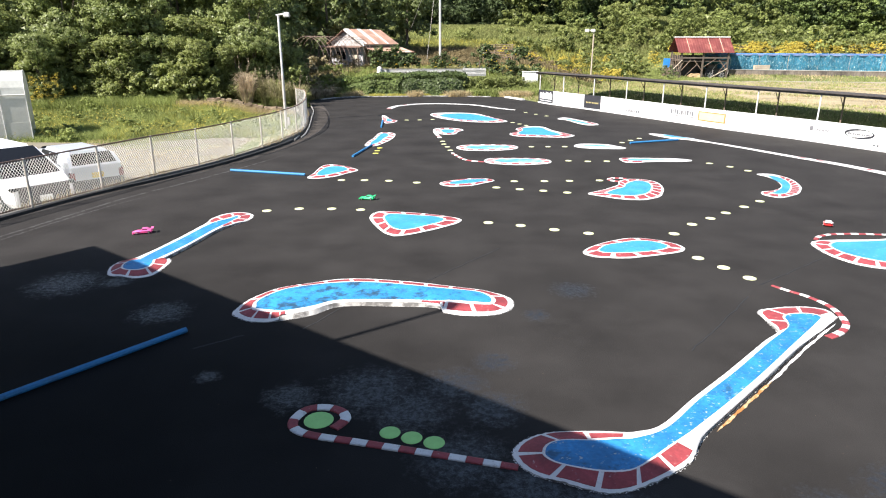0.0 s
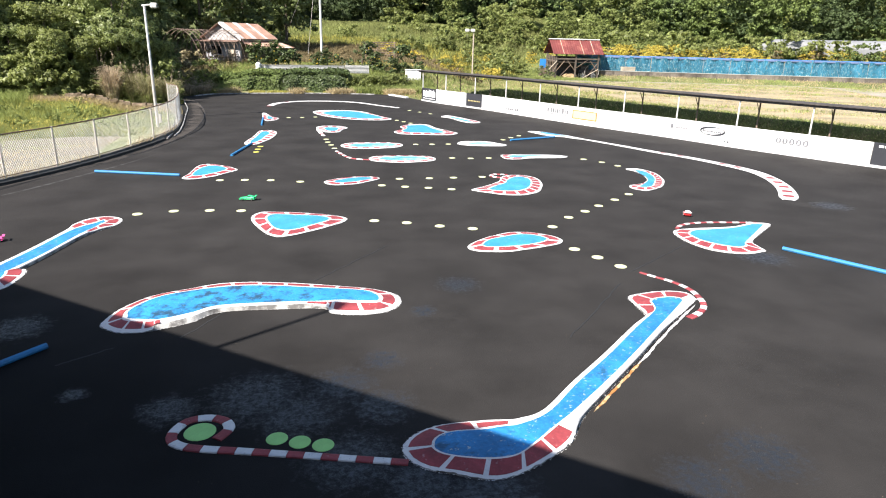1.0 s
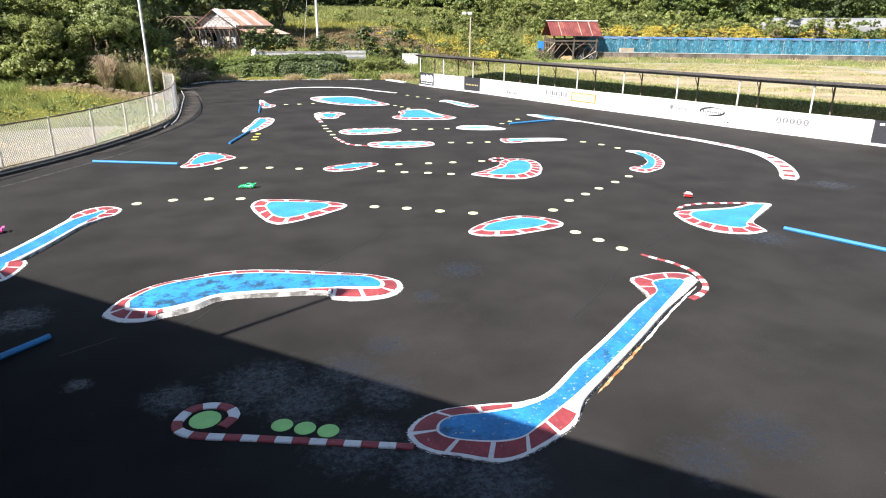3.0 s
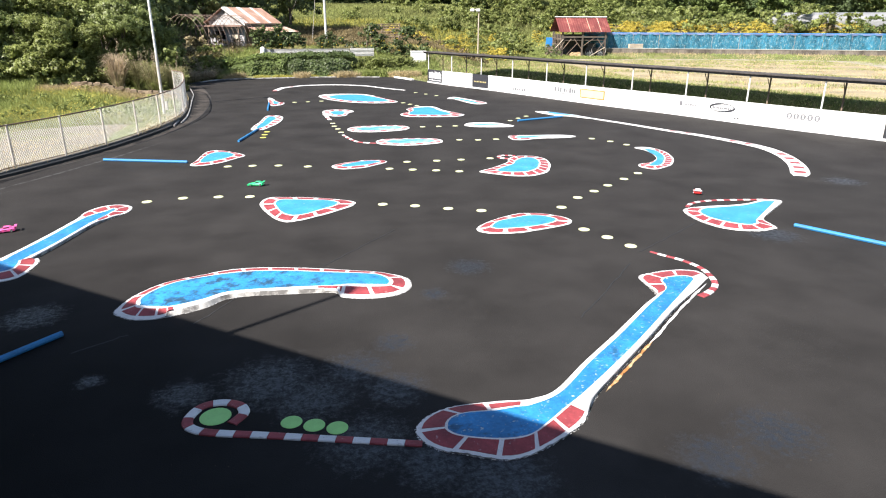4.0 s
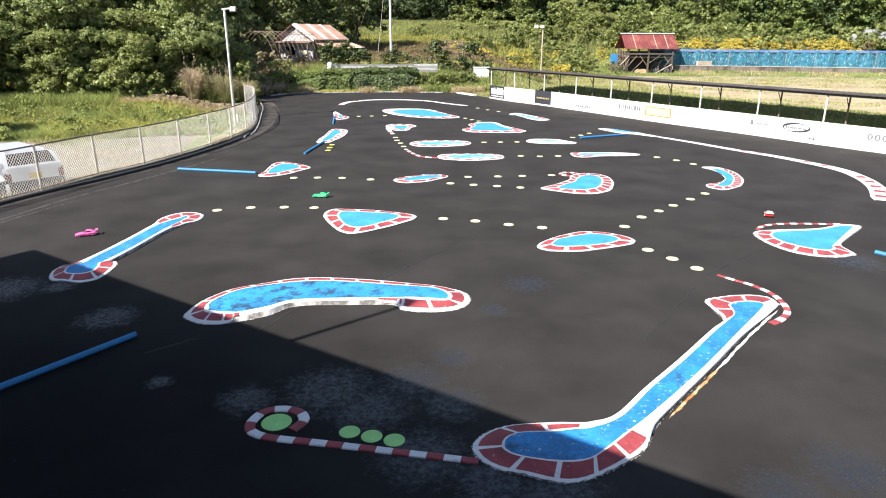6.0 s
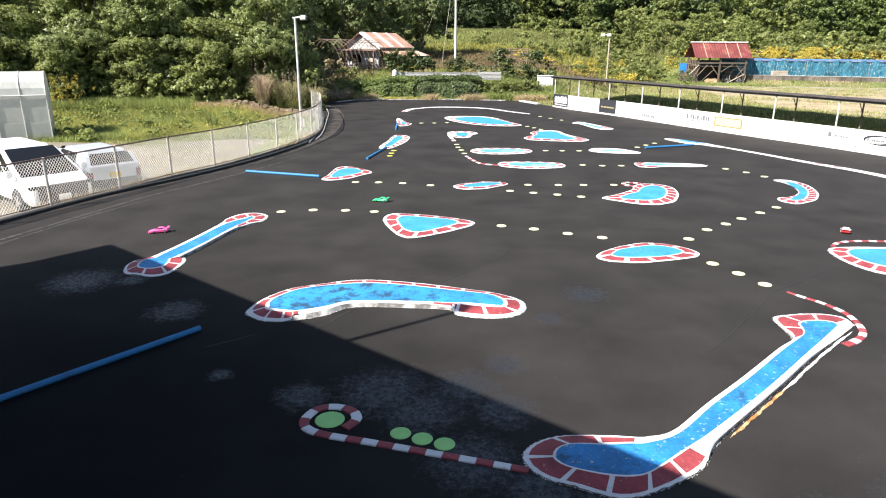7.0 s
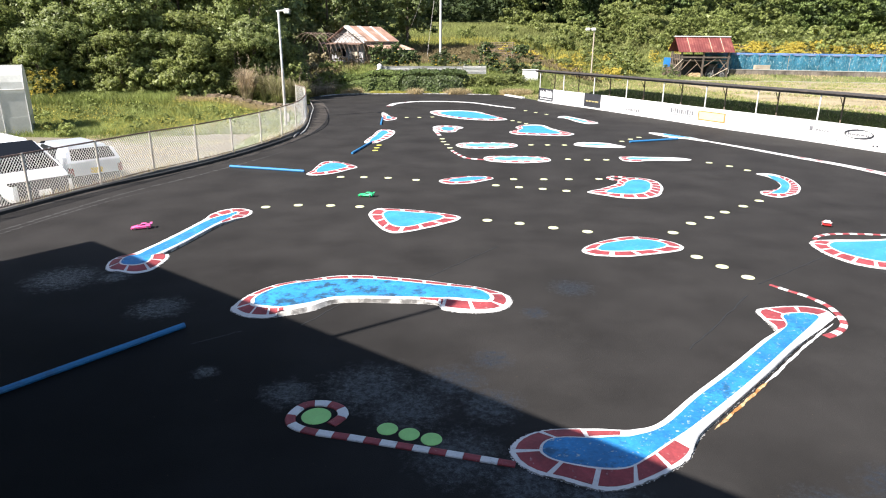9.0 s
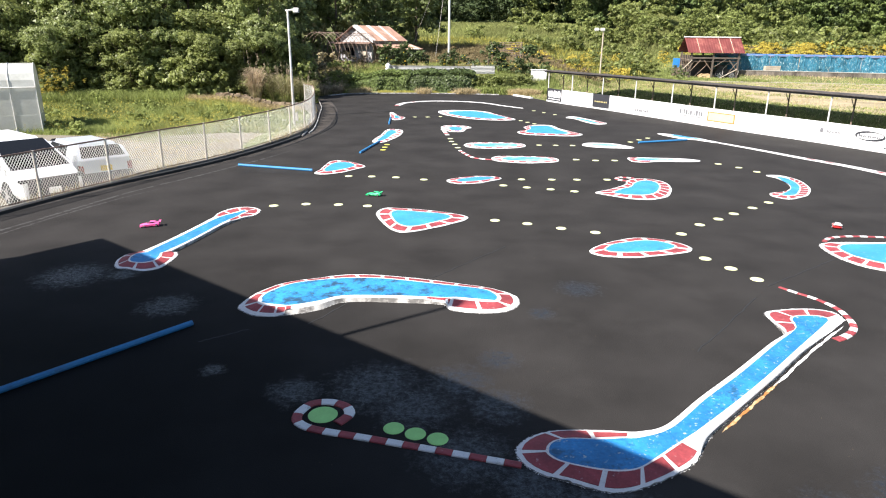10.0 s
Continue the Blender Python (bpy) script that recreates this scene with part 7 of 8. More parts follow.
for x, s in ((-2.9, 1), (-0.3, -1), (2.7, -1)):
    part("brace", tube([(x, -1.8, 0.9), (x + s * 1.1, -1.8, 2.2)], 0.05, 6), M["old_wood"], shed)
for k in range(5):
    part("stored_pole", tube([(-2.6 + 0.2 * k, -1.2 + 0.3 * k, 2.2), (2.2, -1.3 + 0.4 * k, 2.35 + 0.06 * k)], 0.06, 6), M["steel_dark"], shed)
part("strut", tube([(-4.1, -2.0, 0.9), (-2.8, -1.8, 2.2)], 0.05, 6), M["pale_wood"], shed)
part("strut", tube([(0.5, -2.0, 0.05), (2.6, -2.0, 1.2)], 0.05, 6), M["pale_wood"], shed)
# added dark sheet that stands in for the shade inside the open shed
part("back_panel", box(-2.8, 1.5, 0.0, 2.7, 1.6, 2.7), M["steel_dark"], shed)
for k in range(6):
    part("lath", tube([(-3.05, -1.6 + 0.6 * k, 0.1), (-3.05, -1.3 + 0.6 * k, 2.9)], 0.03, 5), M["old_wood"], shed)
for z in (0.8, 1.5, 2.2):
    part("lath", tube([(-3.08, -1.8, z), (-3.08, 1.8, z + 0.1)], 0.03, 5), M["old_wood"], shed)
for a, b in (((-3.9, -2.1, 0.1), (-2.7, -1.9, 1.9)), ((-2.4, -1.95, 0.3), (-1.0, -1.85, 1.7)), ((1.2, -1.95, 0.2), (2.5, -1.85, 1.9)), ((-0.2, -1.9, 1.4), (1.2, -1.8, 2.3))):
    part("leaning_pole", tube([a, b], 0.035, 5), M["old_wood"], shed)
machine = thing("farm_machine", 33.1, 81.4, float(land(33.1, 81.4)), "dark farm machine stored under the shed", "machine")
part("frame", box(-1.1, -0.5, 0.45, 1.1, 0.5, 1.25, 0.08), M["steel_dark"], machine)
part("hood", box(-0.9, -0.4, 1.25, 0.3, 0.4, 1.75, 0.1), M["steel_dark"], machine)
for x, y in ((-0.7, -0.62), (0.8, -0.62), (-0.7, 0.62), (0.8, 0.62)):
    wheel(x, y, 0.5, 0.22, machine, 8)
part("guard_hoop", tube([(0.55 + 0.95 * math.cos(a), -0.8, 0.98 + 0.95 * math.sin(a)) for a in (2 * math.pi * k / 20 for k in range(21))], 0.03, 5), M["post_grey"], machine, "pale steel hoop")
shrub = thing("bush", 26.6, 78.6, float(land(26.6, 78.6)), "dark rounded bush beside the shed", "bush")
v, f, soft = bushes[0]
bulk("leaves", v * 1.0, f, M["leaf_dark"], shrub, soft=soft)
part("stem", tube([(0, 0, -0.1), (0, 0, 0.8)], 0.05, 6), M["bark"], shrub)
hay = thing("hay_heap", 30.8, 80.6, float(land(30.8, 80.6)), "loose heap of tan hay under the shed", "hay")
bm = bmesh.new()
bmesh.ops.create_icosphere(bm, subdivisions=3, radius=1)
for v in bm.verts:
    v.co = Vector((v.co.x * 1.1, v.co.y * 0.7, max(-0.1, v.co.z * 0.65))) * (1 + 0.45 * noise.noise(v.co * 5))
part("heap", bm, M["hay"], hay, smooth=True)

# retaining wall, blue netting, tarpaulin
lip = [(29 + 3.0 * k, 83 - 0.37 * (3.0 * k - 1)) for k in range(26)]
ret = np.array(lip[2:])
wall_r = part("coping", ribbon(ret, -0.2, 0.2, 0.984, 1.05), M["concrete"])
wall_r.name = "wall_coping"
tagged(wall_r, "pale concrete coping on the retaining wall", "coping", "", "structure")
tagged(part("terrace", ribbon(ret + np.array((0.5, 1.35)), -1.2, 1.25, 0.3, 0.93), M["soil"]), "narrow soil terrace above the retaining wall", "terrace", "", "structure")
tagged(part("retaining_wall", ribbon(ret, -0.15, 0.15, -0.4, 0.98), M["wall_stained"]), "stained concrete retaining wall beyond the field", "wall", "", "structure")
verge = [[(p[0] + 0.35 * o, p[1] + 0.94 * o, z + 0.06 * math.sin(1.3 * k + 4 * o)) for o, z in ((-0.1, 0.42), (-0.8, 0.36), (-1.8, 0.16), (-3.0, -0.12))] for k, p in enumerate(ret)]
bulk("field_bank", np.array([v for row in verge for v in row]), [[4 * k + j, 4 * k + j + 1, 4 * k + 5 + j, 4 * k + 4 + j] for k in range(len(verge) - 1) for j in range(3)], M["soil"], None, "low grassy bank at the foot of the retaining wall", "bank", "structure")
rng = np.random.RandomState(52)
n = 9000
kk, jj = rng.uniform(0, len(verge) - 1.01, n), rng.uniform(0, 2.99, n)
k0, j0 = kk.astype(int), jj.astype(int)
fk, fj = (kk - k0)[:, None], (jj - j0)[:, None]
rr = np.array(verge)
base = (rr[k0, j0] * (1 - fk) + rr[k0 + 1, j0] * fk) * (1 - fj) + (rr[k0, j0 + 1] * (1 - fk) + rr[k0 + 1, j0 + 1] * fk) * fj
a = rng.uniform(0, 6.28, n)
side = np.stack([np.cos(a), np.sin(a), 0 * a], 1) * 0.03
tip = base + np.stack([rng.normal(0, 0.1, n), rng.normal(0, 0.1, n), rng.uniform(0.08, 0.3, n)], 1)
v = np.stack([base - side, base + side, tip], 1)
dry = np.sin(base[:, 0] * 0.9) + rng.normal(0, 0.6, n) > 0
for pick, mat, label in ((~dry, "grass", "green grass on the low bank below the wall"), (dry, "grass_dry", "dry grass on the low bank below the wall")):
    w = v[pick].reshape(-1, 3)
    bulk("field_bank_grass", w, np.arange(len(w)).reshape(-1, 3), M[mat], None, label, "grass", "stuff")
netting = thing("net_fence", 0, 0, 0, "long fence of blue netting on poles above a retaining wall", "net fence")
line = np.array([(p[0] + 0.3, p[1] + 0.9) for p in lip[1:]])
for k in range(len(line) - 1):
    verts, faces = [], []
    for j in range(13):
        f = j / 12
        x, y = line[k] + (line[k + 1] - line[k]) * f
        sag = 0.1 * math.sin(math.pi * f)
        for z in (0.95, 1.55, 2.2, 2.84 - sag):
            verts.append((x, y + 0.09 * math.sin(14 * f + 1.2 * z + 2.3 * k) * (z - 0.7), z))
    for j in range(12):
        for q in range(3):
            a = 4 * j + q
            faces.append([a, a + 4, a + 5, a + 1])
    bm = bm_of(verts, faces)
    bmesh.ops.solidify(bm, geom=bm.faces, thickness=0.02)
    part("net_panel", bm, M["net"], netting)
    part("net_pole", tube([(line[k][0], line[k][1] - 0.04, 0.6), (line[k][0], line[k][1] - 0.04, 2.95)], 0.016, 6), M["post_grey"], netting)
part("hem", ribbon(line, -0.05, 0.06, 2.66, 2.86), M["net_band"], netting, "faded purple-blue hem along the top")
rng = np.random.RandomState(67)
for many, mat, label, low, high, size in ((1500, "net_pale", "pale frayed patches in the net", 0.95, 2.6, 0.06), (420, "net_pale", "pale frayed lower edge of the net", 0.95, 1.08, 0.11), (900, "net_deep", "weeds growing up behind the net", 0.95, 2.0, 0.1)):
    q = rng.uniform(0, len(line) - 1.001, many)
    k = q.astype(int)
    p = line[k] + (line[k + 1] - line[k]) * (q - k)[:, None]
    c = np.stack([p[:, 0], p[:, 1] - 0.24, low + (high - low) * rng.rand(many) ** (1.6 if mat == "net_deep" else 1.0)], 1)
    v, f, soft = leaf_cards(c, np.tile((-0.35, -0.9, 0.2), (many, 1)), size * rng.uniform(0.5, 1.5, many), rng)
    bulk("net_tatters", v, f, M[mat], netting, label)
part("top_rope", tube([(p[0], p[1] - 0.02, 2.88) for p in line], 0.04, 5), M["tarp"], netting)
crate = thing("crate", 38.6, 80.7, 0.93, "pale wooden crate on the terrace by the netting", "crate")
for z in (0.02, 0.24, 0.46):
    part("board", box(-0.9, -0.3, z, 0.9, -0.27, z + 0.18), M["pale_wood"], crate)
part("body", box(-0.88, -0.265, 0.0, 0.88, 0.25, 0.62), M["pale_wood"], crate)
tarp = thing("tarpaulin", 28.6, 83.6, float(land(28.6, 83.6)), "blue tarpaulin screen beside the shed", "tarpaulin")
bm = bm_of([(-1.0, 0, 1.3), (0.8, 0, 1.3), (0.85, 0, 2.35), (-0.95, 0.05, 2.4), (-1.0, 0.08, 1.3), (0.8, 0.08, 1.3), (0.85, 0.08, 2.35), (-0.95, 0.13, 2.4)],
           [[0, 1, 2, 3], [7, 6, 5, 4], [0, 4, 5, 1], [1, 5, 6, 2], [2, 6, 7, 3], [3, 7, 4, 0]])
part("cloth", bm, M["tarp"], tarp)
part("base_board", box(-1.05, -0.02, 0.0, 0.85, 0.1, 1.3), M["old_wood"], tarp)


# ---- greenhouses ----
def tunnel(name, ln, w, wall_h, top_h, mat, low_mat, label, place, frames=True):
    ob = thing("greenhouse", *place[:3], label, "greenhouse", "", "", place[3])
    prof = [(-w, wall_h * 0.42)] + [(-w * 1.0, wall_h)] + [(w * math.cos(math.pi - math.pi * k / 10), wall_h + (top_h - wall_h) * math.sin(math.pi * k / 10)) for k in range(1, 10)] + [(w, wall_h), (w, wall_h * 0.42)]
    verts, faces = [], []
    for x in (0, -ln):
        verts += [(x, y, z) for y, z in prof]
    n = len(prof)
    faces = [[k, k + 1, n + k + 1, n + k] for k in range(n - 1)] + [list(range(n)), list(range(2 * n - 1, n - 1, -1))]
    part("cover", bm_of(verts, faces), mat, ob, "translucent film cover")
    for y in (-w, w):
        part("side_skirt", box(-ln, y - 0.02, 0, 0, y + 0.02, wall_h * 0.42 - 0.004), low_mat, ob)
    part("end_skirt", box(-0.03, -w + 0.025, 0, 0.02, w - 0.025, wall_h * 0.42 - 0.004), low_mat, ob)
    if frames:
        for k in range(int(ln / 1.1) + 1):
            x = -min(ln, 1.1 * k)
            part("rib", tube([(x, -w - 0.03, 0)] + [(x, y * 1.015, z + 0.015) for y, z in prof[1:-1]] + [(x, w + 0.03, 0)], 0.02, 5), M["steel_white"], ob)
        part("side_rail", tube([(-ln, -w - 0.04, wall_h), (0, -w - 0.04, wall_h)], 0.025, 5), M["steel_white"], ob)
    return ob


tunnel("near", 12.0, 1.5, 2.3, 3.4, M["film"], M["film"], "tunnel greenhouse of pale translucent film", (-21.25, 33.5, -0.55, 29))
tunnel("far", 62.0, 2.2, 1.1, 2.2, M["film_old"], M["film_old"], "long low tunnel greenhouse of grey film", (115, 58, 3.25, -26.7), False)

# ---- poles ----
pole = thing("lamp_post", -8.74, 36.0, -0.5, "white floodlight pole behind the fence", "lamp post")
part("shaft", tube([(0, 0, 0), (0, 0, 3.0)], 0.075, 10), M["post_grey"], pole)
part("upper_shaft", tube([(0.0, 0, 2.9), (0, 0, 6.1)], 0.06, 10), M["steel_white"], pole)
part("arm", tube([(-0.12, 0, 6.05), (0.42, 0, 6.12)], 0.045, 8), M["steel_white"], pole)
lampm = part("floodlight", box(0.3, -0.16, 5.95, 0.62, 0.16, 6.2, 0.04), M["steel_white"], pole)
part("reflector", box(0.62, -0.13, 5.98, 0.64, 0.13, 6.17), M["lamp_clear"], lampm)
part("control_box", box(0.09, -0.08, 0.3, 0.22, 0.08, 0.75, 0.02), M["post_grey"], pole)
pole = thing("lamp_post", 16.3, 73.2, float(land(16.3, 73.2)) - 0.1, "wooden floodlight pole in the field", "lamp post")
part("shaft", tube([(0, 0, 0), (0.02, 0, 5.75)], 0.075, 8), M["pale_wood"], pole)
part("arm", tube([(-0.75, 0, 5.6), (0.15, 0, 5.65)], 0.05, 6), M["steel_white"], pole)
for x in (-0.7, -0.05):
    part("floodlight", box(x - 0.25, -0.2, 5.42, x + 0.2, 0.15, 5.75, 0.06), M["steel_white"], pole)
pole = thing("utility_pole", -0.35, 74.0, float(land(-0.35, 74)) - 0.1, "tall slim white pole with guy wires", "pole")
part("shaft", tube([(0, 0, 0), (0, 0, 15.0)], 0.14, 10, taper=0.09), M["steel_white"], pole)
part("guy_wire", tube([(-0.05, 0, 12.0), (-1.55, -2.0, 0.1)], 0.016, 5), M["post_grey"], pole)
part("guy_wire", tube([(-0.05, 0, 12.0), (-4.6, 6.0, 1.5)], 0.012, 5), M["post_grey"], pole)

# rubble bank in the meadow, roughly stacked
rng = random.Random(3)
for many, first, step, up in ((20, -17.0, 0.36, 0.0), (17, -16.6, 0.38, 0.26), (12, -15.4, 0.4, 0.5)):
    for k in range(many):
        x, y = first + step * k + rng.uniform(-0.08, 0.08), 43.0 + 0.05 * step / 0.4 * k + 0.22 * up + rng.uniform(-0.06, 0.06)
        ob = thing("stone", x, y, float(land(x, y)) + up - 0.1, "brown rough stone stacked in a rubble bank", "stone", "rubble stones", "", rng.uniform(-12, 12))
        bm = bmesh.new()
        bmesh.ops.create_icosphere(bm, subdivisions=2, radius=rng.uniform(0.2, 0.27))
        flat = rng.uniform(0.55, 0.8)
        for v in bm.verts:
            q = Vector((max(-0.15, min(0.15, v.co.x)) * 1.6, max(-0.13, min(0.13, v.co.y)), max(-0.12, min(0.12, v.co.z)) * flat * 1.2 + 0.1))
            v.co = q * (1 + 0.4 * noise.noise(v.co * 5 + Vector((k, up * 9, 0))))
        part("block", bm, M["old_stone"], ob)


# ---- parked cars ----
def pane(a, b, c, d, u0, u1, v0, v1, out, shift=0.008, thick=0.02):
    """A thin panel on the four-cornered face a b c d (a b below, d c above), between shares u and v of it."""
    def at(u, v):
        lo = Vector(a).lerp(Vector(b), u)
        hi = Vector(d).lerp(Vector(c), u)
        return lo.lerp(hi, v)
    n = (Vector(b) - Vector(a)).cross(Vector(d) - Vector(a)).normalized()
    if n.dot(Vector(out)) < 0:
        n = -n
    ring = [at(u0, v0), at(u1, v0), at(u1, v1), at(u0, v1)]
    verts = [tuple(p + n * shift) for p in ring] + [tuple(p - n * thick) for p in ring]
    return bm_of(verts, [[0, 1, 2, 3], [7, 6, 5, 4], [0, 4, 5, 1], [1, 5, 6, 2], [2, 6, 7, 3], [3, 7, 4, 0]])


def loft(stations):
    """A closed hull of cross-sections: x, half width, bottom, shoulder height, top, top half width."""
    verts, faces = [], []
    for x, w, zb, zs, zt, wt in stations:
        half = [(w * 0.86, zb), (w * 0.98, zb + 0.14 * (zs - zb) / 0.5), (w, (zb + zs) / 2), (w * 0.985, zs), (wt, zt)]
        verts += [(x, -y, z) for y, z in half] + [(x, y, z) for y, z in reversed(half)]
    n = 10
    for k in range(len(stations) - 1):
        a, b = n * k, n * k + n
        faces += [[a + j, a + (j + 1) % n, b + (j + 1) % n, b + j] for j in range(n)]
    faces += [list(range(n)), list(range(len(verts) - 1, len(verts) - n - 1, -1))]
    bm = bm_of(verts, faces)
    bmesh.ops.recalc_face_normals(bm, faces=bm.faces)
    sharp = [e for e in bm.edges if len(e.link_faces) == 2 and e.calc_face_angle(0) > 0.5]
    bmesh.ops.bevel(bm, geom=sharp, offset=0.025, segments=2, affect="EDGES")
    return bm


def parked_car(spec, paint, label, place):
    ob = thing("car", *place[:3], label, "car", "parked cars", "", place[3])
    L, W = spec["length"], spec["width"] / 2
    part("body", loft([(x * L, w * W, zb, zs, zt, wt * W) for x, w, zb, zs, zt, wt in spec["hull"]]), paint, ob, "", False)
    (xb0, xb1, wb, zb), (xt0, xt1, wt, zt) = spec["cabin"]
    wb, wt = wb * W, wt * W
    B = [(xb0, -wb, zb), (xb1, -wb, zb), (xb1, wb, zb), (xb0, wb, zb)]
    T = [(xt0, -wt, zt), (xt1, -wt, zt), (xt1, wt, zt), (xt0, wt, zt)]
    cab = bm_of(B + T, [[0, 1, 5, 4], [1, 2, 6, 5], [2, 3, 7, 6], [3, 0, 4, 7], [4, 5, 6, 7], [3, 2, 1, 0]])
    bmesh.ops.recalc_face_normals(cab, faces=cab.faces)
    top = [e for e in cab.edges if all(v.co.z > zt - 0.01 for v in e.verts)]
    bmesh.ops.bevel(cab, geom=top, offset=0.13, segments=4, affect="EDGES")
    part("cabin", cab, paint, ob)
    part("windscreen", pane(B[1], B[2], T[2], T[1], 0.04, 0.96, 0.03, 0.94, (1, 0, 0.3)), M["car_glass"], ob, "dark windscreen")
    part("rear_window", pane(B[3], B[0], T[0], T[3], 0.08, 0.92, 0.12, 0.86, (-1, 0, 0.3)), M["car_glass"], ob, "dark rear window")
    for u0, u1 in spec["side_windows"]:
        part("side_window", pane(B[0], B[1], T[1], T[0], u0, u1, 0.08, 0.84, (0, -1, 0)), M["car_glass"], ob, "dark side window")
        part("side_window", pane(B[0], B[1], T[1], T[0], u0, u1, 0.08, 0.84, (0, -1, 0)), M["car_glass"], ob).matrix_basis = Matrix.Diagonal((1, -1, 1, 1))
    for x in spec["wheels"]:
        for y in (-W + 0.1, W - 0.1):
            wheel(x, y, spec["wheel_r"], 0.2, ob)
            arch = bmesh.new()
            bmesh.ops.create_cone(arch, cap_ends=True, segments=24, radius1=spec["wheel_r"] + 0.06, radius2=spec["wheel_r"] + 0.06, depth=0.012)
            bmesh.ops.rotate(arch, verts=arch.verts, matrix=Matrix.Rotation(radians(90), 3, "X"))
            bmesh.ops.translate(arch, verts=arch.verts, vec=(x, (W + 0.003) * (1 if y > 0 else -1), spec["wheel_r"] + 0.02))
            bmesh.ops.bisect_plane(arch, geom=arch.verts[:] + arch.edges[:] + arch.faces[:], plane_co=(0, 0, 0.22), plane_no=(0, 0, -1), clear_outer=True)
            part("wheel_arch", arch, M["trim"], ob)
    f, r = L / 2, -L / 2
    for s in (1, -1):
        part("headlight", box(f - 0.2, s * (W - 0.55) if s > 0 else -W + 0.04, spec["lamp_z"], f + 0.02, W - 0.04 if s > 0 else -(W - 0.55), spec["lamp_z"] + (0.17 if spec["kei"] else 0.1), 0.03), M["lamp_clear"] if spec["kei"] else M["car_glass"], ob, "clear headlight" if spec["kei"] else "dark slanted headlight")
        part("tail_light", box(r - 0.015, s * (W - 0.2) if s > 0 else -W + 0.03, spec["tail_z"], r + 0.1, W - 0.03 if s > 0 else -(W - 0.2), spec["tail_z"] + 0.28, 0.02), M["lamp_red"], ob, "red tail light")
        part("mirror", box(xb1 - 0.35, s * (W + 0.02) if s > 0 else -W - 0.2, zb + 0.02, xb1 - 0.2, W + 0.2 if s > 0 else -(W + 0.02), zb + 0.22, 0.03), paint, ob, "door mirror")
    part("grille", box(f - 0.12, -W * 0.74, spec["lamp_z"] - 0.44, f + 0.045, W * 0.74, spec["lamp_z"] + 0.1, 0.02), M["trim"], ob, "black grille")
    part("lower_intake", box(f - 0.1, -W * 0.8, 0.16, f + 0.035, W * 0.8, spec["lamp_z"] - 0.446, 0.01), M["trim"], ob, "black lower intake")
    part("front_plate", box(f + 0.036, -0.165, 0.42, f + 0.05, 0.165, 0.585), M["board"], ob, "blank number plate")
    part("rear_bumper", box(r - 0.05, -W * 0.94, 0.32, r + 0.14, W * 0.94, 0.56, 0.04), paint if spec["tail_z"] > 0.8 else M["trim"], ob, "rear bumper")
    part("rear_plate", box(r - 0.065, -0.165, 0.6, r + 0.02, 0.165, 0.765), M["plate"] if spec["kei"] else M["board"], ob, "blank yellow number plate" if spec["kei"] else "blank number plate")
    part("underbody", box(r + 0.15, -W * 0.8, 0.2, f - 0.15, W * 0.8, 0.42), M["trim"], ob)
    return ob


VAN = dict(length=4.7, width=1.8, hull=[(-0.5, 0.92, 0.28, 0.85, 1.02, 0.9), (-0.42, 1, 0.26, 0.85, 1.05, 0.95), (0.1, 1, 0.26, 0.85, 1.05, 0.95), (0.3, 1, 0.26, 0.85, 1.04, 0.93), (0.42, 0.98, 0.26, 0.84, 1.0, 0.84), (0.485, 0.9, 0.28, 0.8, 0.93, 0.76), (0.5, 0.84, 0.32, 0.74, 0.86, 0.68)],
           cabin=((-2.25, 1.72, 0.95, 1.02), (-2.1, 0.3, 0.78, 1.74)), side_windows=((0.04, 0.26), (0.28, 0.5), (0.52, 0.74), (0.77, 0.9)), wheels=(-1.4, 1.45), wheel_r=0.33, lamp_z=0.77, tail_z=0.9, kei=False)
WAGON = dict(length=4.2, width=1.68, hull=[(-0.5, 0.92, 0.34, 0.82, 0.98, 0.9), (-0.42, 1, 0.3, 0.82, 1.0, 0.94), (0.1, 1, 0.3, 0.82, 0.99, 0.94), (0.28, 1, 0.3, 0.82, 0.96, 0.92), (0.44, 0.98, 0.3, 0.8, 0.9, 0.85), (0.5, 0.88, 0.36, 0.68, 0.8, 0.72)],
             cabin=((-2.06, 1.2, 0.95, 0.97), (-1.72, 0.45, 0.8, 1.4)), side_windows=((0.3, 0.55), (0.58, 0.86)), wheels=(-1.3, 1.35), wheel_r=0.32, lamp_z=0.66, tail_z=0.55, kei=True)
parked_car(VAN, M["car_white"], "white minivan parked nose to the chain-link fence", (-13.1, 19.05, -0.47, -36.9))
parked_car(WAGON, M["car_silver"], "silver wagon parked tail to the chain-link fence", (-12.5, 21.35, -0.47, 138.6))


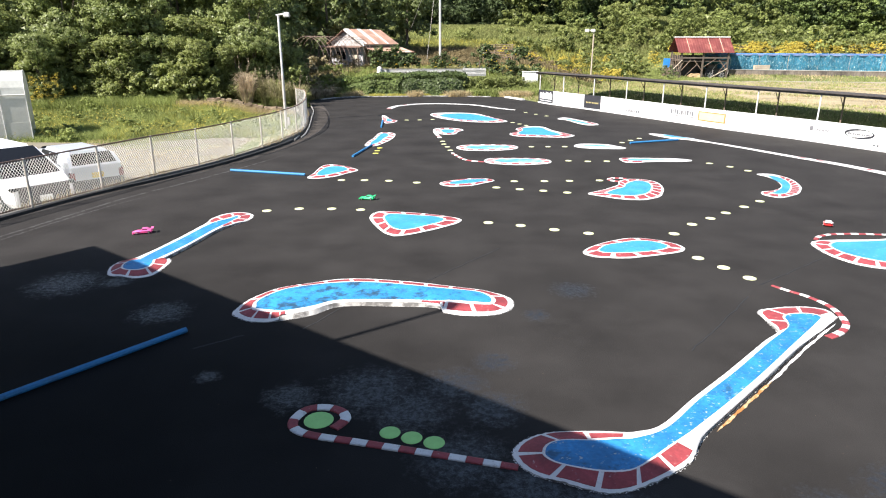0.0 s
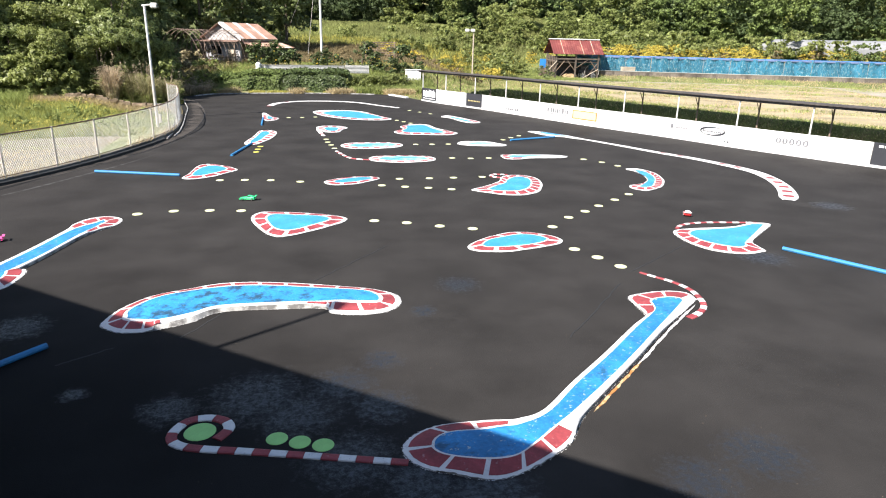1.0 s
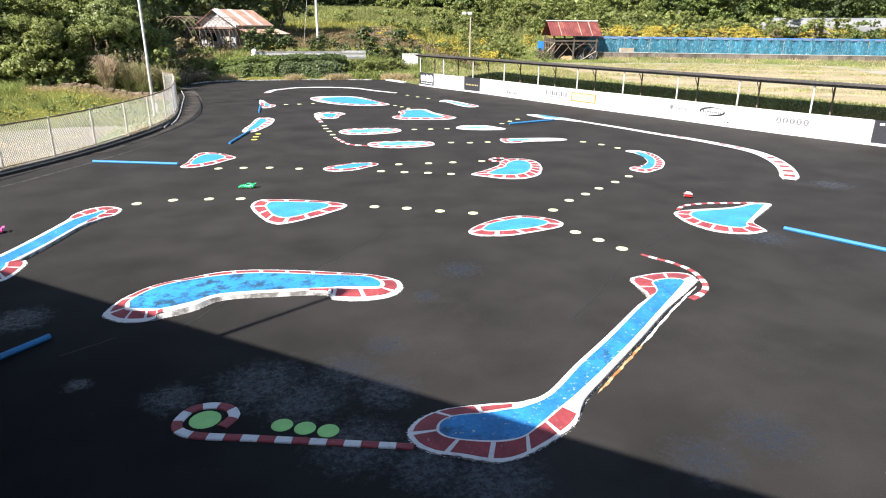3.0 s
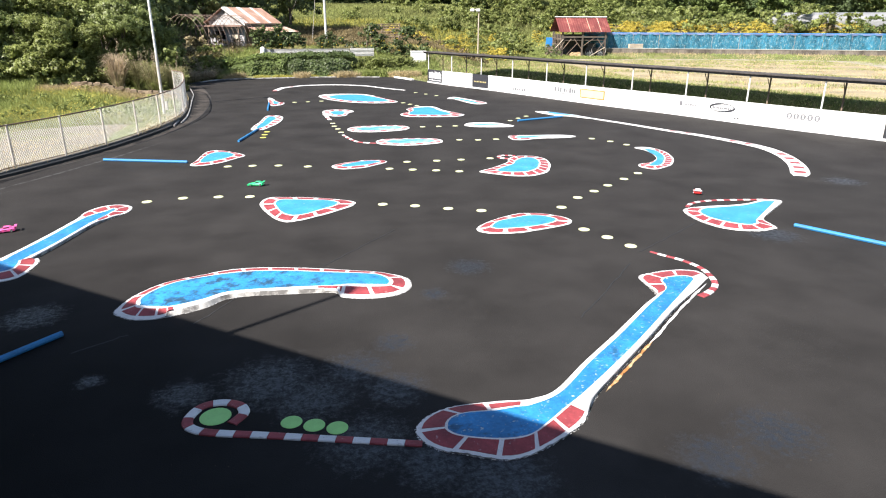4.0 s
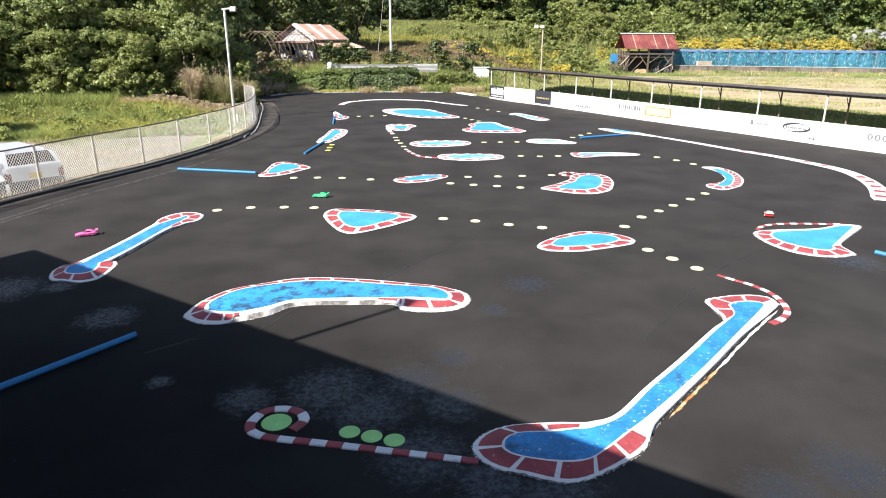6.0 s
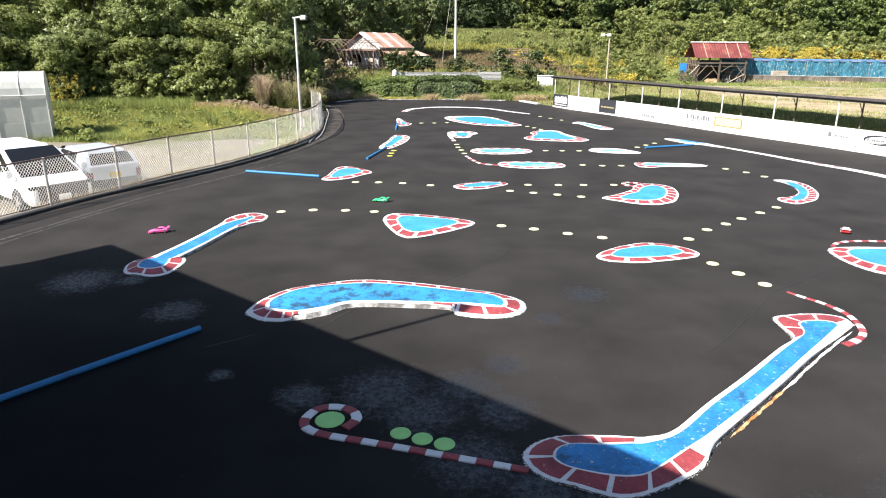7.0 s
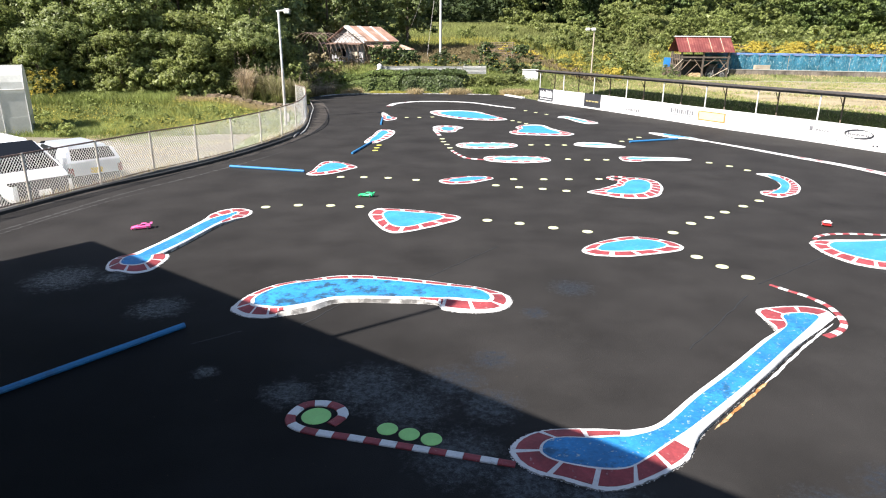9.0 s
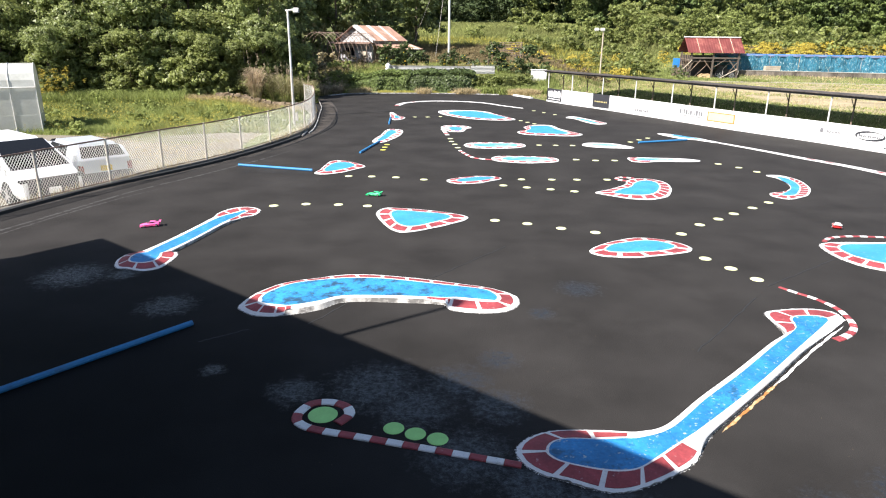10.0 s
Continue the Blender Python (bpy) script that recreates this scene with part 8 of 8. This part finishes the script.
# ---- model cars on the track ----
def model_car(paint, second, label, x, y, turn):
    ob = thing("model_car", x, y, 0, label, "model car", "radio-controlled cars", "", turn)
    W = 0.095
    part("shell", loft([(-0.21, W * 0.92, 0.02, 0.07, 0.085, W * 0.8), (-0.15, W, 0.015, 0.075, 0.092, W * 0.85), (0.03, W, 0.015, 0.07, 0.085, W * 0.85), (0.13, W, 0.015, 0.06, 0.07, W * 0.8), (0.2, W * 0.9, 0.015, 0.045, 0.052, W * 0.7), (0.22, W * 0.7, 0.02, 0.035, 0.042, W * 0.55)]), paint, ob)
    B = [(-0.17, -0.078, 0.08), (0.08, -0.078, 0.08), (0.08, 0.078, 0.08), (-0.17, 0.078, 0.08)]
    T = [(-0.1, -0.058, 0.122), (-0.005, -0.058, 0.122), (-0.005, 0.058, 0.122), (-0.1, 0.058, 0.122)]
    part("roof", bm_of(B + T, [[0, 1, 5, 4], [1, 2, 6, 5], [2, 3, 7, 6], [3, 0, 4, 7], [4, 5, 6, 7], [3, 2, 1, 0]]), second, ob)
    part("windscreen", pane(B[1], B[2], T[2], T[1], 0.08, 0.92, 0.1, 0.9, (1, 0, 0.3), 0.002, 0.002), M["car_glass"], ob)
    for s in (1, -1):
        q = pane(B[0], B[1], T[1], T[0], 0.2, 0.85, 0.2, 0.85, (0, -1, 0), 0.002, 0.002)
        g = part("side_window", q, M["car_glass"], ob)
        g.matrix_basis = Matrix.Diagonal((1, s, 1, 1))
        part("bumper", box(0.19, s * 0.02 if s > 0 else -0.075, 0.02, 0.225, 0.075 if s > 0 else -0.02, 0.045, 0.004), second, ob)
        part("wing_strut", box(-0.205, s * 0.05 - 0.003, 0.08, -0.19, s * 0.05 + 0.003, 0.115), M["trim"], ob)
    part("wing", box(-0.235, -0.09, 0.115, -0.185, 0.09, 0.12), second, ob)
    for wx in (-0.13, 0.13):
        for wy in (-0.082, 0.082):
            wheel(wx, wy, 0.032, 0.026, ob)
    return ob


model_car(M["toy_red"], M["toy_white"], "red and white radio-controlled model car on asphalt", 9.26, 14.84, 60)
model_car(M["toy_pink"], M["toy_pink"], "bright pink radio-controlled model car on asphalt", -6.92, 14.15, 200)
model_car(M["toy_green"], M["toy_green"], "bright green radio-controlled model car on asphalt", -2.13, 17.48, 170)
